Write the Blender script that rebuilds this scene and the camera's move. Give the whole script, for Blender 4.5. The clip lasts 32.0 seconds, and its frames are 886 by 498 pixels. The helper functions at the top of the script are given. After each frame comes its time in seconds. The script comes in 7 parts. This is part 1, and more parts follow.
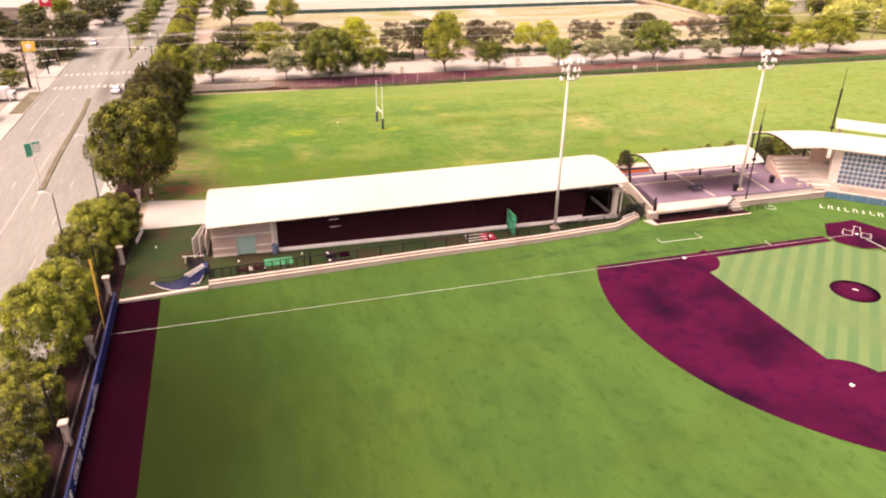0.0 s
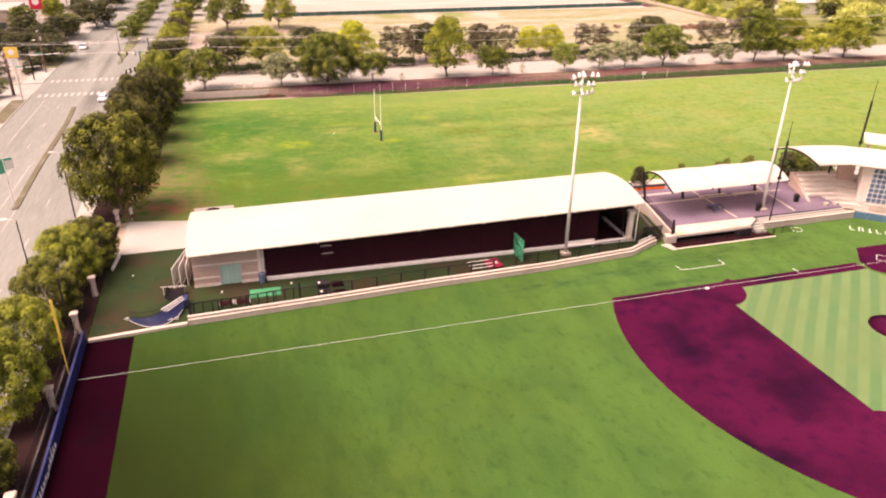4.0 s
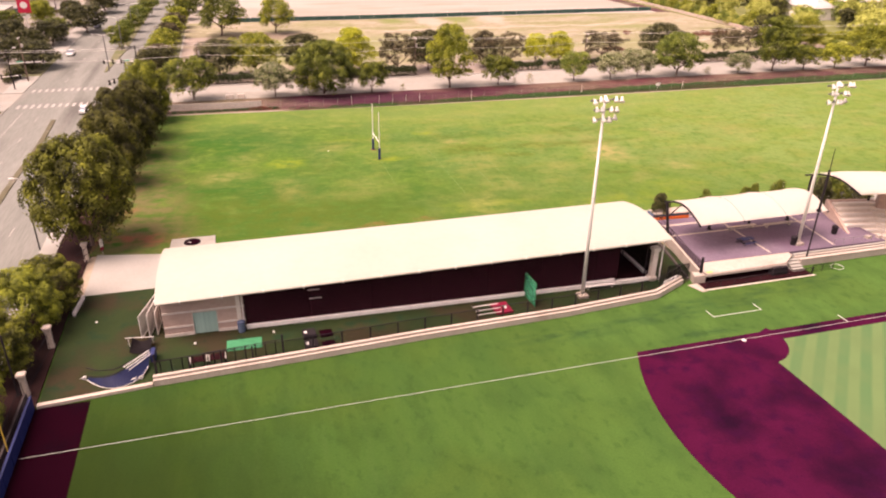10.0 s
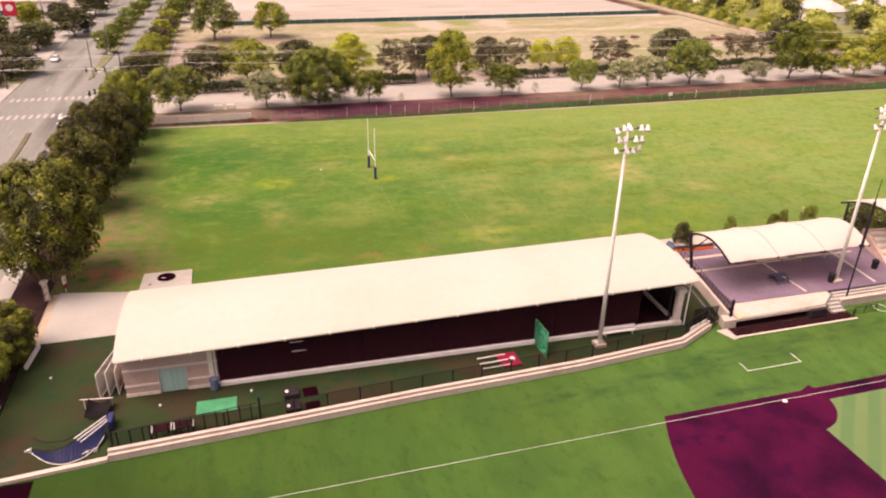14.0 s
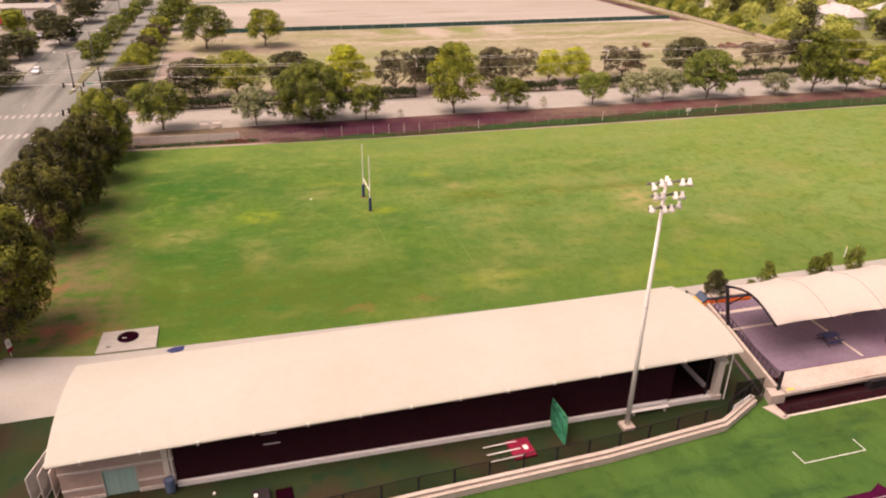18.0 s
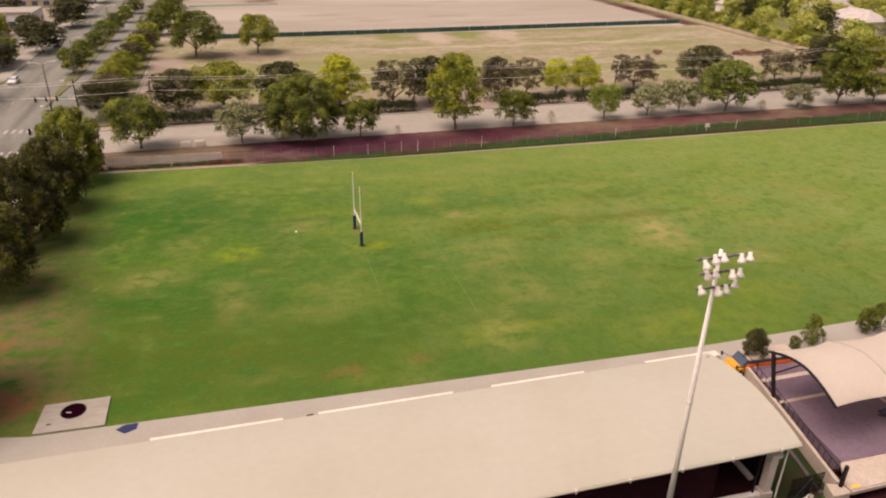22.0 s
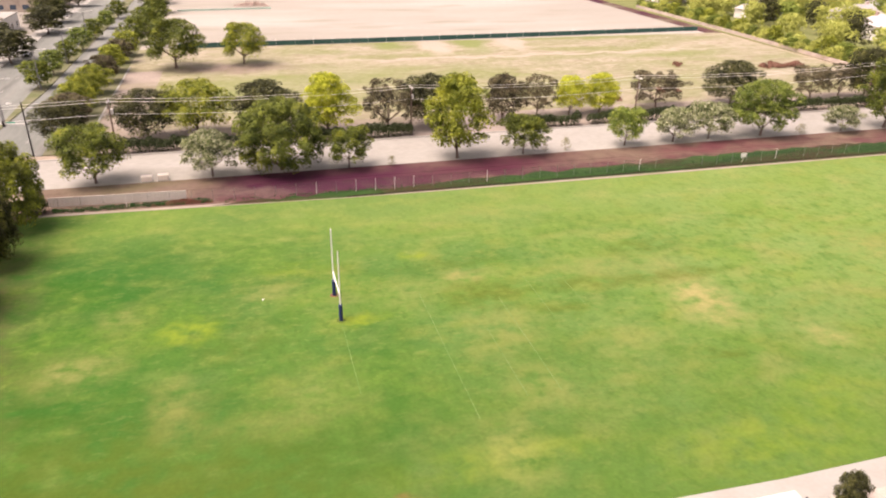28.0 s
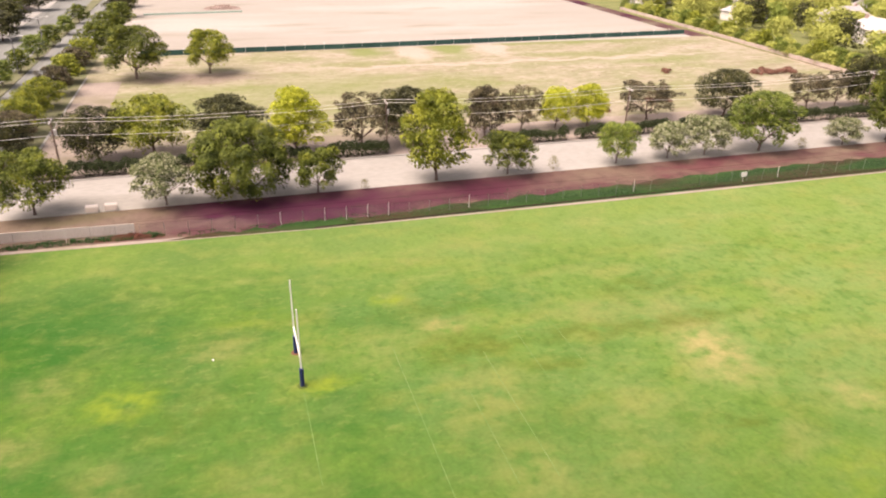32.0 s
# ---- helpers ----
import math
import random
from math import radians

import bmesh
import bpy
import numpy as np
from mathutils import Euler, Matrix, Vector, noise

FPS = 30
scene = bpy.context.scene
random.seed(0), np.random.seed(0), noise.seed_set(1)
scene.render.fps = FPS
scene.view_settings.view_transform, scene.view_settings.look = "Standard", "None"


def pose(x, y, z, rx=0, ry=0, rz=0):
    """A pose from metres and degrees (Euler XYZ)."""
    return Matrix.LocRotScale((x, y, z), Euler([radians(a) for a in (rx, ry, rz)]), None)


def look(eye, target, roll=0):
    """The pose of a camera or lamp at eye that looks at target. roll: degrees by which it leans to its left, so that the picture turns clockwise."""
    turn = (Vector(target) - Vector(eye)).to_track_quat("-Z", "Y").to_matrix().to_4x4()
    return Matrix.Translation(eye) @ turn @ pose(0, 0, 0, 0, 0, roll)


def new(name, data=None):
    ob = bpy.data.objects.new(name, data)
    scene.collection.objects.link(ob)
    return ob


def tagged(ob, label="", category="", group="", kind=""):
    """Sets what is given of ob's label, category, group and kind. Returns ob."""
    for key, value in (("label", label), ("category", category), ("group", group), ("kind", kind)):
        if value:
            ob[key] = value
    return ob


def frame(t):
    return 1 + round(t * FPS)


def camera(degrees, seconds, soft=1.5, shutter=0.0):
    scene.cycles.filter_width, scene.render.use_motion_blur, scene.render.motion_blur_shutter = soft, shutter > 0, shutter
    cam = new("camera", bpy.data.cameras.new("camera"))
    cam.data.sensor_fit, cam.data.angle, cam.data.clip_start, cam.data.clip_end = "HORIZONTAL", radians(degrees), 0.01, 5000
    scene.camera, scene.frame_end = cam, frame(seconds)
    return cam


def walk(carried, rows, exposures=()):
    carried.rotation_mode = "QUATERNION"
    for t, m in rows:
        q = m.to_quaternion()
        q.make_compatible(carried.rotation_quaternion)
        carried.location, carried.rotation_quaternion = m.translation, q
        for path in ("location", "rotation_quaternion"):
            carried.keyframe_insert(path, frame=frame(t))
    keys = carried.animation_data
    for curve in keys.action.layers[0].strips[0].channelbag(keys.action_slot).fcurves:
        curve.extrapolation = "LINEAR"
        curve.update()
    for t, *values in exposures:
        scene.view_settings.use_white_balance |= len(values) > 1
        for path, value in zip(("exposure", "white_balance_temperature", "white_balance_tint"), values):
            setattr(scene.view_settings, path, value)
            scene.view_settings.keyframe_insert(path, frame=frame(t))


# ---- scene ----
cam = camera(64.18, 32.0, 2.1)
PATH = [
    (0, look((-79.554, -67.730, 39.648), (-63.865, -16.103, 13.409), 0.80)),
    (1, look((-79.019, -65.788, 39.777), (-63.373, -14.171, 13.494), 0.79)),
    (2, look((-78.365, -63.934, 39.781), (-62.760, -12.279, 13.545), 0.77)),
    (3, look((-77.780, -61.925, 39.658), (-62.199, -10.262, 13.426), 0.78)),
    (3.5, look((-77.577, -60.991, 39.595), (-61.976, -9.336, 13.358), 0.82)),
    (5.5, look((-76.669, -57.652, 39.502), (-61.105, -5.964, 13.309), 0.85)),
    (6, look((-76.448, -56.850, 39.493), (-60.898, -5.148, 13.318), 0.89)),
    (7, look((-76.006, -55.239, 39.500), (-60.475, -3.536, 13.316), 0.90)),
    (8, look((-75.527, -53.545, 39.472), (-60.045, -1.818, 13.308), 0.93)),
    (9, look((-75.022, -51.912, 39.518), (-59.569, -0.171, 13.362), 0.95)),
    (10, look((-74.507, -50.150, 39.581), (-59.064, 1.591, 13.420), 1.00)),
    (11, look((-73.913, -48.189, 39.571), (-58.462, 3.549, 13.409), 1.08)),
    (12, look((-73.238, -45.957, 39.591), (-57.804, 5.766, 13.389), 1.06)),
    (13, look((-72.511, -43.605, 39.648), (-57.117, 8.127, 13.440), 1.08)),
    (14, look((-71.763, -40.853, 39.716), (-56.395, 10.885, 13.505), 1.10)),
    (14.5, look((-71.363, -39.417, 39.760), (-56.026, 12.334, 13.557), 1.16)),
    (16.5, look((-69.567, -33.771, 40.080), (-54.374, 18.009, 13.850), 1.02)),
    (17, look((-69.120, -32.415, 40.157), (-53.962, 19.377, 13.931), 0.96)),
    (18, look((-68.261, -29.541, 40.276), (-53.161, 22.282, 14.076), 0.96)),
    (19, look((-67.400, -26.610, 40.249), (-52.325, 25.232, 14.074), 0.98)),
    (20, look((-66.408, -23.969, 40.347), (-51.425, 27.885, 14.143), 0.91)),
    (21, look((-65.521, -21.178, 40.444), (-50.570, 30.674, 14.217), 0.96)),
    (22, look((-64.742, -18.372, 40.475), (-49.821, 33.485, 14.241), 0.97)),
    (23, look((-64.004, -15.510, 40.443), (-49.067, 36.337, 14.198), 0.99)),
    (24, look((-62.888, -12.697, 40.501), (-48.069, 39.166, 14.221), 0.98)),
    (25, look((-62.058, -9.853, 40.567), (-47.261, 42.013, 14.282), 1.05)),
    (25.5, look((-61.599, -8.442, 40.570), (-46.823, 43.428, 14.279), 1.05)),
    (27.5, look((-59.571, -1.946, 40.527), (-44.913, 49.949, 14.219), 1.07)),
    (28, look((-59.096, -0.407, 40.544), (-44.444, 51.484, 14.227), 1.09)),
    (29, look((-58.163, 2.593, 40.586), (-43.563, 54.498, 14.267), 1.06)),
    (30, look((-57.196, 5.706, 40.638), (-42.651, 57.607, 14.279), 1.06)),
    (31, look((-56.261, 8.655, 40.739), (-41.754, 60.583, 14.414), 1.04)),
    (31.3, look((-55.992, 9.451, 40.766), (-41.500, 61.394, 14.463), 1.01)),
    (31.5, look((-55.848, 9.617, 40.793), (-41.240, 61.578, 14.588), 1.09)),
    (31.7, look((-55.715, 9.819, 40.792), (-40.898, 61.683, 14.513), 1.11)),
    (31.8, look((-55.649, 9.919, 40.791), (-40.546, 61.683, 14.476), 1.12)),
    (31.9, look((-55.582, 10.020, 40.790), (-40.035, 61.633, 14.439), 1.13)),
    (32, look((-55.516, 10.121, 40.789), (-39.482, 61.566, 14.401), 1.14)),
]
EXPOSURES = [(0, 1.42, 7700, 39), (9, 1.2, 7650, 40), (14, 1.0, 7600, 39), (17, 0.85, 7600, 38), (19, 0.62, 7600, 32), (21, 0.42, 7650, 30), (23, 0.33, 7650, 29), (25.5, 0.84, 7300, 26), (27.5, 1.16, 6900, 27), (32, 1.19, 6900, 27)]
walk(cam, PATH, EXPOSURES)

# ---- sky and sun: hazy light from the avenue side ----
world = bpy.data.worlds.new("sky")
scene.world = world
world.use_nodes = True
wn = world.node_tree.nodes
sky = wn.new("ShaderNodeTexSky")
sky.sky_type = "NISHITA"
sky.sun_disc = False
SUN_ELEV, SUN_FROM = radians(64), Vector((-1.0, -0.12, 0)).normalized()
sky.sun_elevation = SUN_ELEV
sky.sun_rotation = math.atan2(SUN_FROM.x, SUN_FROM.y)
sky.dust_density = 4.0
haze = wn.new("ShaderNodeHueSaturation")
haze.inputs["Saturation"].default_value = 0.35
world.node_tree.links.new(sky.outputs[0], haze.inputs["Color"])
world.node_tree.links.new(haze.outputs[0], wn["Background"].inputs[0])
wn["Background"].inputs[1].default_value = 0.112
sun = new("sun", bpy.data.lights.new("sun", "SUN"))
sun.data.energy = 2.75
sun.data.angle = radians(50.0)
sun.data.color = (1.0, 0.93, 0.82)
sun_at = SUN_FROM * math.cos(SUN_ELEV) * 200 + Vector((0, 0, math.sin(SUN_ELEV) * 200))
sun.matrix_world = look(sun_at, (0, 0, 0))


# ---- materials ----
def nodes_of(name):
    m = bpy.data.materials.new(name)
    m.use_nodes = True
    t = m.node_tree
    return m, t, t.nodes, t.links, t.nodes["Principled BSDF"]


def noise_fac(t, coords, scale, detail, lo, hi):
    n = t.nodes.new("ShaderNodeTexNoise")
    n.inputs["Scale"].default_value = scale
    n.inputs["Detail"].default_value = detail
    t.links.new(coords, n.inputs["Vector"])
    r = t.nodes.new("ShaderNodeMapRange")
    r.inputs[1].default_value, r.inputs[2].default_value = lo, hi
    t.links.new(n.outputs["Fac"], r.inputs[0])
    return r.outputs[0], n.outputs["Fac"]


def mixed(t, fac, a, b):
    m = t.nodes.new("ShaderNodeMix")
    m.data_type = "RGBA"
    for sock, value in ((m.inputs[6], a), (m.inputs[7], b)):
        if isinstance(value, tuple):
            sock.default_value = (*value, 1)
        else:
            t.links.new(value, sock)
    if isinstance(fac, float):
        m.inputs[0].default_value = fac
    else:
        t.links.new(fac, m.inputs[0])
    return m.outputs[2]


def surface(name, a, b, scale=0.3, grain=8.0, c=None, cscale=0.05, clo=0.5, chi=0.62, rough=0.85, bump=0.15, metal=0.0, vary=0.0, stretch=(1, 1, 1), d=None, dscale=0.2, dlo=0.55, dhi=0.7, grit=0.2):
    """Two tones in soft patches, fine grain and relief, up to two further kinds of stains."""
    m, t, n, l, p = nodes_of(name)
    tc = n.new("ShaderNodeTexCoord")
    mp = n.new("ShaderNodeMapping")
    mp.inputs["Scale"].default_value = stretch
    l.new(tc.outputs["Object"], mp.inputs[0])
    co = mp.outputs[0]
    f1, _ = noise_fac(t, co, scale, 5, 0.35, 0.65)
    col = mixed(t, f1, a, b)
    if c:
        f2, _ = noise_fac(t, co, cscale, 6, clo, chi)
        col = mixed(t, f2, col, c)
    if d:
        f2, _ = noise_fac(t, co, dscale, 6, dlo, dhi)
        col = mixed(t, f2, col, d)
    f3, raw = noise_fac(t, co, grain, 3, 0.3, 0.7)
    dark = n.new("ShaderNodeMix")
    dark.data_type, dark.blend_type = "RGBA", "MULTIPLY"
    dark.inputs[0].default_value = grit
    l.new(col, dark.inputs[6])
    l.new(f3, dark.inputs[7])
    col = dark.outputs[2]
    if vary:
        oi = n.new("ShaderNodeObjectInfo")
        hs = n.new("ShaderNodeHueSaturation")
        mr = n.new("ShaderNodeMapRange")
        mr.inputs[3].default_value, mr.inputs[4].default_value = 1 - vary, 1 + vary
        l.new(oi.outputs["Random"], mr.inputs[0])
        l.new(mr.outputs[0], hs.inputs["Value"])
        l.new(col, hs.inputs["Color"])
        col = hs.outputs[0]
    l.new(col, p.inputs["Base Color"])
    p.inputs["Roughness"].default_value = rough
    p.inputs["Metallic"].default_value = metal
    p.inputs["Specular IOR Level"].default_value = 0.1 if rough > 0.75 else 0.4
    if bump:
        bp = n.new("ShaderNodeBump")
        bp.inputs["Strength"].default_value = bump
        bp.inputs["Distance"].default_value = 0.05
        l.new(raw, bp.inputs["Height"])
        l.new(bp.outputs[0], p.inputs["Normal"])
    return m


def leaf_mat(name, dark, light, third=None, tone=None):
    """Leaves: boughs that differ in age and density, and single leaves that differ a little."""
    m, t, n, l, p = nodes_of(name)
    g = n.new("ShaderNodeNewGeometry")
    tc = n.new("ShaderNodeTexCoord")
    bough, _ = noise_fac(t, tc.outputs["Object"], 7.0, 2, 0.36, 0.64)
    add = n.new("ShaderNodeMath")
    add.operation = "ADD"
    l.new(times(t, bough, 0.78), add.inputs[0])
    l.new(times(t, g.outputs["Random Per Island"], 0.22), add.inputs[1])
    r = n.new("ShaderNodeValToRGB")
    r.color_ramp.elements[0].position = 0.1
    r.color_ramp.elements[0].color = (*dark, 1)
    r.color_ramp.elements[1].position = 0.9
    r.color_ramp.elements[1].color = (*light, 1)
    l.new(add.outputs[0], r.inputs[0])
    col = r.outputs[0]
    if third:
        spots = n.new("ShaderNodeMapRange")
        spots.inputs[1].default_value, spots.inputs[2].default_value = 0.62, 0.75
        l.new(g.outputs["Random Per Island"], spots.inputs[0])
        col = mixed(t, spots.outputs[0], col, third)
    if tone:
        # whole boughs of younger, yellower growth
        f, _ = noise_fac(t, tc.outputs["Object"], 3.2, 2, 0.48, 0.70)
        half = mixed(t, add.outputs[0], dark, tone)
        col = mixed(t, f, col, half)
    oi = n.new("ShaderNodeObjectInfo")
    hs = n.new("ShaderNodeHueSaturation")
    mr = n.new("ShaderNodeMapRange")
    mr.inputs[3].default_value, mr.inputs[4].default_value = 0.88, 1.28
    l.new(oi.outputs["Random"], mr.inputs[0])
    l.new(mr.outputs[0], hs.inputs["Value"])
    l.new(col, hs.inputs["Color"])
    l.new(hs.outputs[0], p.inputs["Base Color"])
    p.inputs["Roughness"].default_value = 0.6
    p.inputs["Specular IOR Level"].default_value = 0.12
    tr = n.new("ShaderNodeBsdfTranslucent")
    l.new(hs.outputs[0], tr.inputs[0])
    mx = n.new("ShaderNodeMixShader")
    mx.inputs[0].default_value = 0.15
    l.new(p.outputs[0], mx.inputs[1])
    l.new(tr.outputs[0], mx.inputs[2])
    l.new(mx.outputs[0], n["Material Output"].inputs[0])
    return m


def mesh_mat(name, color, cover):
    """Netting and wire mesh too fine to tell apart: part of the light passes."""
    m, t, n, l, p = nodes_of(name)
    tc = n.new("ShaderNodeTexCoord")
    f, _ = noise_fac(t, tc.outputs["Object"], 1.2, 4, 0.3, 0.7)
    col = mixed(t, f, color, tuple(v * 0.6 for v in color))
    l.new(col, p.inputs["Base Color"])
    p.inputs["Roughness"].default_value = 0.8
    p.inputs["Specular IOR Level"].default_value = 0.05
    tr = n.new("ShaderNodeBsdfTransparent")
    mx = n.new("ShaderNodeMixShader")
    mx.inputs[0].default_value = cover
    l.new(tr.outputs[0], mx.inputs[1])
    l.new(p.outputs[0], mx.inputs[2])
    l.new(mx.outputs[0], n["Material Output"].inputs[0])
    return m


def striped_turf(name, a, b, width, turn):
    """Mown turf in soft stripes."""
    m, t, n, l, p = nodes_of(name)
    tc = n.new("ShaderNodeTexCoord")
    mp = n.new("ShaderNodeMapping")
    mp.inputs["Rotation"].default_value = (0, 0, radians(turn))
    l.new(tc.outputs["Object"], mp.inputs[0])
    w = n.new("ShaderNodeTexWave")
    w.inputs["Scale"].default_value = 0.314 / width
    w.inputs["Distortion"].default_value = 0.4
    w.inputs["Detail"].default_value = 1
    l.new(mp.outputs[0], w.inputs["Vector"])
    r = n.new("ShaderNodeMapRange")
    r.inputs[1].default_value, r.inputs[2].default_value = 0.3, 0.7
    l.new(w.outputs["Fac"], r.inputs[0])
    f, _ = noise_fac(t, tc.outputs["Object"], 0.15, 5, 0.3, 0.7)
    col = mixed(t, r.outputs[0], a, b)
    col = mixed(t, f, col, tuple(v * 0.85 for v in b))
    l.new(col, p.inputs["Base Color"])
    p.inputs["Roughness"].default_value = 0.9
    p.inputs["Specular IOR Level"].default_value = 0.1
    return m


def patch_mask(t, co, cx, cy, rx, ry, soft):
    """1 inside a ragged oval on the ground, fading to 0 outside it."""
    mp = t.nodes.new("ShaderNodeMapping")
    mp.inputs["Location"].default_value = (-cx / rx, -cy / ry, 0)
    mp.inputs["Scale"].default_value = (1 / rx, 1 / ry, 0)
    t.links.new(co, mp.inputs[0])
    ln = t.nodes.new("ShaderNodeVectorMath")
    ln.operation = "LENGTH"
    t.links.new(mp.outputs[0], ln.inputs[0])
    r = t.nodes.new("ShaderNodeMapRange")
    r.inputs[1].default_value, r.inputs[2].default_value = 1.0 + soft, 1.0 - soft
    t.links.new(ln.outputs["Value"], r.inputs[0])
    return r.outputs[0]


def ragged(t, co, scale, amount):
    """Ground coordinates pushed about, so that outlines drawn in them are uneven."""
    n = t.nodes.new("ShaderNodeTexNoise")
    n.inputs["Scale"].default_value = scale
    n.inputs["Detail"].default_value = 6
    t.links.new(co, n.inputs["Vector"])
    m = t.nodes.new("ShaderNodeVectorMath")
    m.operation = "MULTIPLY_ADD"
    m.inputs[1].default_value = (amount, amount, 0)
    t.links.new(n.outputs["Color"], m.inputs[0])
    t.links.new(co, m.inputs[2])
    s = t.nodes.new("ShaderNodeVectorMath")
    s.operation = "SUBTRACT"
    s.inputs[1].default_value = (amount * 0.5, amount * 0.5, 0)
    t.links.new(m.outputs[0], s.inputs[0])
    return s.outputs[0]


def times(t, a, b):
    m = t.nodes.new("ShaderNodeMath")
    m.operation = "MULTIPLY"
    for sock, v in ((m.inputs[0], a), (m.inputs[1], b)):
        if isinstance(v, float):
            sock.default_value = v
        else:
            t.links.new(v, sock)
    return m.outputs[0]


def stretched(t, co, sx, sy, turn=0.0):
    mp = t.nodes.new("ShaderNodeMapping")
    mp.inputs["Scale"].default_value = (sx, sy, 1)
    mp.inputs["Rotation"].default_value = (0, 0, radians(turn))
    t.links.new(co, mp.inputs[0])
    return mp.outputs[0]


def end_grass(t, n, l, p, col, co, grain, bump):
    f, raw = noise_fac(t, co, grain, 4, 0.25, 0.75)
    dark = n.new("ShaderNodeMix")
    dark.data_type, dark.blend_type = "RGBA", "MULTIPLY"
    dark.inputs[0].default_value = 0.17
    l.new(col, dark.inputs[6])
    l.new(f, dark.inputs[7])
    hs = n.new("ShaderNodeHueSaturation")
    hs.inputs["Value"].default_value = 1.03
    l.new(dark.outputs[2], hs.inputs["Color"])
    l.new(hs.outputs[0], p.inputs["Base Color"])
    p.inputs["Roughness"].default_value = 0.95
    p.inputs["Specular IOR Level"].default_value = 0.03
    bp = n.new("ShaderNodeBump")
    bp.inputs["Strength"].default_value = bump
    bp.inputs["Distance"].default_value = 0.05
    l.new(raw, bp.inputs["Height"])
    l.new(bp.outputs[0], p.inputs["Normal"])


def worn_grass():
    """Playing field: lush green at one end, thin and yellowed at the other, with worn tan and olive patches and a
    vignette corner painted dark.
    """
    m, t, n, l, p = nodes_of("playing_field_grass")
    co = n.new("ShaderNodeTexCoord").outputs["Object"]
    rag = ragged(t, co, 0.07, 20.0)
    fine = ragged(t, co, 0.4, 3.6)
    sep = n.new("ShaderNodeSeparateXYZ")
    l.new(rag, sep.inputs[0])
    along = n.new("ShaderNodeMapRange")
    along.inputs[1].default_value, along.inputs[2].default_value = -84.0, 18.0
    l.new(sep.outputs["X"], along.inputs[0])
    col = mixed(t, along.outputs[0], (0.025, 0.096, 0.014), (0.140, 0.205, 0.056))
    # broad soft fields of yellower and deeper green
    f, _ = noise_fac(t, stretched(t, co, 0.9, 1.1, 12), 0.075, 4, 0.42, 0.62)
    col = mixed(t, times(t, f, 0.55), col, (0.115, 0.180, 0.026))
    f, _ = noise_fac(t, stretched(t, co, 0.7, 1.2, -14), 0.10, 5, 0.50, 0.66)
    deeper = mixed(t, along.outputs[0], (0.022, 0.085, 0.013), (0.095, 0.165, 0.036))
    col = mixed(t, times(t, f, 0.6), col, deeper)
    f, _ = noise_fac(t, stretched(t, co, 0.8, 1.15, 8), 0.24, 6, 0.50, 0.68)
    col = mixed(t, times(t, f, 0.5), col, (0.165, 0.182, 0.040))
    f, _ = noise_fac(t, ragged(t, co, 0.6, 2.4), 0.34, 5, 0.50, 0.64)
    col = mixed(t, times(t, f, 0.38), col, (0.062, 0.128, 0.018))
    f, _ = noise_fac(t, stretched(t, co, 0.8, 1.25, 18), 0.16, 7, 0.54, 0.70)
    thin = n.new("ShaderNodeMapRange")
    thin.inputs[1].default_value, thin.inputs[2].default_value = -75.0, 0.0
    thin.inputs[3].default_value, thin.inputs[4].default_value = 0.22, 0.45
    l.new(sep.outputs["X"], thin.inputs[0])
    col = mixed(t, times(t, f, thin.outputs[0]), col, (0.225, 0.215, 0.075))
    f, _ = noise_fac(t, stretched(t, co, 0.9, 1.3, -25), 0.42, 7, 0.55, 0.74)
    col = mixed(t, times(t, f, 0.26), col, (0.060, 0.100, 0.018))
    f, _ = noise_fac(t, stretched(t, ragged(t, co, 0.9, 1.2), 1.2, 0.8, 20), 0.9, 5, 0.50, 0.66)
    col = mixed(t, times(t, f, 0.34), col, (0.030, 0.090, 0.014))
    f, _ = noise_fac(t, stretched(t, ragged(t, co, 0.8, 1.5), 0.7, 1.4, -12), 1.1, 6, 0.54, 0.70)
    col = mixed(t, times(t, f, 0.30), col, (0.190, 0.205, 0.060))
    # darker green towards the buildings, paler towards the street
    col = mixed(t, times(t, patch_mask(t, rag, -45.0, 34.0, 75.0, 20.0, 0.45), 0.42), col, (0.040, 0.092, 0.014))
    col = mixed(t, times(t, patch_mask(t, rag, -25.0, 97.0, 80.0, 14.0, 0.5), 0.30), col, (0.175, 0.225, 0.062))
    breaks, _ = noise_fac(t, stretched(t, co, 0.9, 1.1, 10), 0.5, 7, 0.34, 0.60)
    DEEP = ((-73.0, 55.0, 15.0, 11.0, 0.42), (-73.4, 79.1, 9.0, 7.0, 0.5), (-83.0, 74.0, 6.0, 10.0, 0.5), (-48.3, 56.0, 3.6, 6.5, 0.45), (-51.0, 44.0, 6.0, 4.6, 0.45), (-62.4, 86.0, 9.0, 5.5, 0.4), (-80.5, 58.0, 4.0, 8.5, 0.5), (-14.6, 83.0, 8.0, 3.6, 0.25), (-62.0, 44.0, 7.0, 3.6, 0.35))
    BARE = ((-10.6, 60.5, 3.0, 5.0, 0.9), (-36.1, 71.6, 1.8, 1.0, 0.35), (-78.2, 61.9, 2.0, 1.4, 0.3), (-2.1, 50.3, 1.8, 2.0, 0.35), (-41.1, 41.4, 1.6, 2.0, 0.3))
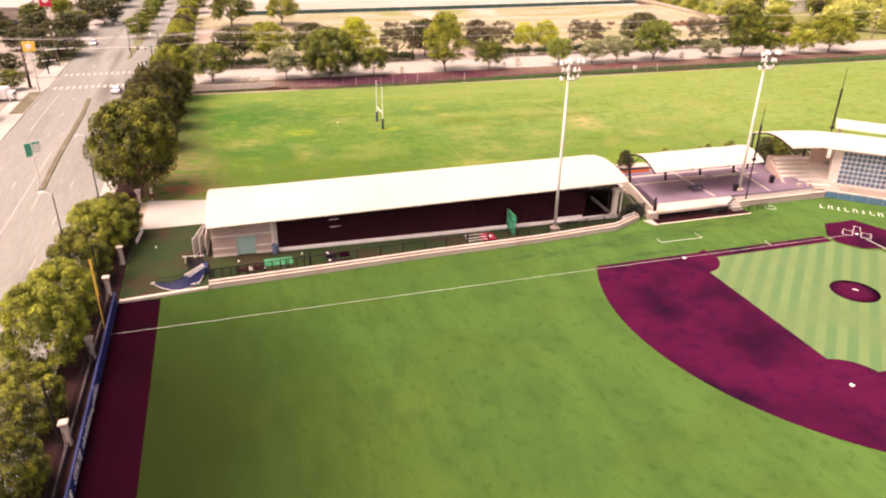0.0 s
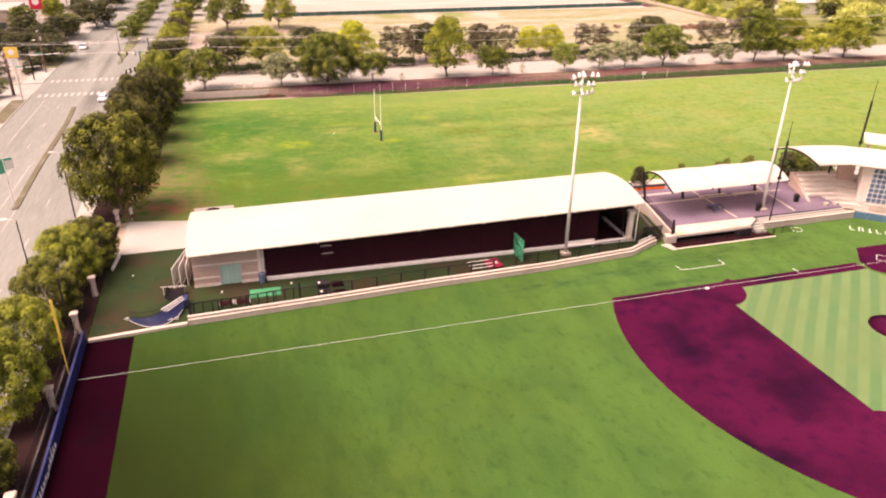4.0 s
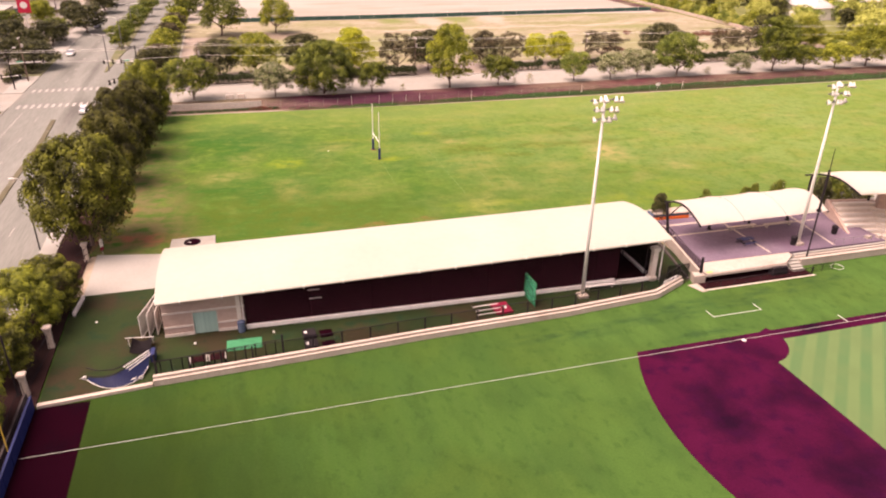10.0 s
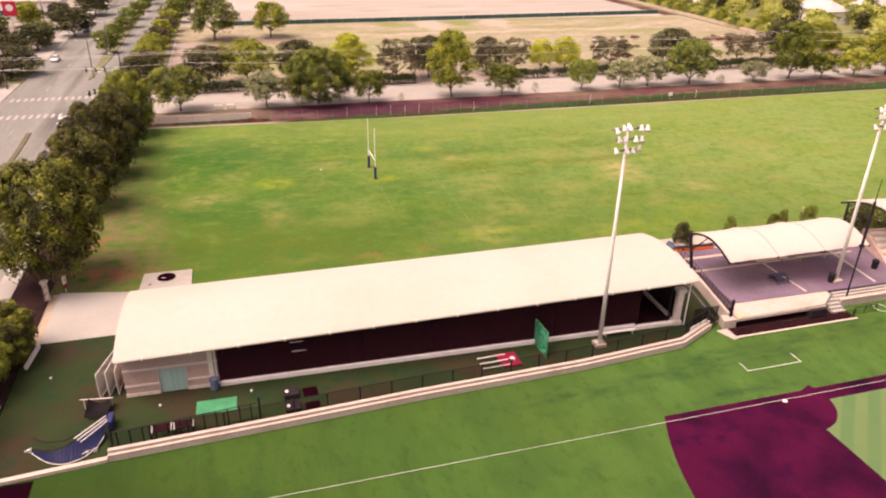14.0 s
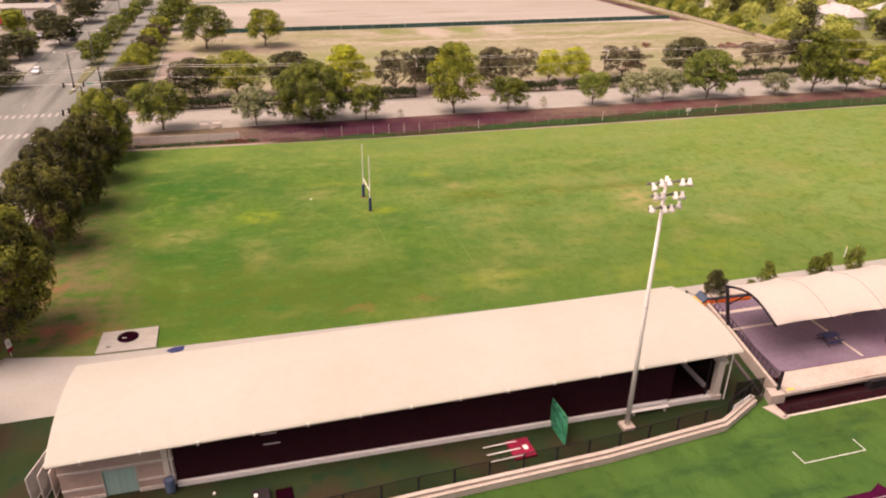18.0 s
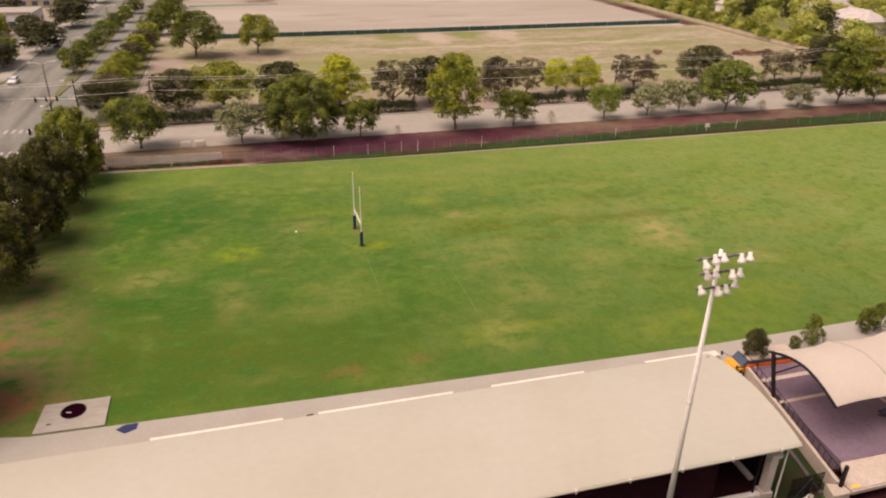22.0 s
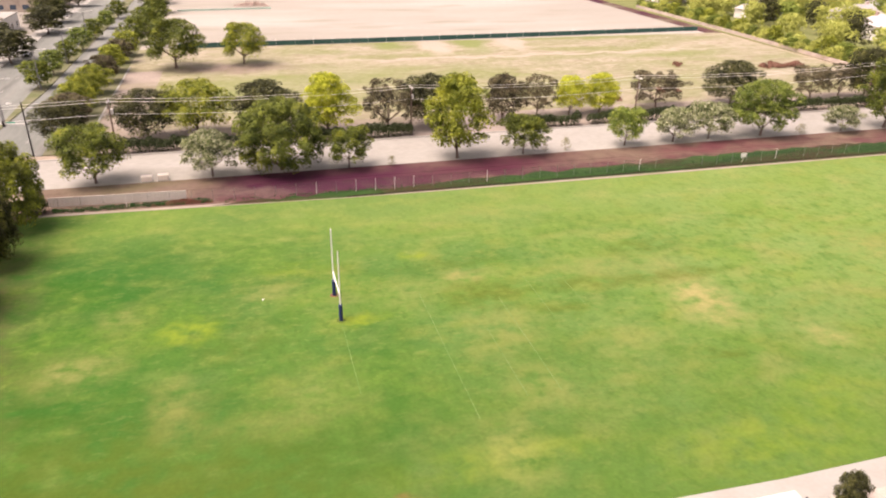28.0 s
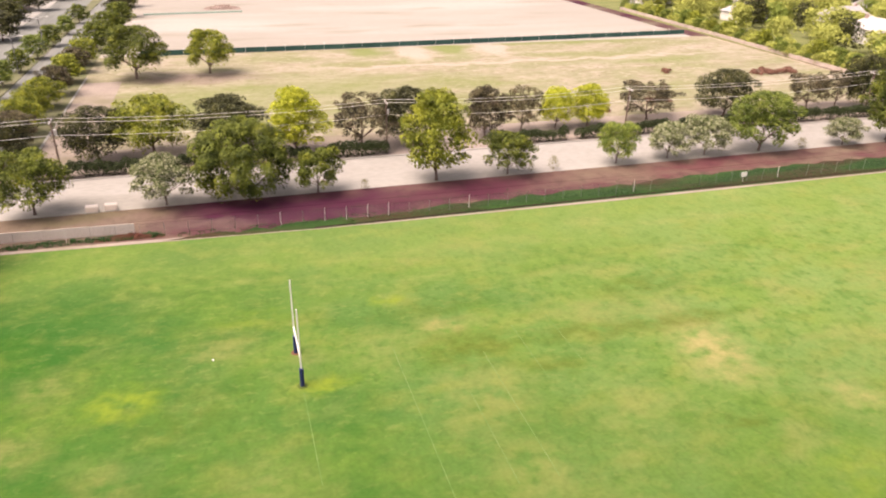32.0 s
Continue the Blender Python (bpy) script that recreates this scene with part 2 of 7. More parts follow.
    TAN = ((-36.1, 71.6, 3.4, 1.9, 0.75), (-41.1, 41.4, 3.2, 3.6, 0.6), (-35.7, 58.6, 3.6, 4.4, 0.5), (-35.1, 48.5, 3.0, 3.2, 0.6), (-68.1, 54.2, 1.9, 3.6, 0.65), (-78.2, 61.9, 3.8, 2.9, 0.7), (-74.9, 71.0, 1.9, 2.4, 0.55), (-59.5, 73.0, 3.4, 3.2, 0.45), (20.0, 68.2, 4.0, 4.6, 0.6))
    TAN2 = ((-35.5, 87.5, 3.0, 1.7, 0.7), (-28.7, 90.5, 3.0, 1.4, 0.6), (-2.1, 50.3, 3.2, 3.3, 0.55), (-43.7, 69.2, 2.6, 2.7, 0.5), (-55.7, 53.6, 2.4, 2.8, 0.5), (-16.0, 68.5, 6.0, 2.6, 0.55), (-21.0, 71.5, 7.0, 1.4, 0.5), (-66.0, 38.8, 2.4, 1.0, 0.5), (8.0, 58.0, 5.0, 3.0, 0.45), (-61.0, 50.0, 6.0, 1.8, 0.5), (-24.0, 53.0, 3.6, 5.0, 0.35))
    # first three ovals paint the vignette's dark corner, the rest are olive growth
    OLIVE = ((-73.0, 45.0, 15.0, 8.0, 0.62), (-84.0, 52.0, 5.0, 12.0, 0.4), (-60.0, 41.0, 9.0, 4.5, 0.4), (-34.8, 67.0, 4.6, 2.8, 0.8), (-10.8, 74.5, 5.2, 1.7, 0.65), (-10.1, 66.1, 6.0, 1.2, 0.7), (-27.8, 62.0, 2.6, 1.4, 0.65), (-15.1, 49.7, 2.2, 0.9, 0.7), (-62.1, 62.9, 4.2, 2.8, 0.35), (-22.0, 66.8, 6.0, 1.5, 0.6), (-37.0, 75.5, 5.0, 1.4, 0.4))
    LIME = ((-67.8, 66.6, 3.1, 2.3, 0.85), (-49.7, 64.8, 2.4, 1.3, 0.85), (-40.5, 78.6, 1.8, 1.2, 0.7), (-19.8, 37.4, 9.0, 3.4, 0.4), (-8.4, 41.8, 5.0, 3.2, 0.3), (-42.0, 41.0, 8.0, 2.0, 0.35), (-56.0, 78.0, 4.0, 2.0, 0.35))
    BROWN = ((-91.5, 62.0, 5.0, 26.0, 0.95), (-90.0, 42.0, 6.0, 5.0, 0.85), (-87.0, 50.0, 4.0, 9.0, 0.45))
    REDSOIL = ((-58.0, 37.8, 1.8, 0.7, 0.5), (-89.2, 41.0, 3.4, 1.2, 1.0), (-91.5, 50.0, 1.6, 3.0, 0.5), (-86.5, 39.4, 3.0, 1.0, 0.7), (-50.5, 38.6, 1.6, 0.7, 0.4))
    for patches, soft, tint in ((DEEP, 0.9, (0.018, 0.082, 0.012)), (TAN, 0.75, (0.192, 0.192, 0.058)), (TAN2, 0.9, (0.180, 0.192, 0.058)), (BARE, 0.75, (0.265, 0.230, 0.090)), (OLIVE, 0.6, (0.070, 0.100, 0.014)), (LIME, 0.45, (0.150, 0.200, 0.020)), (BROWN, 0.8, (0.135, 0.108, 0.050)), (REDSOIL, 0.5, (0.22, 0.085, 0.045))):
        for cx, cy, rx, ry, k in patches:
            col = mixed(t, times(t, times(t, patch_mask(t, fine, cx, cy, rx, ry, soft), breaks), k), col, tint)
    end_grass(t, n, l, p, col, co, 2.5, 0.12)
    return m


def vignetted_turf():
    """Artificial turf with brushed streaks and a vignette's darkening painted in towards the left."""
    m, t, n, l, p = nodes_of("outfield_turf")
    co = n.new("ShaderNodeTexCoord").outputs["Object"]
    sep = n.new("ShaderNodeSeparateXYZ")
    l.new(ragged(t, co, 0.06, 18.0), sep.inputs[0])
    # left side darkened in the turf colour, as a lens vignette would
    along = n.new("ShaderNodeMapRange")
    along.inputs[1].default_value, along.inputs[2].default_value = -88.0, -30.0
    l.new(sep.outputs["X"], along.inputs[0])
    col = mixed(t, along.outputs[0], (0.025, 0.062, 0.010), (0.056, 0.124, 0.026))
    f, _ = noise_fac(t, stretched(t, co, 1.6, 0.35, 35), 0.12, 6, 0.45, 0.7)
    col = mixed(t, times(t, f, 0.6), col, (0.027, 0.070, 0.016))
    f, _ = noise_fac(t, stretched(t, co, 0.7, 1.0, 20), 0.07, 5, 0.48, 0.66)
    col = mixed(t, times(t, f, 0.5), col, (0.050, 0.084, 0.014))
    f, _ = noise_fac(t, stretched(t, co, 3.0, 0.3, -30), 0.5, 4, 0.5, 0.75)
    col = mixed(t, times(t, f, 0.15), col, (0.062, 0.105, 0.03))
    f, _ = noise_fac(t, ragged(t, co, 0.4, 3.0), 0.22, 7, 0.47, 0.68)
    col = mixed(t, times(t, f, 0.4), col, (0.026, 0.066, 0.016))
    scuffs, _ = noise_fac(t, stretched(t, co, 0.5, 1.6, -6), 0.7, 5, 0.40, 0.60)
    for cx, cy, rx, ry in ((-33.0, 6.2, 6.0, 1.0), (-29.0, 7.6, 4.5, 0.8), (-22.0, 6.6, 3.0, 0.7), (-17.0, 8.0, 5.0, 0.8), (-10.0, 9.0, 4.5, 0.6), (-30.0, 2.0, 4.0, 0.6), (-44.0, 5.5, 6.0, 0.9)):
        spot = patch_mask(t, ragged(t, co, 0.5, 2.0), cx, cy, rx, ry, 0.6)
        col = mixed(t, times(t, times(t, spot, scuffs), 0.55), col, (0.014, 0.046, 0.018))
    near = n.new("ShaderNodeMapRange")
    near.inputs[1].default_value, near.inputs[2].default_value = -50.0, -75.0
    near.inputs[3].default_value, near.inputs[4].default_value = 0.15, 0.36
    l.new(sep.outputs["X"], near.inputs[0])
    f, _ = noise_fac(t, stretched(t, ragged(t, co, 0.3, 2.5), 1.7, 0.5, 38), 0.32, 6, 0.46, 0.64)
    col = mixed(t, times(t, f, near.outputs[0]), col, (0.020, 0.046, 0.010))
    f, _ = noise_fac(t, stretched(t, ragged(t, co, 0.8, 1.0), 1.3, 0.8, 30), 0.9, 6, 0.54, 0.70)
    col = mixed(t, times(t, f, 0.4), col, (0.018, 0.050, 0.011))
    # vignette corner painted as a dark oval, broken by real brown streaks
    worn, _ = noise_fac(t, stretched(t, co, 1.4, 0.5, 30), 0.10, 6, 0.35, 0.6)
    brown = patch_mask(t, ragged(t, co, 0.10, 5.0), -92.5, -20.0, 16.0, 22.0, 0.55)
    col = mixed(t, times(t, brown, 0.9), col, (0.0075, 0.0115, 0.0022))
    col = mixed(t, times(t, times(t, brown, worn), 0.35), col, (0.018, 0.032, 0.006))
    end_grass(t, n, l, p, col, co, 5.0, 0.1)
    return m


def street_bed():
    """Beds beside the far street: worn lawn at one end, then plum mulch, then red-brown bark with bare tan patches."""
    m, t, n, l, p = nodes_of("street_bed")
    co = n.new("ShaderNodeTexCoord").outputs["Object"]
    rag = ragged(t, co, 0.16, 14.0)
    f, _ = noise_fac(t, stretched(t, co, 0.6, 1.5), 0.14, 6, 0.38, 0.64)
    col = mixed(t, f, (0.112, 0.058, 0.050), (0.155, 0.112, 0.078))
    f, _ = noise_fac(t, co, 0.09, 5, 0.52, 0.64)
    col = mixed(t, times(t, f, 0.7), col, (0.095, 0.034, 0.040))
    for cx, cy, rx, ry, soft, k, tint in ((-49.0, 108.5, 20.0, 7.0, 0.45, 0.95, (0.056, 0.014, 0.030)), (-20.0, 109.0, 14.0, 4.5, 0.6, 0.8, (0.070, 0.018, 0.032)), (24.0, 111.0, 12.0, 3.0, 0.6, 0.7, (0.105, 0.032, 0.038)), (3.0, 112.0, 9.0, 3.0, 0.6, 0.6, (0.16, 0.12, 0.08)), (-84.0, 108.0, 19.0, 9.0, 0.3, 1.0, (0.150, 0.108, 0.078)), (-77.0, 112.0, 8.0, 2.0, 0.6, 0.6, (0.105, 0.092, 0.045)), (-60.0, 105.0, 6.0, 2.0, 0.6, 0.8, (0.12, 0.075, 0.065))):
        col = mixed(t, times(t, patch_mask(t, rag, cx, cy, rx, ry, soft), k), col, tint)
    f, _ = noise_fac(t, co, 0.5, 6, 0.50, 0.70)
    col = mixed(t, times(t, f, 0.45), col, (0.052, 0.030, 0.026))
    end_grass(t, n, l, p, col, co, 3.0, 0.2)
    return m


def dry_field():
    """Vacant land: bleached grass, bare soil, a few greener strips and a pale cart track."""
    m, t, n, l, p = nodes_of("dry_field")
    co = n.new("ShaderNodeTexCoord").outputs["Object"]
    rag = ragged(t, co, 0.12, 12.0)
    f, _ = noise_fac(t, stretched(t, co, 0.7, 1.4), 0.07, 6, 0.38, 0.62)
    col = mixed(t, f, (0.285, 0.245, 0.172), (0.220, 0.210, 0.115))
    f, _ = noise_fac(t, stretched(t, co, 0.6, 1.5, 6), 0.05, 6, 0.48, 0.64)
    col = mixed(t, times(t, f, 0.7), col, (0.178, 0.190, 0.072))
    f, _ = noise_fac(t, stretched(t, co, 0.7, 1.5, -5), 0.06, 6, 0.50, 0.62)
    col = mixed(t, times(t, f, 0.6), col, (0.345, 0.290, 0.225))
    f, _ = noise_fac(t, stretched(t, ragged(t, co, 0.5, 3.0), 0.7, 1.5, 8), 0.45, 6, 0.48, 0.66)
    col = mixed(t, times(t, f, 0.6), col, (0.160, 0.160, 0.068))
    f, _ = noise_fac(t, stretched(t, ragged(t, co, 0.5, 3.0), 0.7, 1.4, -8), 0.6, 6, 0.54, 0.70)
    col = mixed(t, times(t, f, 0.6), col, (0.38, 0.32, 0.25))
    f, _ = noise_fac(t, stretched(t, co, 0.6, 1.6, 10), 0.22, 6, 0.56, 0.72)
    col = mixed(t, times(t, f, 0.6), col, (0.200, 0.150, 0.105))
    GREEN, BARE = (0.160, 0.185, 0.060), (0.365, 0.305, 0.245)
    for cx, cy, rx, ry, soft, k, tint in ((-14.0, 226.0, 5.0, 9.0, 0.4, 0.8, GREEN), (12.0, 224.0, 5.0, 11.0, 0.4, 0.85, GREEN), (48.0, 229.5, 34.0, 3.0, 0.5, 0.8, GREEN), (-1.0, 222.0, 4.5, 13.0, 0.35, 0.8, BARE), (26.0, 224.0, 4.5, 12.0, 0.35, 0.8, BARE), (30.0, 203.0, 75.0, 1.6, 0.5, 0.7, BARE), (-30.0, 180.0, 26.0, 12.0, 0.7, 0.55, GREEN), (-62.0, 168.0, 14.0, 14.0, 0.7, 0.6, GREEN), (70.0, 196.0, 20.0, 4.0, 0.6, 0.5, GREEN), (-64.0, 199.0, 16.0, 5.0, 0.5, 0.6, (0.17, 0.115, 0.105)), (10.0, 162.0, 40.0, 6.0, 0.7, 0.5, GREEN)):
        col = mixed(t, times(t, patch_mask(t, rag, cx, cy, rx, ry, soft), k), col, tint)
    end_grass(t, n, l, p, col, co, 1.2, 0.2)
    return m


M_BED = street_bed()
M_GROUND = surface("dry_ground", (0.32, 0.25, 0.18), (0.38, 0.30, 0.22), 0.02, 1.5, (0.18, 0.18, 0.08), 0.03, 0.52, 0.7)
M_BUILDSITE = surface("graded_soil", (0.278, 0.25, 0.203), (0.308, 0.278, 0.23), 0.02, 0.8, (0.34, 0.31, 0.262), 0.015, 0.5, 0.65, stretch=(0.5, 1.6, 1), grit=0.1, d=(0.235, 0.21, 0.155), dscale=0.05, dlo=0.56, dhi=0.72)
M_DRYFIELD = dry_field()
M_TURF = vignetted_turf()
M_TURF_DARK = surface("bullpen_turf", (0.016, 0.030, 0.010), (0.025, 0.040, 0.012), 0.25, 6.0, (0.036, 0.028, 0.014), 0.16, 0.46, 0.64, rough=0.9, d=(0.012, 0.032, 0.013), dscale=0.5, dlo=0.54, dhi=0.68)
M_INFIELD = striped_turf("infield_turf", (0.052, 0.125, 0.046), (0.098, 0.158, 0.058), 2.0, 45)
M_FIELD = worn_grass()
M_CLAY = surface("maroon_clay", (0.044, 0.0042, 0.019), (0.066, 0.0058, 0.027), 0.10, 5.0, (0.016, 0.003, 0.012), 0.13, 0.47, 0.66, rough=0.95, bump=0.2, d=(0.03, 0.0036, 0.02), dscale=0.6, dlo=0.5, dhi=0.75)
M_TRACK = surface("maroon_track", (0.0100, 0.0007, 0.0034), (0.0128, 0.0009, 0.0042), 0.2, 6.0, (0.007, 0.0011, 0.0036), 0.4, 0.5, 0.7, rough=0.95)
M_CHALK = surface("white_chalk", (0.56, 0.58, 0.50), (0.46, 0.48, 0.41), 2.0, 20.0, rough=0.9)
M_LANE = surface("worn_road_paint", (0.40, 0.37, 0.33), (0.30, 0.28, 0.25), 0.8, 6.0, rough=0.9)
M_FADED = surface("faded_paint", (0.15, 0.205, 0.07), (0.08, 0.155, 0.035), 0.35, 6.0, rough=0.9)
M_ASPHALT = surface("worn_asphalt", (0.165, 0.168, 0.145), (0.208, 0.210, 0.182), 0.06, 2.0, (0.108, 0.106, 0.092), 0.09, 0.52, 0.72, rough=0.9, stretch=(2.2, 0.16, 1), d=(0.200, 0.192, 0.166), dscale=0.16, dlo=0.55, dhi=0.75)
M_PARKING = surface("stained_parking_paving", (0.262, 0.232, 0.192), (0.30, 0.27, 0.225), 0.06, 2.0, (0.19, 0.165, 0.13), 0.07, 0.48, 0.66, rough=0.9, d=(0.21, 0.20, 0.12), dscale=0.11, dlo=0.56, dhi=0.70)
M_STREET = surface("pale_concrete_road", (0.298, 0.277, 0.236), (0.335, 0.313, 0.270), 0.06, 2.0, (0.25, 0.23, 0.19), 0.05, 0.52, 0.72, rough=0.9, stretch=(0.4, 1.4, 1))
M_CONCRETE = surface("concrete", (0.292, 0.277, 0.240), (0.325, 0.31, 0.27), 0.15, 3.0, (0.285, 0.25, 0.21), 0.2, 0.56, 0.8, rough=0.9, grit=0.08)
M_PAVING = surface("plum_paving", (0.140, 0.102, 0.134), (0.172, 0.127, 0.162), 0.3, 4.0, (0.118, 0.068, 0.108), 0.15, 0.52, 0.75, rough=0.85)
M_BANK = surface("bank_grass", (0.018, 0.046, 0.011), (0.030, 0.068, 0.015), 0.2, 3.0, (0.052, 0.036, 0.018), 0.12, 0.46, 0.66, rough=0.95, stretch=(0.5, 1.6, 1))
M_MULCH = surface("reddish_mulch", (0.085, 0.040, 0.040), (0.125, 0.078, 0.060), 0.12, 3.0, (0.155, 0.125, 0.085), 0.06, 0.50, 0.62, rough=0.95, d=(0.062, 0.016, 0.030), dscale=0.045, dlo=0.50, dhi=0.60)
M_SOIL = surface("bare_red_soil", (0.17, 0.062, 0.042), (0.13, 0.085, 0.045), 0.3, 3.0, (0.075, 0.105, 0.022), 0.12, 0.42, 0.60, rough=0.95)
M_WOODFLOOR = surface("shrubby_grass", (0.135, 0.150, 0.050), (0.19, 0.195, 0.075), 0.2, 3.0, rough=0.95)
M_VERGE = surface("verge_grass", (0.115, 0.125, 0.055), (0.175, 0.16, 0.095), 0.2, 3.0, rough=0.95)
M_SLAB = surface("cream_cover", (0.66, 0.62, 0.54), (0.62, 0.58, 0.50), 0.4, 3.0, rough=0.8, bump=0.05)
M_ROOF = surface("cream_roof_sheet", (0.378, 0.366, 0.306), (0.366, 0.353, 0.292), 0.12, 1.5, (0.348, 0.333, 0.268), 0.08, 0.55, 0.8, rough=0.6, bump=0.0, grit=0.04)
M_FABRIC = surface("white_canopy_fabric", (0.80, 0.735, 0.65), (0.77, 0.705, 0.62), 0.2, 3.0, rough=0.7, bump=0.0, grit=0.05)
M_BRICK = surface("pink_brick", (0.42, 0.30, 0.245), (0.475, 0.345, 0.285), 0.5, 6.0, (0.37, 0.26, 0.215), 1.5, 0.5, 0.7, rough=0.9, bump=0.4, stretch=(1, 1, 4), vary=0.06)
M_BAND = surface("pale_band_stone", (0.60, 0.52, 0.44), (0.65, 0.57, 0.49), 0.5, 5.0, (0.52, 0.44, 0.37), 0.8, 0.55, 0.75, rough=0.85)
M_STONE = surface("cast_stone", (0.43, 0.36, 0.295), (0.475, 0.40, 0.335), 0.4, 5.0, (0.37, 0.30, 0.245), 0.3, 0.55, 0.75, rough=0.85, vary=0.05)
_t = M_FABRIC.node_tree
_b = _t.nodes["Principled BSDF"]
_tr = _t.nodes.new("ShaderNodeBsdfTranslucent")
_t.links.new(_b.inputs["Base Color"].links[0].from_socket, _tr.inputs[0])
_mx = _t.nodes.new("ShaderNodeMixShader")
_mx.inputs[0].default_value = 0.55
_t.links.new(_b.outputs[0], _mx.inputs[1])
_t.links.new(_tr.outputs[0], _mx.inputs[2])
_t.links.new(_mx.outputs[0], _t.nodes["Material Output"].inputs[0])
M_WHITE = surface("white_paint", (0.80, 0.76, 0.70), (0.75, 0.7, 0.64), 0.6, 6.0, rough=0.5, bump=0.02)
M_GALV = surface("galvanised_steel", (0.60, 0.56, 0.51), (0.66, 0.62, 0.56), 0.8, 8.0, rough=0.5, metal=0.0, bump=0.02)
M_LAMPGREY = surface("grey_lamp_paint", (0.16, 0.15, 0.15), (0.20, 0.19, 0.185), 0.8, 8.0, rough=0.5, bump=0.02)
M_BLACK = surface("black_paint", (0.018, 0.014, 0.016), (0.028, 0.022, 0.024), 0.8, 8.0, rough=0.8, bump=0.02)
M_PLINTH = surface("stained_concrete", (0.075, 0.060, 0.058), (0.105, 0.085, 0.08), 0.6, 5.0, rough=0.9)
# near-black maroon: the gloom inside hall and dugout is in this colour
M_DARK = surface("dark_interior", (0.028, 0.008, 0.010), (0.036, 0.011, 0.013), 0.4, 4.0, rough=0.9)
M_BLUE = surface("royal_blue_vinyl", (0.010, 0.015, 0.078), (0.014, 0.021, 0.095), 0.5, 4.0, rough=0.8, bump=0.05, vary=0.08)
M_TEALWALL = surface("teal_padding", (0.05, 0.13, 0.19), (0.07, 0.16, 0.22), 0.4, 4.0, rough=0.6)
M_MINT = surface("mint_shutter", (0.27, 0.43, 0.365), (0.31, 0.47, 0.40), 0.5, 5.0, rough=0.6)
M_BARREL = surface("grey_blue_plastic", (0.075, 0.105, 0.165), (0.09, 0.125, 0.19), 0.8, 6.0, rough=0.6, bump=0.02)
M_GREENMAT = surface("green_mat", (0.03, 0.2, 0.09), (0.04, 0.25, 0.12), 0.6, 6.0, rough=0.8)
M_RED = surface("red_mat", (0.21, 0.012, 0.034), (0.26, 0.018, 0.045), 0.6, 6.0, rough=0.8)
M_YELLOW = surface("yellow_paint", (0.75, 0.48, 0.06), (0.8, 0.54, 0.1), 0.6, 6.0, rough=0.5)
M_ORANGE = surface("orange_bus_paint", (0.70, 0.13, 0.015), (0.73, 0.16, 0.02), 0.6, 6.0, rough=0.35, bump=0.0)
M_ORANGE2 = surface("amber_bus_paint", (0.72, 0.33, 0.03), (0.75, 0.37, 0.04), 0.6, 6.0, rough=0.35, bump=0.0)
M_NAVY = surface("navy_pad", (0.009, 0.016, 0.075), (0.013, 0.022, 0.095), 0.6, 6.0, rough=0.6)
M_BARK = surface("bark", (0.13, 0.09, 0.07), (0.2, 0.14, 0.11), 2.0, 10.0, rough=0.95, bump=0.5, stretch=(2, 2, 0.5))
M_TEALFABRIC = surface("teal_fabric", (0.40, 0.55, 0.45), (0.44, 0.59, 0.49), 0.4, 3.0, rough=0.85)
M_BRICKDUST = surface("pinkish_subsoil", (0.44, 0.33, 0.27), (0.39, 0.29, 0.23), 0.3, 3.0, rough=0.95)
M_GREENFENCE = surface("green_windscreen", (0.035, 0.085, 0.072), (0.05, 0.115, 0.095), 0.2, 2.0, rough=0.8)
M_PALEWALL = surface("sand_wall", (0.44, 0.355, 0.285), (0.50, 0.41, 0.33), 0.1, 2.0, (0.34, 0.27, 0.22), 0.3, 0.5, 0.7, rough=0.9, vary=0.05)
M_SHINGLE = surface("grey_shingles", (0.36, 0.33, 0.31), (0.44, 0.4, 0.37), 0.6, 4.0, rough=0.9, vary=0.15)
M_CARPAINT = surface("white_car_paint", (0.8, 0.78, 0.74), (0.76, 0.74, 0.7), 0.5, 5.0, rough=0.25, bump=0.0)
M_DARKCAR = surface("dark_car_paint", (0.05, 0.05, 0.06), (0.07, 0.06, 0.07), 0.5, 5.0, rough=0.25, bump=0.0)
M_TYRE = surface("tyre_rubber", (0.02, 0.02, 0.02), (0.03, 0.03, 0.03), 2.0, 10.0, rough=0.9)
M_SIGNRED = surface("red_sign_panel", (0.6, 0.02, 0.06), (0.55, 0.02, 0.05), 1.0, 5.0, rough=0.4, bump=0.0)
M_SIGNGREEN = surface("green_sign_panel", (0.03, 0.32, 0.2), (0.04, 0.36, 0.22), 1.0, 5.0, rough=0.4, bump=0.0)
M_BRUSHRED = surface("reddish_brush", (0.17, 0.085, 0.06), (0.23, 0.12, 0.08), 1.0, 5.0, rough=0.95)
M_GLASS, _t, _n, _l, _p = nodes_of("tinted_glass")
_p.inputs["Base Color"].default_value = (0.05, 0.07, 0.1, 1)
_p.inputs["Roughness"].default_value = 0.08
M_BLOCK = surface("blue_glass_block", (0.085, 0.135, 0.19), (0.125, 0.19, 0.26), 1.5, 5.0, rough=0.15, bump=0.1, vary=0.2)
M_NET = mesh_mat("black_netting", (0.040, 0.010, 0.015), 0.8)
M_CHAIN = mesh_mat("chain_link", (0.25, 0.24, 0.22), 0.05)
M_GATEMESH = mesh_mat("dark_gate_mesh", (0.010, 0.014, 0.012), 0.45)
M_CHAINBLACK = mesh_mat("black_chain_link", (0.014, 0.012, 0.012), 0.17)
M_CHAINPALE = mesh_mat("pale_chain_link", (0.6, 0.56, 0.52), 0.5)
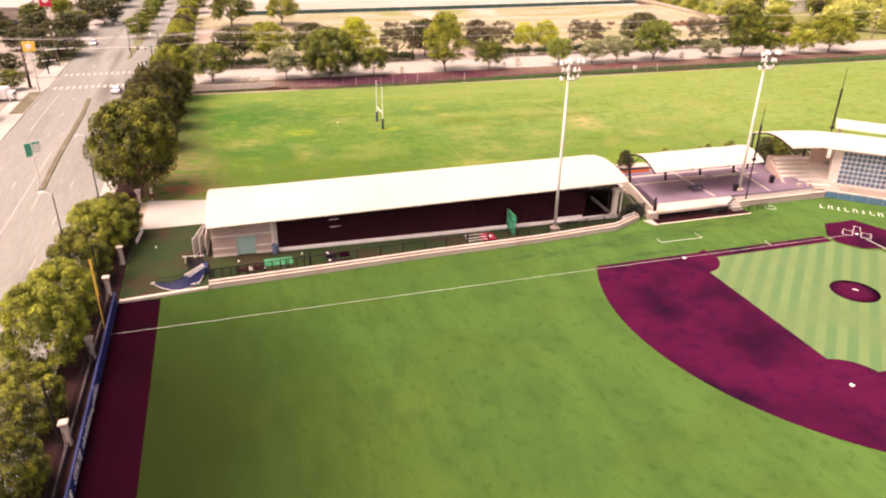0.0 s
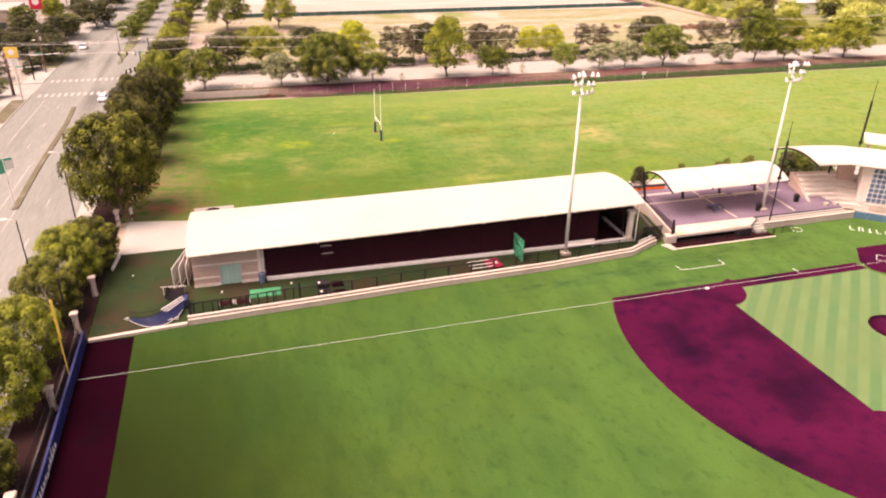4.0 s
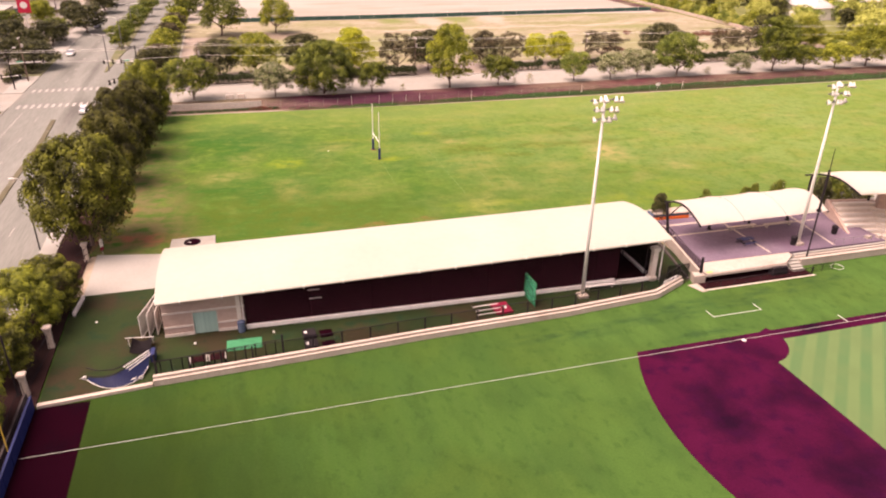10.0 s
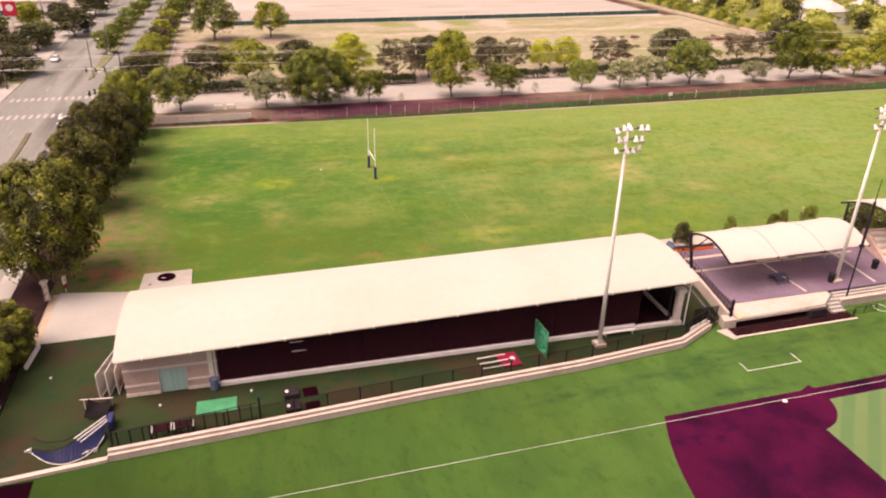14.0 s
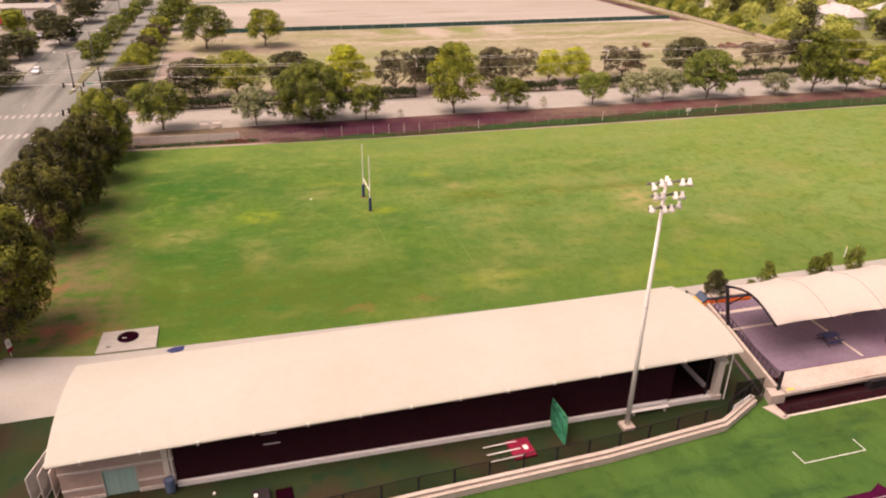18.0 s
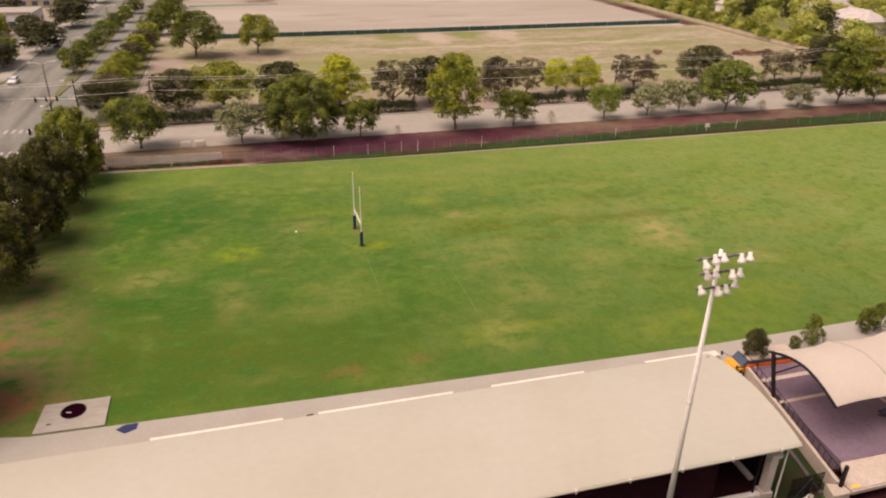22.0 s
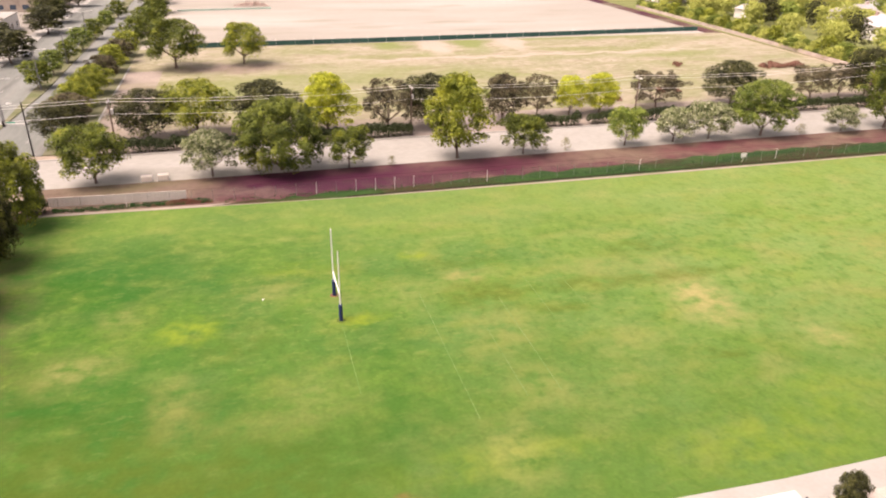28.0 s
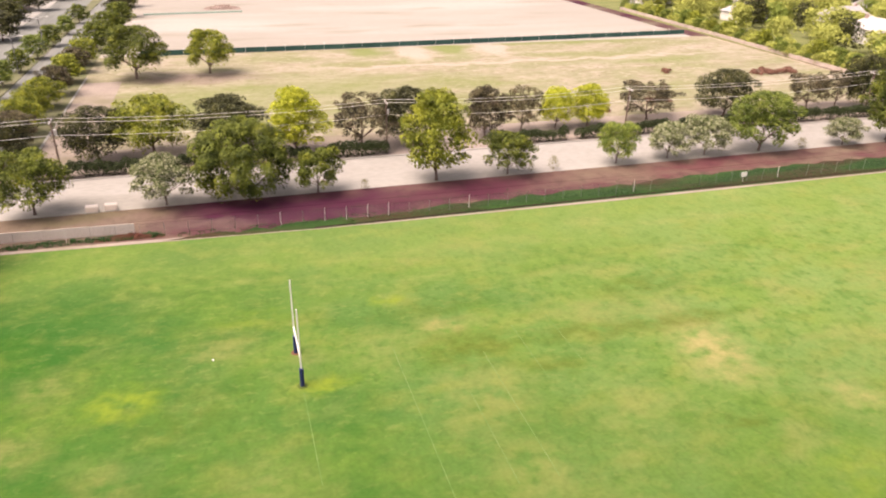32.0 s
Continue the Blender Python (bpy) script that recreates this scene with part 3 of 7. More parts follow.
M_GREENNET = mesh_mat("green_net", (0.03, 0.3, 0.16), 0.7)
L_DARK = leaf_mat("dark_leaves", (0.018, 0.020, 0.009), (0.075, 0.076, 0.028), tone=(0.135, 0.132, 0.034))
L_MID = leaf_mat("mid_green_leaves", (0.034, 0.047, 0.009), (0.145, 0.172, 0.026), tone=(0.27, 0.285, 0.03))
L_LIME = leaf_mat("yellow_green_leaves", (0.080, 0.100, 0.012), (0.26, 0.28, 0.032), tone=(0.35, 0.355, 0.032))
L_FRESH = leaf_mat("fresh_green_leaves", (0.060, 0.090, 0.014), (0.20, 0.245, 0.045), tone=(0.29, 0.32, 0.05))
L_HEDGE = leaf_mat("dark_hedge_leaves", (0.014, 0.021, 0.008), (0.045, 0.058, 0.018))
L_WOOD = leaf_mat("sunlit_wood_leaves", (0.18, 0.20, 0.04), (0.46, 0.48, 0.115), tone=(0.56, 0.55, 0.10))
L_YELLOW = leaf_mat("bright_yellow_leaves", (0.22, 0.25, 0.014), (0.43, 0.445, 0.036))
L_OLIVE = leaf_mat("olive_leaves", (0.034, 0.029, 0.018), (0.135, 0.115, 0.056), tone=(0.15, 0.11, 0.062))
L_AVENUE = leaf_mat("glossy_green_leaves", (0.015, 0.016, 0.005), (0.125, 0.135, 0.018), tone=(0.26, 0.275, 0.028))
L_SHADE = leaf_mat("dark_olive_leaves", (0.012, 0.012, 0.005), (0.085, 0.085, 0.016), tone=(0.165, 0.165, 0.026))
L_AVLIME = leaf_mat("fresh_yellow_green_leaves", (0.045, 0.054, 0.010), (0.21, 0.235, 0.026), tone=(0.33, 0.355, 0.032))
for _m in (M_TRACK, M_CLAY, M_DARK, M_ROOF):
    _m.node_tree.nodes["Principled BSDF"].inputs["Specular IOR Level"].default_value = 0.02
M_LOT = surface("bare_lot", (0.265, 0.215, 0.175), (0.31, 0.255, 0.205), 0.1, 2.0, (0.20, 0.17, 0.11), 0.08, 0.5, 0.7, rough=0.95)
M_MEDIAN = surface("worn_median", (0.10, 0.085, 0.055), (0.13, 0.12, 0.07), 0.3, 3.0, (0.17, 0.15, 0.12), 0.2, 0.55, 0.7, rough=0.95)
# brown mulch with the shade lying on it mixed into the colour
M_SHADEMULCH = surface("shaded_mulch", (0.022, 0.009, 0.009), (0.032, 0.014, 0.012), 0.3, 4.0, (0.045, 0.03, 0.018), 0.5, 0.6, 0.75, rough=0.95)
L_GRASS = leaf_mat("rank_green_grass", (0.014, 0.042, 0.009), (0.032, 0.080, 0.017))
L_WEED = leaf_mat("dry_weeds", (0.12, 0.115, 0.05), (0.22, 0.20, 0.09))
L_FLOWER = leaf_mat("green_leaves_with_pale_blossom", (0.06, 0.078, 0.022), (0.20, 0.225, 0.085), (0.40, 0.39, 0.24))


# ---- building blocks ----
def box(bm, x0, y0, z0, x1, y1, z1, bevel=0.0):
    vs = [bm.verts.new(p) for p in ((x0, y0, z0), (x1, y0, z0), (x1, y1, z0), (x0, y1, z0), (x0, y0, z1), (x1, y0, z1), (x1, y1, z1), (x0, y1, z1))]
    fs = [bm.faces.new([vs[i] for i in f]) for f in ((3, 2, 1, 0), (4, 5, 6, 7), (0, 1, 5, 4), (1, 2, 6, 5), (2, 3, 7, 6), (3, 0, 4, 7))]
    if bevel:
        es = list({e for f in fs for e in f.edges})
        bmesh.ops.bevel(bm, geom=es, offset=bevel, segments=2, affect="EDGES")
    return bm


def boxed(*a, bevel=0.0):
    return box(bmesh.new(), *a, bevel=bevel)


def prism(bm, pts, z0, z1):
    """An upright prism over a flat outline, counter-clockwise."""
    lo = [bm.verts.new((x, y, z0)) for x, y in pts]
    hi = [bm.verts.new((x, y, z1)) for x, y in pts]
    bm.faces.new(lo[::-1])
    bm.faces.new(hi)
    n = len(pts)
    for i in range(n):
        bm.faces.new((lo[i], lo[(i + 1) % n], hi[(i + 1) % n], hi[i]))
    return bm


def tube(bm, pts, radii, n=8, cap=True):
    """A round bar along points."""
    rings = []
    for i, p in enumerate(pts):
        p = Vector(p)
        ahead = (Vector(pts[min(i + 1, len(pts) - 1)]) - Vector(pts[max(i - 1, 0)])).normalized()
        side = ahead.cross(Vector((0, 0, 1)) if abs(ahead.z) < 0.9 else Vector((1, 0, 0))).normalized()
        up = side.cross(ahead)
        r = radii[i] if hasattr(radii, "__len__") else radii
        rings.append([bm.verts.new(p + (side * math.cos(a) + up * math.sin(a)) * r) for a in (2 * math.pi * k / n for k in range(n))])
    for a, b in zip(rings, rings[1:]):
        for k in range(n):
            bm.faces.new((a[k], b[k], b[(k + 1) % n], a[(k + 1) % n]))
    if cap:
        bm.faces.new(rings[0])
        bm.faces.new(rings[-1][::-1])
    return bm


def bar(p, q, r, n=6):
    return tube(bmesh.new(), [p, q], r, n)


def finish(name, bm, material, smooth=False):
    bmesh.ops.recalc_face_normals(bm, faces=bm.faces)
    me = bpy.data.meshes.new(name)
    bm.to_mesh(me)
    bm.free()
    me.materials.append(material)
    if smooth:
        me.polygons.foreach_set("use_smooth", [True] * len(me.polygons))
    return me


def part(name, bm, material, parent, label="", smooth=False):
    ob = new(name, finish(name, bm, material, smooth))
    ob.parent = parent
    if label:
        ob["label"] = label
    return ob


def share(name, me, parent, m):
    """One more part on a mesh that other parts use."""
    ob = new(name, me)
    ob.parent = parent
    ob.matrix_basis = m
    return ob


def thing(name, label, category, m=None, group="", kind=""):
    ob = new(name)
    ob.empty_display_size = 0.5
    if m is not None:
        ob.matrix_basis = m
    return tagged(ob, label, category, group, kind)


def solid(name, bm, material, label, category, m=None, group="", kind="", smooth=False):
    ob = new(name, finish(name, bm, material, smooth))
    if m is not None:
        ob.matrix_basis = m
    return tagged(ob, label, category, group, kind)


def slab(name, x0, y0, x1, y1, z, material, label, depth=0.12):
    return solid(name, boxed(x0, y0, z - depth, x1, y1, z), material, label, name.split("_")[0], kind="structure")


def arc_pts(cx, cy, r, a0, a1, n):
    return [(cx + r * math.cos(radians(a0 + (a1 - a0) * i / n)), cy + r * math.sin(radians(a0 + (a1 - a0) * i / n))) for i in range(n + 1)]


# ---- ground ----
solid("ground", boxed(-2500, -2500, -0.4, 2500, 2500, -0.2), M_GROUND, "dry tan ground reaching the horizon", "ground", kind="structure")
FIELD_NEAR = [(-92.6, 36.9), (-85, 35.3), (-59, 34.4), (-21, 33.2), (10, 33.4), (120, 33.4)]
FIELD_FAR = [(120, 98.5), (60, 99.2), (0, 99.2), (-45, 100.1), (-90, 102.6)]
turf = [(-94.1, -170), (70, -170), (70, -40), (13.5, 6.0), (6.0, 12.7), (-9.3, 12.7), (-9.3, 10.1), (-24.6, 10.1), (-24.6, 13.5), (-27.5, 14.6), (-84, 16.5), (-84.4, 26.4), (-94.1, 26.4)]
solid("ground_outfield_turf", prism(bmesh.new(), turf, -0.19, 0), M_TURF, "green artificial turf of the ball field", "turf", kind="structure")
low_wall_line = [(-84.5, 7.1), (-72.3, 7.6), (-58.8, 8.3), (-42.8, 8.75), (-31.2, 9.7), (-26.4, 12.0)]
pen = low_wall_line + [(-25.15, 12.6), (-25.0, 13.38), (-26.2, 14.4), (-84, 16.4), (-84.3, 26.4), (-94.0, 26.4), (-94.0, 6.7)]
solid("ground_bullpen_turf", prism(bmesh.new(), pen, 0.001, 0.01), M_TURF_DARK, "darker green turf of the fenced bullpen", "turf", kind="structure")
solid("ground_playing_field", prism(bmesh.new(), FIELD_NEAR + FIELD_FAR, -0.19, 0.0), M_FIELD, "patchy green and yellowed grass playing field", "grass", kind="structure")
drive = [(-93.2, 26.4), (-84.5, 26.42), (-84.3, 25.6), (-28.0, 24.2), (-21.4, 24.2), (-21.4, 29.4), (120, 29.4), (120, 33.38), (10, 33.38), (-21, 33.18), (-59, 34.38), (-85, 35.28), (-92.6, 36.88), (-93.2, 37.0)]
solid("pavement_service_walk", prism(bmesh.new(), drive, -0.19, 0.03), M_CONCRETE, "pale concrete drive and walk behind the buildings", "pavement", kind="structure")
solid("ground_soil_strip", prism(bmesh.new(), [(-92, 102.4), (-45, 100.0), (0, 99.1), (60, 99.1), (130, 98.4), (130, 99.5), (60, 100.1), (0, 100.2), (-45, 101.0), (-92, 103.2)], -0.19, 0.02), M_LOT, "strip of bare soil along the playing field", "soil", kind="structure")
bank_rng = random.Random(17)
bank = [(-66, 101.3), (-45, 100.2), (140, 99.0), (140, 106.4)] + [(x, 101.6 + 2.6 * min(1.0, (x + 66) / 50) + 2.0 * max(0.0, min(1.0, (x + 14) / 40)) + bank_rng.uniform(-0.7, 0.7)) for x in range(138, -66, -2)]
solid("ground_bank", prism(bmesh.new(), bank, -0.19, 0.026), M_BANK, "lush green grassy bank behind the wire fence", "grass", kind="structure")
slab("ground_bank_west", -96, 100.9, -66.01, 108.79, -0.012, M_BED, "worn brownish lawn behind the wire fence", 0.18)
slab("ground_bank_plum", -66, 100.9, -40.01, 108.79, -0.010, M_BED, "plum mulch bank behind the wire fence", 0.18)
slab("ground_bank_top", -40, 100.3, 140, 108.79, -0.005, M_BED, "plum-brown mulch at the top of the bank", 0.18)
slab("ground_lawn_strip", -92, 108.8, -66.01, 113.6, 0.018, M_BED, "worn brownish lawn beside the street", 0.2)
slab("ground_plum_strip", -66, 108.8, -24, 113.6, 0.019, M_BED, "plum mulch strip under the street trees", 0.2)
slab("ground_mulch_strip", -23.99, 108.8, 140, 113.6, 0.02, M_BED, "reddish mulch strip under the street trees", 0.2)
slab("pavement_street_walk", -97, 113.6, 140, 115.4, 0.0, M_STREET, "pale pavement beside the street", 0.19)
slab("road_street", -101, 115.4, 200, 128.4, -0.13, M_STREET, "pale concrete street crossing behind the field", 0.06)
# dark strip laid where the bank's foot is shaded
slab("ground_bank_foot", -46, 100.35, 140, 100.8, 0.03, M_SHADEMULCH, "dark strip standing for the shaded foot of the grassy bank", 0.2)
slab("kerb_street", -95, 128.4, 200, 128.8, 0.0, M_CONCRETE, "concrete kerb of the street", 0.19)
slab("ground_understory", -89, 128.81, 109, 142.99, -0.02, M_LOT, "bare brownish earth under the far street trees", 0.17)
slab("ground_dry_field", -89, 143, 109, 231, -0.03, M_DRYFIELD, "dry grass and bare earth of a vacant field", 0.16)
slab("ground_building_site", -93, 231, 104, 900, -0.02, M_BUILDSITE, "graded pale soil of a building site", 0.17)
slab("ground_site_edge", 104, 231, 111, 900, -0.04, M_MULCH, "dark strip beside the building site", 0.15)
slab("ground_side_passage", -28.4, 13.4, -22.6, 25.9, 0.012, M_TURF_DARK, "dark turf passage beside the patio wall", 0.2)
slab("ground_side_lot", -88.4, 143.1, -80, 199, 0.0, M_LOT, "bare brownish lot inside the kerb", 0.15)
slab("kerb_side_lot", -88.9, 143.1, -88.5, 205, 0.1, M_CONCRETE, "pale kerb of the vacant lot", 0.25)
slab("road_avenue", -121, -400, -100.2, 900, -0.13, M_ASPHALT, "worn grey asphalt avenue", 0.06)
slab("road_avenue_lane", -100.18, 131.5, -94.8, 900, -0.131, M_ASPHALT, "worn asphalt lane of the avenue", 0.06)
slab("road_street_west", -400, 117, -121.02, 130, -0.132, M_STREET, "pale street on the far side of the avenue", 0.06)
slab("pavement_avenue", -100.2, -400, -98.2, 113.5, 0.0, M_CONCRETE, "concrete pavement along the avenue", 0.19)
slab("ground_verge", -98.2, -400, -94.2, 100.7, -0.005, M_SHADEMULCH, "brown mulch, darkened for the shade of the tree row", 0.19)
rim = random.Random(3)
patch = [(-94.15, 37.2)] + [(-93.2 + rim.uniform(-0.6, 0.8), y + rim.uniform(-1, 1)) for y in range(40, 100, 3)] + [(-93.0, 101.0), (-94.15, 101.0)]
solid("ground_red_patch", prism(bmesh.new(), patch, 0.001, 0.012), M_SOIL, "bare reddish soil at the edge of the grass", "soil", kind="structure")
slab("ground_tree_strip", -94.2, 37.1, -90.0, 101, -0.004, M_FIELD, "thin grass under the row of trees", 0.18)
slab("ground_verge_north", -94.8, 131.5, -89.0, 900, 0.0, M_VERGE, "dry grass verge beside the avenue", 0.19)
slab("pavement_west", -126, -400, -121, 116.9, 0.0, M_CONCRETE, "pavement on the far side of the avenue", 0.19)
slab("ground_verge_west", -133, -400, -126, 116.9, -0.01, M_PARKING, "worn pale verge beside the lot", 0.19)
slab("ground_lawn_west", -124.0, 94, -121.2, 113.5, 0.012, M_MEDIAN, "narrow worn strip between pavement and road", 0.02)
slab("ground_parking", -260, -400, -133, 116.9, -0.02, M_PARKING, "pale paved parking lot", 0.17)
slab("ground_verge_northwest", -125.5, 148, -121, 178, 0.0, M_VERGE, "patch of grass verge along the avenue", 0.19)
slab("pavement_northwest", -125.5, 130.1, -121, 147.99, 0.0, M_CONCRETE, "pavement along the avenue", 0.19)
slab("pavement_northwest_far", -125.5, 178.01, -121, 900, 0.0, M_CONCRETE, "pavement along the avenue", 0.19)
slab("ground_parking_north", -300, 130.1, -125.6, 900, -0.02, M_PARKING, "pale paved parking lot", 0.17)
slab("ground_woodland", 111, 128.8, 500, 900, -0.02, M_WOODFLOOR, "grassy ground under the wooded quarter", 0.17)
slab("ground_foul_yard", 13.5, 6.0, 120, 29.3, -0.03, M_CONCRETE, "concrete apron round the grandstand", 0.15)

# medians of the avenue
med = [(-110.2, 104.5), (-109.6, 91.6), (-109.5, 81), (-109.5, 64.7), (-109.2, 52.7), (-109.0, 46)]
mp = [(x + 0.42, y) for x, y in med[::-1]] + [(x - 0.42, y) for x, y in med]
solid("kerb_median_south", prism(bmesh.new(), mp, -0.19, 0.0), M_MEDIAN, "narrow kerbed median, brown and worn", "median", kind="structure")
mn = [(-106.5, 150), (-106.0, 150), (-104.3, 180), (-103.4, 420), (-107.4, 420), (-107.2, 180)]
solid("kerb_median_north", prism(bmesh.new(), mn, -0.19, 0.03), M_VERGE, "planted grass median of the avenue", "median", kind="structure")


def marks(name, label, rects, material, z0, z1):
    t = thing(name, label, "road marking", kind="structure")
    for r in rects:
        part("stripe", boxed(r[0], r[1], z0, r[2], r[3], z1), material, t)
    return t


marks("road_crosswalk_south", "worn white zebra crossing bars", [(-119.5 + 1.35 * i, 115.4, -118.9 + 1.35 * i, 118.4) for i in range(13)], M_LANE, -0.13, -0.122)
marks("road_crosswalk_north", "worn white zebra crossing bars", [(-119.5 + 1.35 * i, 130.3, -118.9 + 1.35 * i, 133.0) for i in range(13)], M_LANE, -0.13, -0.122)
marks("road_lane_lines", "faded broken white lane lines on asphalt", [(-105.1, -52 + 14 * i, -104.97, -49 + 14 * i) for i in range(11)] + [(-113.6, 20 + 14 * i, -113.47, 23 + 14 * i) for i in range(7)] + [(-111.1, 30, -110.97, 66), (-117.4, 20, -117.27, 60), (-117.4, 80, -117.27, 112), (-108.95, 38, -108.85, 45.9)] + [(-99.2, 140 + 14 * i, -99.05, 143 + 14 * i) for i in range(12)] + [(-114.0, 140 + 14 * i, -113.85, 143 + 14 * i) for i in range(12)], M_LANE, -0.13, -0.124)

# ---- ball field ----
skin = arc_pts(-12.9, -12.9, 29.4, 152.8, 297.2, 60) + [(0.7, -39.0), (0.7, -24.0), (-13, -13), (-24.0, 0.75), (-39.0, 0.75)]
skin = [p for p in skin if p[0] < 0.72 and p[1] < 0.76]
solid("ground_infield_clay", prism(bmesh.new(), skin, 0.001, 0.012), M_CLAY, "maroon clay of the infield", "clay", kind="structure")
grass_pts = [(-26.4, -1.0), (-26.4, -26.4), (-1.0, -26.4), (-1.0, -5.2)] + arc_pts(0, 0, 5.1, 259, 191, 10) + [(-5.0, -1.0)]
grass_pts = [(x, y) for x, y in grass_pts]
solid("ground_infield_grass", prism(bmesh.new(), grass_pts, 0.002, 0.02), M_INFIELD, "striped pale green infield turf", "turf", kind="structure")
lane = [(-25, -1.0), (-5.0, -1.0), (-5.0, 0.75), (-25, 0.75)]
solid("ground_base_path", prism(bmesh.new(), lane, 0.002, 0.016), M_CLAY, "maroon clay path to home plate", "clay", kind="structure")
home_c = [(-4.2, 0.9), (-4.6, -1.4), (-2.8, -3.9), (0, -4.6), (3.4, -3.4), (5.1, 0.2), (3.4, 4.1), (-1.6, 4.1)]
solid("ground_home_circle", prism(bmesh.new(), home_c, 0.003, 0.026), M_CLAY, "maroon clay round home plate", "clay", kind="structure")
for nm, cx, cy, a0, a1 in (("ground_third_cutout", -27.0, -0.4, -110, 25), ("ground_second_cutout", -27.2, -27.2, -20, 110)):
    pts = arc_pts(cx, cy, 4.0, a0, a1, 14) + [(cx, cy)]
    solid(nm, prism(bmesh.new(), pts, 0.003, 0.027), M_CLAY, "rounded maroon clay cutout at a base", "clay", kind="structure")
mound = bmesh.new()
bmesh.ops.create_cone(mound, cap_ends=True, segments=32, radius1=2.75, radius2=1.0, depth=0.26, matrix=Matrix.Translation((-12.9, -12.9, 0.14)))
mo = thing("pitchers_mound", "raised round maroon clay pitching mound with a white slab", "mound")
part("clay", mound, M_CLAY, mo, smooth=True)
part("rubber", boxed(-0.3, -0.08, 0, 0.3, 0.08, 0.03), M_WHITE, mo, "white pitching slab").matrix_basis = pose(-13.0, -13.0, 0.272, 0, 0, -45)
slab("ground_warning_track", -94.1, -170, -89.7, 6.4, 0.012, M_TRACK, "dark maroon warning track along the outfield wall", 0.011)


def chalk(name, rects, label, z=0.036):
    t = thing(name, label, "line marking", kind="structure")
    for r in rects:
        part("line", boxed(r[0], r[1], z - 0.012, r[2], r[3], z), M_CHALK, t)
    return t


chalk("trim_foul_line", [(-94.0, -0.018, -1.6, 0.018)], "white chalk foul line")
chalk("trim_first_line", [(-0.06, -30, 0.06, -1.6)], "white chalk foul line")
chalk("trim_runner_mark", [(-13.9, 0.0, -13.8, 1.5)], "short white chalk mark", 0.04)
chalk("trim_batters_boxes", [(-1.75, -0.9, -1.66, 0.9), (-0.55, -0.9, -0.46, 0.9), (-1.75, 0.82, -0.46, 0.9), (-1.75, -0.9, -0.46, -0.82), (0.46, -0.9, 0.55, 0.9), (1.66, -0.9, 1.75, 0.9), (0.46, 0.82, 1.75, 0.9), (0.46, -0.9, 1.75, -0.82), (-0.45, 1.2, -0.37, 2.8), (0.37, 1.2, 0.45, 2.8), (-0.45, 2.74, 0.45, 2.82)], "white chalk batter's and catcher's boxes", 0.046).matrix_basis = pose(0, 0, 0, 0, 0, -45)
chalk("trim_coach_box", [(-27.4, 4.6, -21.3, 4.68), (-27.44, 4.58, -27.36, 6.0), (-21.34, 4.58, -21.26, 6.05)], "white painted coach's box on turf", 0.012)
ring = bmesh.new()
tube(ring, [(0.75 * math.cos(a), 0.75 * math.sin(a), 0) for a in (2 * math.pi * k / 28 for k in range(29))], 0.035, 5, False)
solid("trim_on_deck_circle", ring, M_CHALK, "white on-deck ring on turf", "line marking", pose(-5.0, 11.1, 0.03), kind="structure")
lets = thing("trim_turf_lettering", "white lettering painted on turf, unreadable", "line marking", kind="structure")
for i in range(10):
    x, y = 3.0 + 0.84 * i, 9.5 - 0.70 * i
    m = pose(x, y, 0.012, 0, 0, -40)
    for q in (((-0.36, -0.7, -0.22, 0.7), (-0.36, -0.7, 0.26, -0.54)), ((-0.14, -0.7, 0.02, 0.7), (-0.30, -0.7, 0.18, -0.56)), ((-0.36, -0.7, -0.22, 0.7), (0.1, -0.7, 0.24, 0.7), (-0.36, 0.54, 0.24, 0.7)))[(i * 5) % 3]:
        part("bar", boxed(q[0], q[1], -0.01, q[2], q[3], 0.006 + 0.001 * i), M_CHALK, lets).matrix_basis = m


def base_bag(x, y, rz):
    bm = boxed(-0.19, -0.19, 0, 0.19, 0.19, 0.09, bevel=0.03)
    solid("base_bag", bm, M_WHITE, "white square base bag on maroon clay", "base", pose(x, y, 0.028, 0, 0, rz), "bases")


base_bag(-27.24, -0.22, 0)
base_bag(-27.43, -27.43, 0)
plate = prism(bmesh.new(), [(0, -0.22), (0.22, 0), (0.22, 0.22), (-0.22, 0.22), (-0.22, 0)], 0, 0.03)
solid("home_plate", plate, M_WHITE, "white five-sided home plate in clay", "home plate", pose(0, 0, 0.036, 0, 0, -45))

# ---- outfield wall, foul pole, gate columns ----
wall = thing("wall_outfield", "low royal blue padded outfield wall with white script", "wall", kind="structure")
pad_me = finish("pad", boxed(-0.16, -1.2, 0.0, 0.0, 1.2, 1.35, bevel=0.04), M_BLUE)
for i in range(32):
    share("pad", pad_me, wall, pose(-94.12, 5.2 - 2.42 * i, 0.0))
part("cap", boxed(-94.3, -74, 1.352, -94.1, 6.4, 1.40), M_NAVY, wall, "dark blue cap rail")


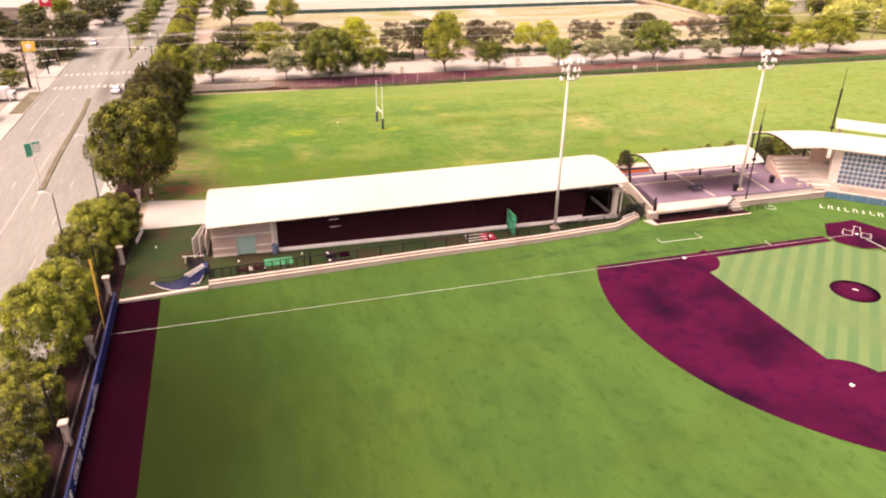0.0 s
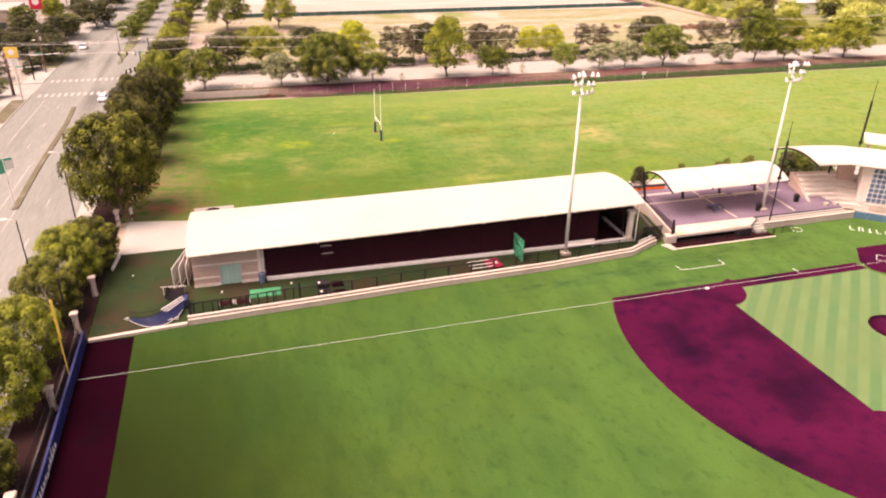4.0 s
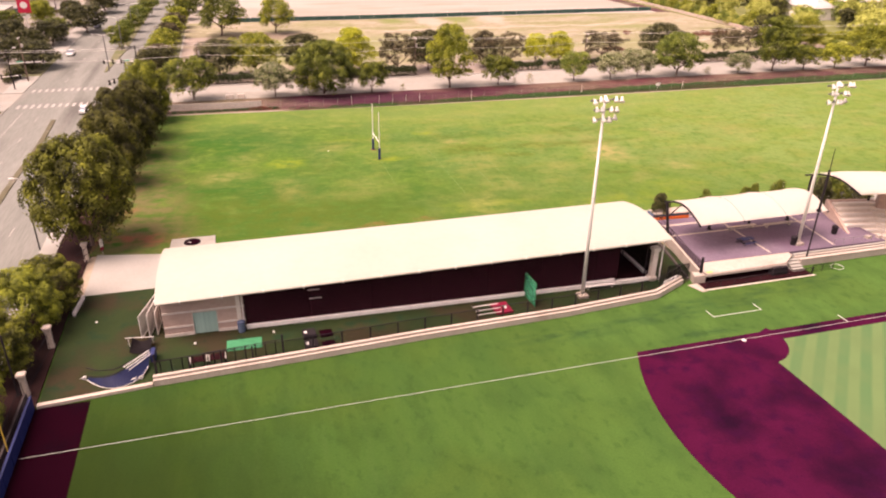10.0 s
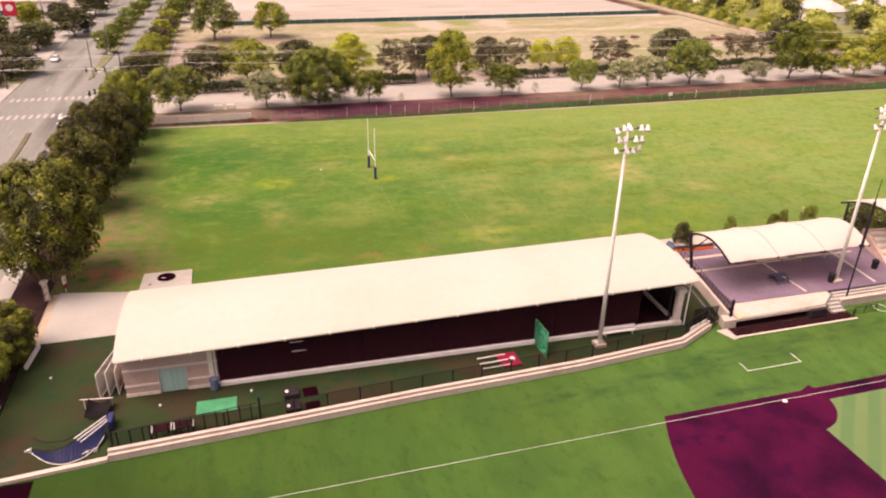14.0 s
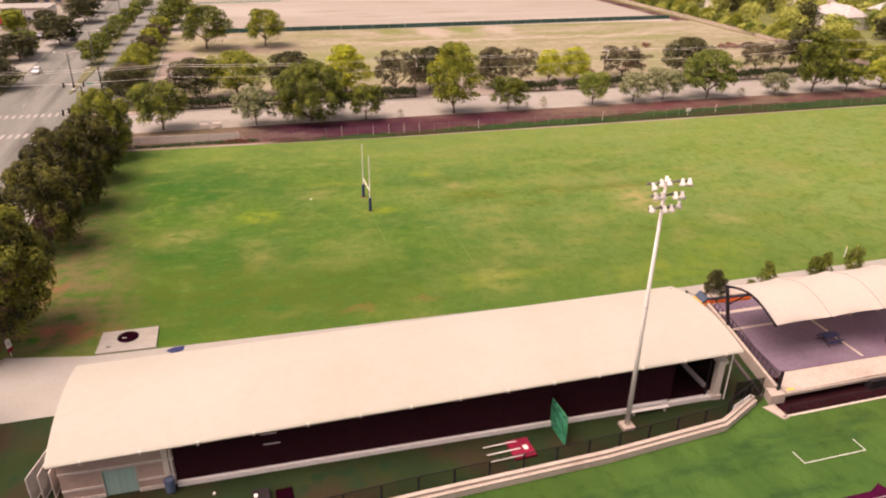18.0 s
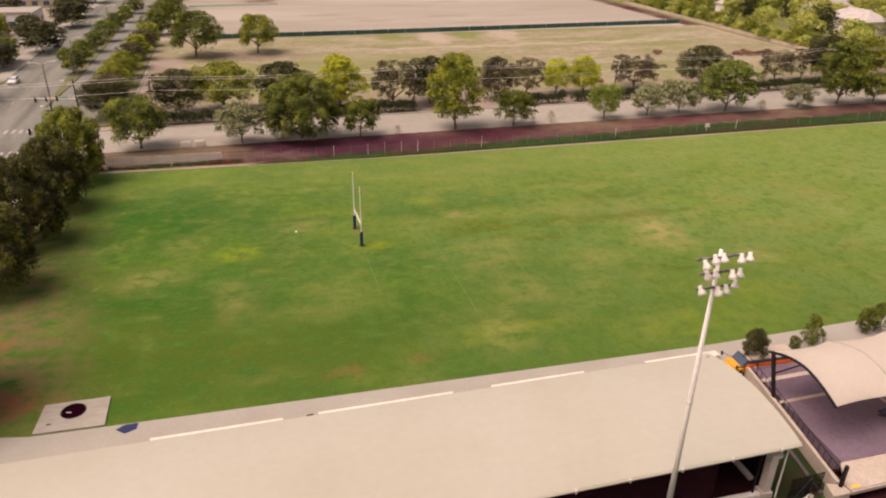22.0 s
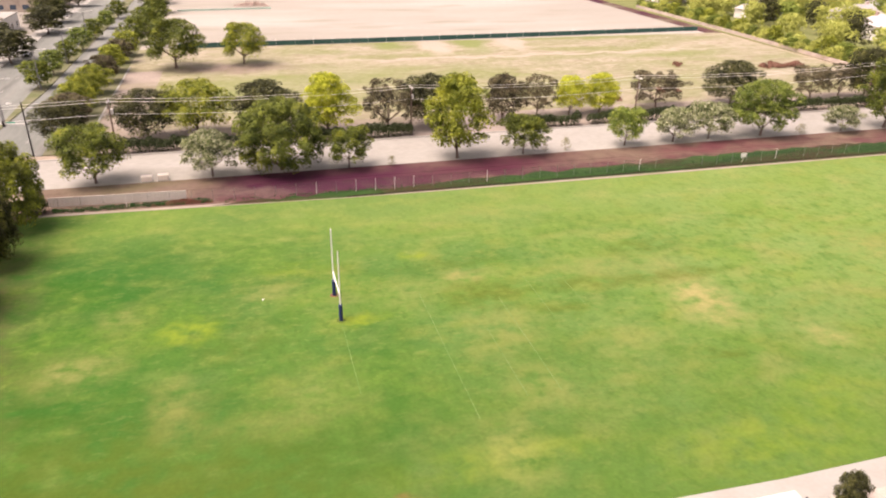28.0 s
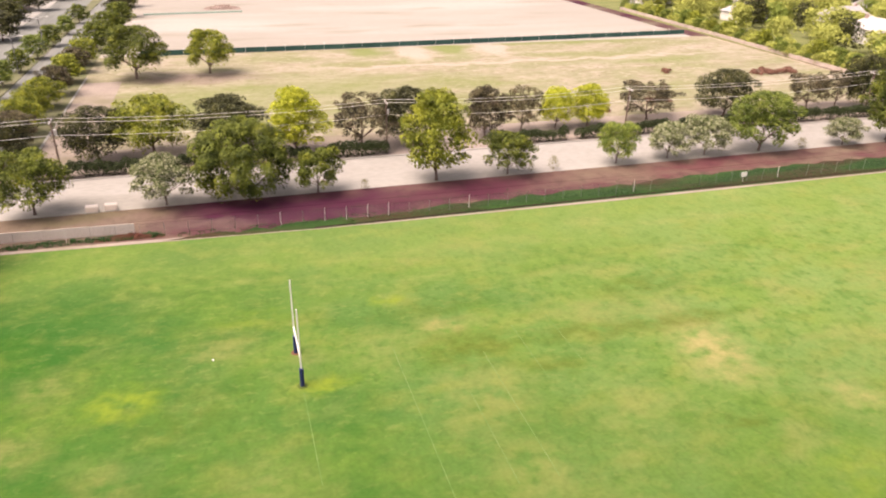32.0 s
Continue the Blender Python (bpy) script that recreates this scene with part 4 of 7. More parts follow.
def lettering(body, width, height, material):
    """Slanted block capitals as a thin mesh, width by height, standing on its base line."""
    curve = bpy.data.curves.new(body, "FONT")
    curve.body, curve.extrude, curve.shear, curve.offset = body, 0.01, 0.25, 0.02
    ob = new("lettering", curve)
    bpy.context.view_layer.update()
    me = bpy.data.meshes.new_from_object(ob)
    bpy.data.objects.remove(ob)
    co = np.empty(len(me.vertices) * 3, np.float32)
    me.vertices.foreach_get("co", co)
    co = co.reshape(-1, 3)
    co[:, :2] -= co[:, :2].min(0)
    co[:, :2] *= np.array((width, height)) / co[:, :2].max(0)
    me.vertices.foreach_set("co", co.ravel())
    me.materials.clear()
    me.materials.append(material)
    return me


share("word", lettering("STATE", 3.3, 0.82, M_WHITE), wall, pose(-94.095, -21.9, 0.3, 90, 0, 90))
script = random.Random(4)
for i in range(14):
    y = -17.7 + 0.62 * i
    h = script.choice((0.5, 0.62, 0.74)) if i < 5 else script.choice((0.42, 0.6, 0.95))
    z = 0.3 if i != 8 else 0.12
    slant = prism(bmesh.new(), [(y - 0.2, z), (y - 0.02, z), (y + 0.16, z + h), (y - 0.04, z + h)], 0.0, 0.02)
    part("script_bar", slant, M_WHITE, wall, "white script stroke").matrix_basis = pose(-94.11, 0, 0, 90, 0, 90)
    part("script_bar", boxed(-94.115, y - 0.02, z + 0.04, -94.09, y + 0.3, z + 0.2), M_WHITE, wall, "white script stroke")
for y in (-25.2, -24.4, -23.6):
    part("script_bar", boxed(-94.115, y, 0.3, -94.09, y + 0.5, 1.05), M_WHITE, wall, "white script stroke")
fp = thing("foul_pole", "yellow foul pole with a flat mesh wing above the wall", "foul pole", pose(-94.55, 0.0, 0))
part("pole", bar((0, 0, 0), (0, 0, 8.6), 0.05, 10), M_YELLOW, fp)
part("wing", boxed(0.05, -0.02, 4.6, 0.17, 0.02, 8.55), M_YELLOW, fp, "flat yellow mesh wing")


def gate_column(x, y, post):
    t = thing("brick_column", "pale stone fence column with a wide cap", "column", pose(x, y, 0), "brick columns of the boundary fence")
    part("shaft", boxed(-0.23, -0.23, 0.3, 0.23, 0.23, 2.0), M_STONE, t)
    part("base", boxed(-0.29, -0.29, 0, 0.29, 0.29, 0.3, bevel=0.03), M_STONE, t)
    part("band", boxed(-0.26, -0.26, 2.0, 0.26, 0.26, 2.15), M_STONE, t)
    cap = boxed(-0.38, -0.38, 2.15, 0.38, 0.38, 2.4, bevel=0.05)
    part("cap", cap, M_STONE, t, "pale cast stone cap")
    if post:
        n = thing("net_post", "tall black steel net post beside a column", "post", pose(x - 0.75, y + 0.3, 0), "net posts")
        part("shaft", tube(bmesh.new(), [(0, 0, 0), (0, 0, 6.2)], 0.09, 8), M_BLACK, n)
        part("foot", boxed(-0.2, -0.2, 0, 0.2, 0.2, 0.06), M_BLACK, n)


def run_wall(points):
    """A low concrete plinth from column to column."""
    t = thing("wall_boundary", "low grey concrete plinth between the fence columns", "wall", kind="structure")
    for (xa, ya), (xb, yb) in zip(points[2:], points[3:]):
        part("plinth", prism(bmesh.new(), [(xa - 0.1, ya - 0.3), (xb - 0.1, yb + 0.3), (xb + 0.1, yb + 0.3), (xa + 0.1, ya - 0.3)], 0, 0.55), M_PLINTH, t)
    return t


COLS = [(-94.15, 35.7), (-94.6, 16.4), (-95.2, 8.6), (-95.25, -4.0), (-95.4, -16.6), (-95.5, -29.3), (-95.5, -42.0)]
for i, (x, y) in enumerate(COLS):
    gate_column(x, y, 2 <= i)
low = run_wall(COLS)
iron = thing("iron_fence", "black iron boundary fence between brick columns", "fence")
post_me = finish("picket", boxed(-0.02, -0.02, 0.05, 0.02, 0.02, 1.85), M_BLACK)
for (xa, ya), (xb, yb) in zip(COLS[1:5], COLS[2:6]):
    n = int((ya - yb - 1.1) / 0.42)
    for k in range(n):
        f = (0.55 + 0.42 * k) / (ya - yb)
        share("picket", post_me, iron, pose(xa + (xb - xa) * f, ya - 0.55 - 0.42 * k, 0))
    for z in (0.25, 1.7):
        part("rail", bar((xa, ya - 0.5, z), (xb, yb + 0.5, z), 0.03), M_BLACK, iron)
hg = thing("swing_gate", "open black steel drive gate", "gate", pose(-93.6, 36.6, 0, 0, 0, 70))
for z in (0.2, 1.0, 1.8):
    part("rail", bar((0, 0, z), (-3.4, 0, z), 0.035), M_BLACK, hg)
for k in range(7):
    part("picket", bar((-0.57 * k, 0, 0.05), (-0.57 * k, 0, 1.8), 0.025), M_BLACK, hg)
sg = thing("gate_sign", "white notice board with a red band beside the gate", "sign", pose(-92.6, 37.3, 0, 0, 0, 60))
part("post", bar((0, 0, 0), (0, 0, 2.0), 0.04), M_GALV, sg)
part("panel", boxed(-0.3, -0.06, 1.0, 0.3, -0.04, 1.95), M_WHITE, sg)
part("band", boxed(-0.3, -0.07, 0.5, 0.3, -0.045, 0.95), M_RED, sg, "red lower band")
wallboard = solid("kerb_board", boxed(-0.12, -1.9, 0, 0.12, 1.9, 0.4), M_WHITE, "short white barrier board beside the turf", "barrier", pose(-93.3, 24.0, 0.01, 0, 0, -6))

# white curb and low bullpen wall
def run(bm, line, z0, z1, half, shift=0.0):
    """A wall along a line of points."""
    left, right = [], []
    for i, (x, y) in enumerate(line):
        a, b = line[max(i - 1, 0)], line[min(i + 1, len(line) - 1)]
        d = Vector((b[0] - a[0], b[1] - a[1])).normalized()
        nx, ny = -d.y, d.x
        left.append((x + nx * (shift + half), y + ny * (shift + half)))
        right.append((x + nx * (shift - half), y + ny * (shift - half)))
    n = len(line)
    V = [[bm.verts.new((*p, z)) for p in q] for q in (left, right) for z in (z0, z1)]
    l0, l1, r0, r1 = V
    for i in range(n - 1):
        bm.faces.new((l1[i], r1[i], r1[i + 1], l1[i + 1]))
        bm.faces.new((l0[i], l1[i], l1[i + 1], l0[i + 1]))
        bm.faces.new((r0[i], r0[i + 1], r1[i + 1], r1[i]))
        bm.faces.new((l0[i], l0[i + 1], r0[i + 1], r0[i]))
    bm.faces.new((l0[0], r0[0], r1[0], l1[0]))
    bm.faces.new((l0[-1], l1[-1], r1[-1], r0[-1]))
    return bm


solid("kerb_bullpen", run(bmesh.new(), [(-93.95, 6.55), (-84.6, 7.3)], 0.0, 0.3, 0.22), M_STONE, "pale stone kerb at the end of the warning track", "kerb", kind="structure")
lw = thing("wall_bullpen", "low two-stepped wall of pale pink stone", "wall", kind="structure")
part("face", run(bmesh.new(), low_wall_line, 0, 0.55, 0.12, 0.12), M_STONE, lw)
part("cap", run(bmesh.new(), low_wall_line, 0.55, 0.64, 0.16, 0.13), M_STONE, lw, "pale stone cap")
part("step", run(bmesh.new(), low_wall_line, 0, 0.8, 0.12, 0.42), M_STONE, lw)
part("coping", run(bmesh.new(), low_wall_line, 0.8, 0.9, 0.17, 0.42), M_STONE, lw, "pale stone coping")


def along(line, s):
    for a, b in zip(line, line[1:]):
        d = math.dist(a, b)
        if s <= d:
            return a[0] + (b[0] - a[0]) * s / d, a[1] + (b[1] - a[1]) * s / d, math.degrees(math.atan2(b[1] - a[1], b[0] - a[0]))
        s -= d
    return (*line[-1], 0.0)


fn = thing("bullpen_fence", "black chain-link fence standing behind the low wall", "fence")
fpost = finish("post", tube(bmesh.new(), [(0, 0, 0.05), (0, 0, 2.1)], 0.085, 6), M_BLACK)
shifted = [(x - 0.0, y + 0.85) for x, y in low_wall_line]
for k in range(21):
    x, y, a = along(shifted, 0.3 + 2.85 * k)
    share("post", fpost, fn, pose(x, y, 0))
part("top_rail", run(bmesh.new(), shifted, 2.08, 2.13, 0.025), M_BLACK, fn)
part("wire_mesh", run(bmesh.new(), shifted, 0.1, 2.06, 0.006), M_CHAINBLACK, fn, "fine black wire mesh")
rl = thing("bullpen_rail", "black steel railing along the bullpen bench", "railing")
line2 = [(-83.9, 8.5), (-73.0, 9.4)]
for k in range(12):
    x, y, a = along(line2, 0.95 * k)
    part("post", bar((x, y, 0), (x, y, 1.75), 0.06), M_BLACK, rl)
for z in (0.2, 1.72):
    part("rail", bar((*line2[0], z), (*line2[1], z), 0.04), M_BLACK, rl)
part("end_post", bar((-84.3, 8.4, 0), (-84.3, 8.4, 2.6), 0.09, 8), M_BLACK, rl)
part("end_post", bar((-72.8, 9.8, 0), (-72.8, 9.8, 2.0), 0.09, 8), M_BLACK, rl)
gt = thing("bullpen_gate", "white steel gate leaf on dark posts", "gate", pose(-28.4, 11.3, 0, 0, 0, 22))
for z in (0.95, 1.25):
    part("rail", bar((-1.5, 0.3, z), (1.5, 0.3, z), 0.05), M_WHITE, gt)
for x in (-1.5, 1.5):
    part("post", bar((x, 0.3, 0), (x, 0.3, 1.9), 0.06), M_BLACK, gt)
part("panel", boxed(-1.45, 0.27, 0.1, 1.45, 0.33, 0.9), M_DARK, gt)

# ---- batting cage building ----
U, V0, V1 = 55.4, -0.95, 10.95
BASE = pose(-84.0, 15.35, 0, 0, 0, -1.45)


def eave(u):
    return 4.5 + 1.15 * u / U


def arch(u, v, lift=0.0):
    f = (v - V0) / (V1 - V0)
    return eave(u) + lift + 0.35 * f * (1 - u / U) + 0.9 * (1 - (2 * f - 1) ** 2)


cage = thing("batting_cage_building", "long cream-roofed batting cage hall with a brick end room", "building", BASE)
bm = bmesh.new()
us, vs = [-0.35 + (U + 0.7) * i / 14 for i in range(15)], [V0 + (V1 - V0) * j / 18 for j in range(19)]
top = [[bm.verts.new((u, v, arch(u, v))) for v in vs] for u in us]
bot = [[bm.verts.new((u, v, arch(u, v, -0.16))) for v in vs] for u in us]
for i in range(14):
    for j in range(18):
        bm.faces.new((top[i][j], top[i + 1][j], top[i + 1][j + 1], top[i][j + 1]))
        bm.faces.new((bot[i][j + 1], bot[i + 1][j + 1], bot[i + 1][j], bot[i][j]))
for i in range(14):
    bm.faces.new((bot[i][0], bot[i + 1][0], top[i + 1][0], top[i][0]))
    bm.faces.new((top[i][-1], top[i + 1][-1], bot[i + 1][-1], bot[i][-1]))
for j in range(18):
    bm.faces.new((top[0][j], top[0][j + 1], bot[0][j + 1], bot[0][j]))
    bm.faces.new((bot[-1][j], bot[-1][j + 1], top[-1][j + 1], top[-1][j]))
part("roof", bm, M_ROOF, cage, "gently arched cream metal roof", smooth=False)
gut = part("gutter", tube(bmesh.new(), [(-0.3, V0 - 0.06, eave(0) - 0.1), (U + 0.3, V0 - 0.06, eave(U) - 0.1)], 0.09, 8), M_ROOF, cage)
for k in range(14):
    u = 2 + 4.0 * k
    part("gutter_bracket", boxed(u - 0.05, V0 - 0.2, eave(u) - 0.24, u + 0.05, V0 - 0.02, eave(u) + 0.05), M_GALV, cage)
R = 7.9
part("front_wall", box(box(boxed(0, 0, 0, 2.85, 0.3, 4.35), 5.2, 0, 0, R, 0.3, 4.5), 2.85, 0, 2.5, 5.2, 0.3, 4.42), M_BRICK, cage, "pink brick wall")
part("side_wall", boxed(0, 0.302, 0, 0.3, 10.4, 4.5), M_BRICK, cage)
part("inner_wall", boxed(R - 0.3, 0.302, 0, R, 10.4, 4.6), M_BRICK, cage)
for z in (1.0, 2.6):
    for a, b in ((-0.03, 2.85), (5.2, R + 0.03)) if z < 2 else ((-0.03, R + 0.03),):
        part("stone_band", boxed(a, -0.05, z, b, 0.0, z + 0.2), M_BAND, cage, "pale stone band")
part("plinth", boxed(-0.04, -0.06, 0, 2.85, 0, 0.35), M_BAND, cage)
part("plinth", boxed(5.2, -0.06, 0, R + 0.04, 0, 0.35), M_BAND, cage)
part("shutter_frame", box(box(boxed(2.78, -0.04, 0, 2.88, 0.1, 2.55), 5.17, -0.04, 0, 5.27, 0.1, 2.55), 2.78, -0.04, 2.5, 5.27, 0.1, 2.6), M_STONE, cage)
slat_me = finish("shutter_slat", boxed(2.88, 0.08, 0, 5.17, 0.14, 0.235, bevel=0.01), M_MINT)
for k in range(10):
    share("shutter_slat", slat_me, cage, pose(0, 0, 0.02 + 0.246 * k))
part("pilaster", boxed(R - 0.75, -0.14, 0, R - 0.35, -0.055, 4.4), M_BAND, cage, "pale stone pilaster")
part("downspout", bar((R - 0.15, -0.1, 0.1), (R - 0.15, -0.1, 4.4), 0.06), M_WHITE, cage)
part("back_wall", boxed(R, 10.2, 0, U - 0.3, 10.4, 4.6), M_DARK, cage, "hall back wall, coloured dark for the shade inside")
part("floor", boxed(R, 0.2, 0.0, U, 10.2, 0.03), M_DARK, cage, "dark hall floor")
part("front_kerb", boxed(R + 0.05, -0.22, 0, U - 1.3, 0.2, 0.42), M_WHITE, cage, "pale stone kerb under the netting")
for k in range(8):
    u = R + 0.2 + (U - R - 2.0) * k / 7
    part("post", bar((u, 0.12, 0), (u, 0.12, eave(u) + 0.2), 0.07, 8), M_BLACK, cage)
    part("post", bar((u, 5.5, 0), (u, 5.5, eave(u) + 0.6), 0.07, 8), M_BLACK, cage)
    part("kerb_foot", boxed(u - 0.35, -0.2, 0, u + 0.35, 0.0, 0.2), M_BLACK, cage)
    if 0 < k < 7:
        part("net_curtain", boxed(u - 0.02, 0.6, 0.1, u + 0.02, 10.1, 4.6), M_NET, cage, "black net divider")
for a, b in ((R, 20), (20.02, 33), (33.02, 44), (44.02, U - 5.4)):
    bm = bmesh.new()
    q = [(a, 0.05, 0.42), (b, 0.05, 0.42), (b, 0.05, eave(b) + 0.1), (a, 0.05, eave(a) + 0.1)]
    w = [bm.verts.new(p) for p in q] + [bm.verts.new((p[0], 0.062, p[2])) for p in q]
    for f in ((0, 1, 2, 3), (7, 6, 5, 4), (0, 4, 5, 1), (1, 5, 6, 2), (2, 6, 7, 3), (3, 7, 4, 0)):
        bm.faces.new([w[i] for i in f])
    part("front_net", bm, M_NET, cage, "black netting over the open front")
for u, v, z, ln in ((14.5, 0.6, 2.7, 1.3), (14.4, 0.6, 3.7, 1.2), (12.6, 2.4, 2.2, 0.9), (22.5, 3.0, 2.9, 0.5), (30, 1.0, 3.2, 1.4), (30, 1.0, 2.7, 1.4)):
    part("lamp_tube", bar((u, v - 0.7, z), (u + ln, v - 0.7, z), 0.035), M_WHITE, cage, "white tube in front of the netting")
part("end_column", box(box(boxed(U - 1.25, -0.35, 0, U - 0.35, 0.55, 0.5), U - 1.1, -0.2, 0.5, U - 0.5, 0.4, 3.9), U - 1.25, -0.35, 3.9, U - 0.35, 0.55, 4.25), M_BAND, cage, "pale stone end column")
part("end_post", bar((U - 0.1, -0.4, 0), (U - 0.1, -0.4, eave(U)), 0.06), M_WHITE, cage)
for k in range(4):
    v = 2.4 + 2.6 * k
    part("end_frame", bar((U - 0.2, v, 0), (U - 0.2, v, 5.9), 0.07), M_BLACK, cage)
part("end_kerb", boxed(U - 0.95, 1.6, 0.031, U - 0.6, 7.4, 0.34), M_WHITE, cage, "pale kerb inside the open end")
part("end_net", boxed(U - 0.32, 0.6, 0.1, U - 0.3, 10.2, 5.4), M_NET, cage)
for i in range(3):
    p = thing("chain_link_hurdle", "leaning chain-link hurdle in a pale steel frame", "hurdle", pose(-84.75 - 0.75 * i, 16.0 - 0.1 * i, 0, 0, 0, -4 - 6 * i), "spare hurdles")
    n = 4.4 + 0.35 * i
    for q in (((0, 0, 0.05), (0, n, 0.05)), ((0, 0, 2.5), (0, n, 2.5)), ((0, 0, 0.05), (0, 0, 2.5)), ((0, n, 0.05), (0, n, 2.5)), ((0, n / 2, 0.05), (0, n / 2, 2.5))):
        part("tube", bar(*q, 0.045), M_GALV, p)
    part("wire_mesh", boxed(-0.01, 0, 0.05, 0.01, n, 2.5), M_CHAINPALE, p, "pale wire mesh")
# long low cream slabs in a row behind the hall
for xa, xb, hook in ((-75.2, -64.4, 0), (-61.4, -49.2, 1), (-45.5, -36.1, 0), (-29.6, -21.6, 0)):
    t = thing("cream_slab", "long flat cream slab lying behind the hall", "mat", pose((xa + xb) / 2, 31.4 - (xa + xb + 110) * 0.004, 0.03, 0, 0, -0.6), "long mats")
    h = (xb - xa) / 2
    part("cover", boxed(-h, -0.5, 0.04, h, 0.42, 0.5, bevel=0.05), M_SLAB, t)
    part("base", boxed(-h + 0.1, -0.45, 0, h - 0.1, 0.38, 0.05), M_BARK, t, "dark underside")
    part("end_cap", boxed(-h - 0.06, -0.4, 0.1, -h - 0.002, 0.3, 0.42), M_BLACK if hook else M_BARK, t, "dark end flap")
    if hook:
        part("handle", tube(bmesh.new(), [(-h - 0.3, -0.3, 0.35), (-h - 0.9, -0.3, 0.35), (-h - 1.0, 0.3, 0.35), (-h - 0.4, 0.35, 0.35)], 0.07, 6), M_BLACK, t, "bent black handle")

# concrete pad with a round iron lid
pd = thing("concrete_pad", "square pale concrete pad with a round iron cover", "pad")
part("slab", prism(bmesh.new(), [(-84.8, 35.4), (-79.15, 35.2), (-79.15, 39.25), (-84.55, 39.3)], 0.0, 0.16), M_STREET, pd)
lid = bmesh.new()
bmesh.ops.create_cone(lid, cap_ends=True, segments=32, radius1=0.95, radius2=0.9, depth=0.08, matrix=Matrix.Translation((-82.0, 37.8, 0.2)))
part("lid", lid, M_TRACK, pd, "dark maroon round iron cover")
part("rim", tube(bmesh.new(), [(-82.0 + 1.0 * math.cos(a), 37.8 + 1.0 * math.sin(a), 0.18) for a in (2 * math.pi * k / 32 for k in range(33))], 0.05, 6, False), M_BLACK, pd)
part("handle", bar((-82.5, 37.6, 0.26), (-82.1, 37.5, 0.26), 0.04), M_GALV, pd)
part("bracket", boxed(-83.9, 36.3, 0.16, -83.5, 36.42, 0.2), M_BLACK, pd)
solid("floor_mat", prism(bmesh.new(), [(-78.2, 34.4), (-77.4, 33.7), (-76.5, 34.1), (-76.4, 34.9), (-77.5, 34.9)], 0.031, 0.05), M_NAVY, "small dark shield-shaped mat on concrete", "mat")

# ---- bullpen clutter ----
solid("green_floor_mat", boxed(-1.7, -0.95, 0, 1.7, 0.95, 0.06, bevel=0.02), M_GREENMAT, "bright green rectangular floor mat on turf", "mat", pose(-76.4, 12.1, 0.011, 0, 0, -1))
for i, (x, y) in enumerate(((-70.0, 12.0), (-70.0, 9.9), (-68.3, 12.0), (-68.3, 9.9))):
    t = thing("plyo_box", "low black padded box on turf" + (" with a white label" if i < 2 else ""), "box", pose(x, y, 0.01, 0, 0, 2), "padded boxes")
    part("body", boxed(-0.65, -0.65, 0, 0.65, 0.65, 0.5 if i < 2 else 0.12, bevel=0.04), M_BLACK if i < 2 else M_TRACK, t)
    if i < 2:
        part("label_plate", boxed(-0.5, -0.18, 0.502, -0.25, 0.18, 0.51), M_WHITE, t, "white label plate")
for x in (-80.6, -78.9):
    t = thing("equipment_rack", "black steel rack with a dark panel on turf", "rack", pose(x, 9.0, 0.01, 0, 0, 3), "equipment racks")
    for q in (((-0.75, -0.5, 0), (-0.75, -0.5, 1.0)), ((0.75, -0.5, 0), (0.75, -0.5, 1.0)), ((-0.75, 0.5, 0), (-0.75, 0.5, 1.0)), ((0.75, 0.5, 0), (0.75, 0.5, 1.0))):
        part("leg", bar(*q, 0.04), M_BLACK, t)
    part("panel", boxed(-0.75, -0.5, 1.0, 0.75, 0.5, 1.06), M_DARK, t)
    part("panel_edge", boxed(-0.78, -0.53, 1.0, -0.7, 0.53, 1.075), M_GALV, t)
    part("panel_edge", boxed(0.7, -0.53, 1.0, 0.78, 0.53, 1.075), M_GALV, t)
bn = thing("blue_barrel", "round grey-blue plastic barrel against the hall corner", "barrel", pose(-76.55, 14.6, 0.01))
part("body", tube(bmesh.new(), [(0, 0, 0), (0, 0, 0.15), (0, 0, 1.0), (0, 0, 1.15)], [0.33, 0.38, 0.38, 0.33], 14), M_BARREL, bn)
part("rim", tube(bmesh.new(), [(0.36 * math.cos(a), 0.36 * math.sin(a), 1.16) for a in (2 * math.pi * k / 20 for k in range(21))], 0.03, 6, False), M_NAVY, bn)
rd = thing("red_pitching_platform", "red platform with white rails on turf", "platform", pose(-49.9, 12.0, 0.01, 0, 0, 2))
part("deck", boxed(-0.2, -1.1, 0, 1.7, 1.1, 0.25, bevel=0.03), M_RED, rd)
for y in (-0.9, -0.1, 0.8):
    part("rail", bar((-2.3, y, 0.3), (0.6, y, 0.3), 0.05), M_WHITE, rd, "white rail")
part("plate", boxed(0.9, -0.3, 0.252, 1.3, 0.2, 0.27), M_WHITE, rd)
gs = thing("green_net_screen", "upright green net screen in a steel frame", "screen", pose(-45.5, 12.9, 0, 0, 0, 92))
for q in (((-1.4, 0, 0), (-1.4, 0, 2.9)), ((1.4, 0, 0), (1.4, 0, 2.9)), ((-1.4, 0, 2.9), (1.4, 0, 2.9)), ((-1.4, 0, 0.1), (1.4, 0, 0.1))):
    part("tube", bar(*q, 0.04), M_GREENMAT, gs)
part("net", boxed(-1.4, -0.01, 0.1, 1.4, 0.01, 2.9), M_GREENNET, gs, "taut green net")
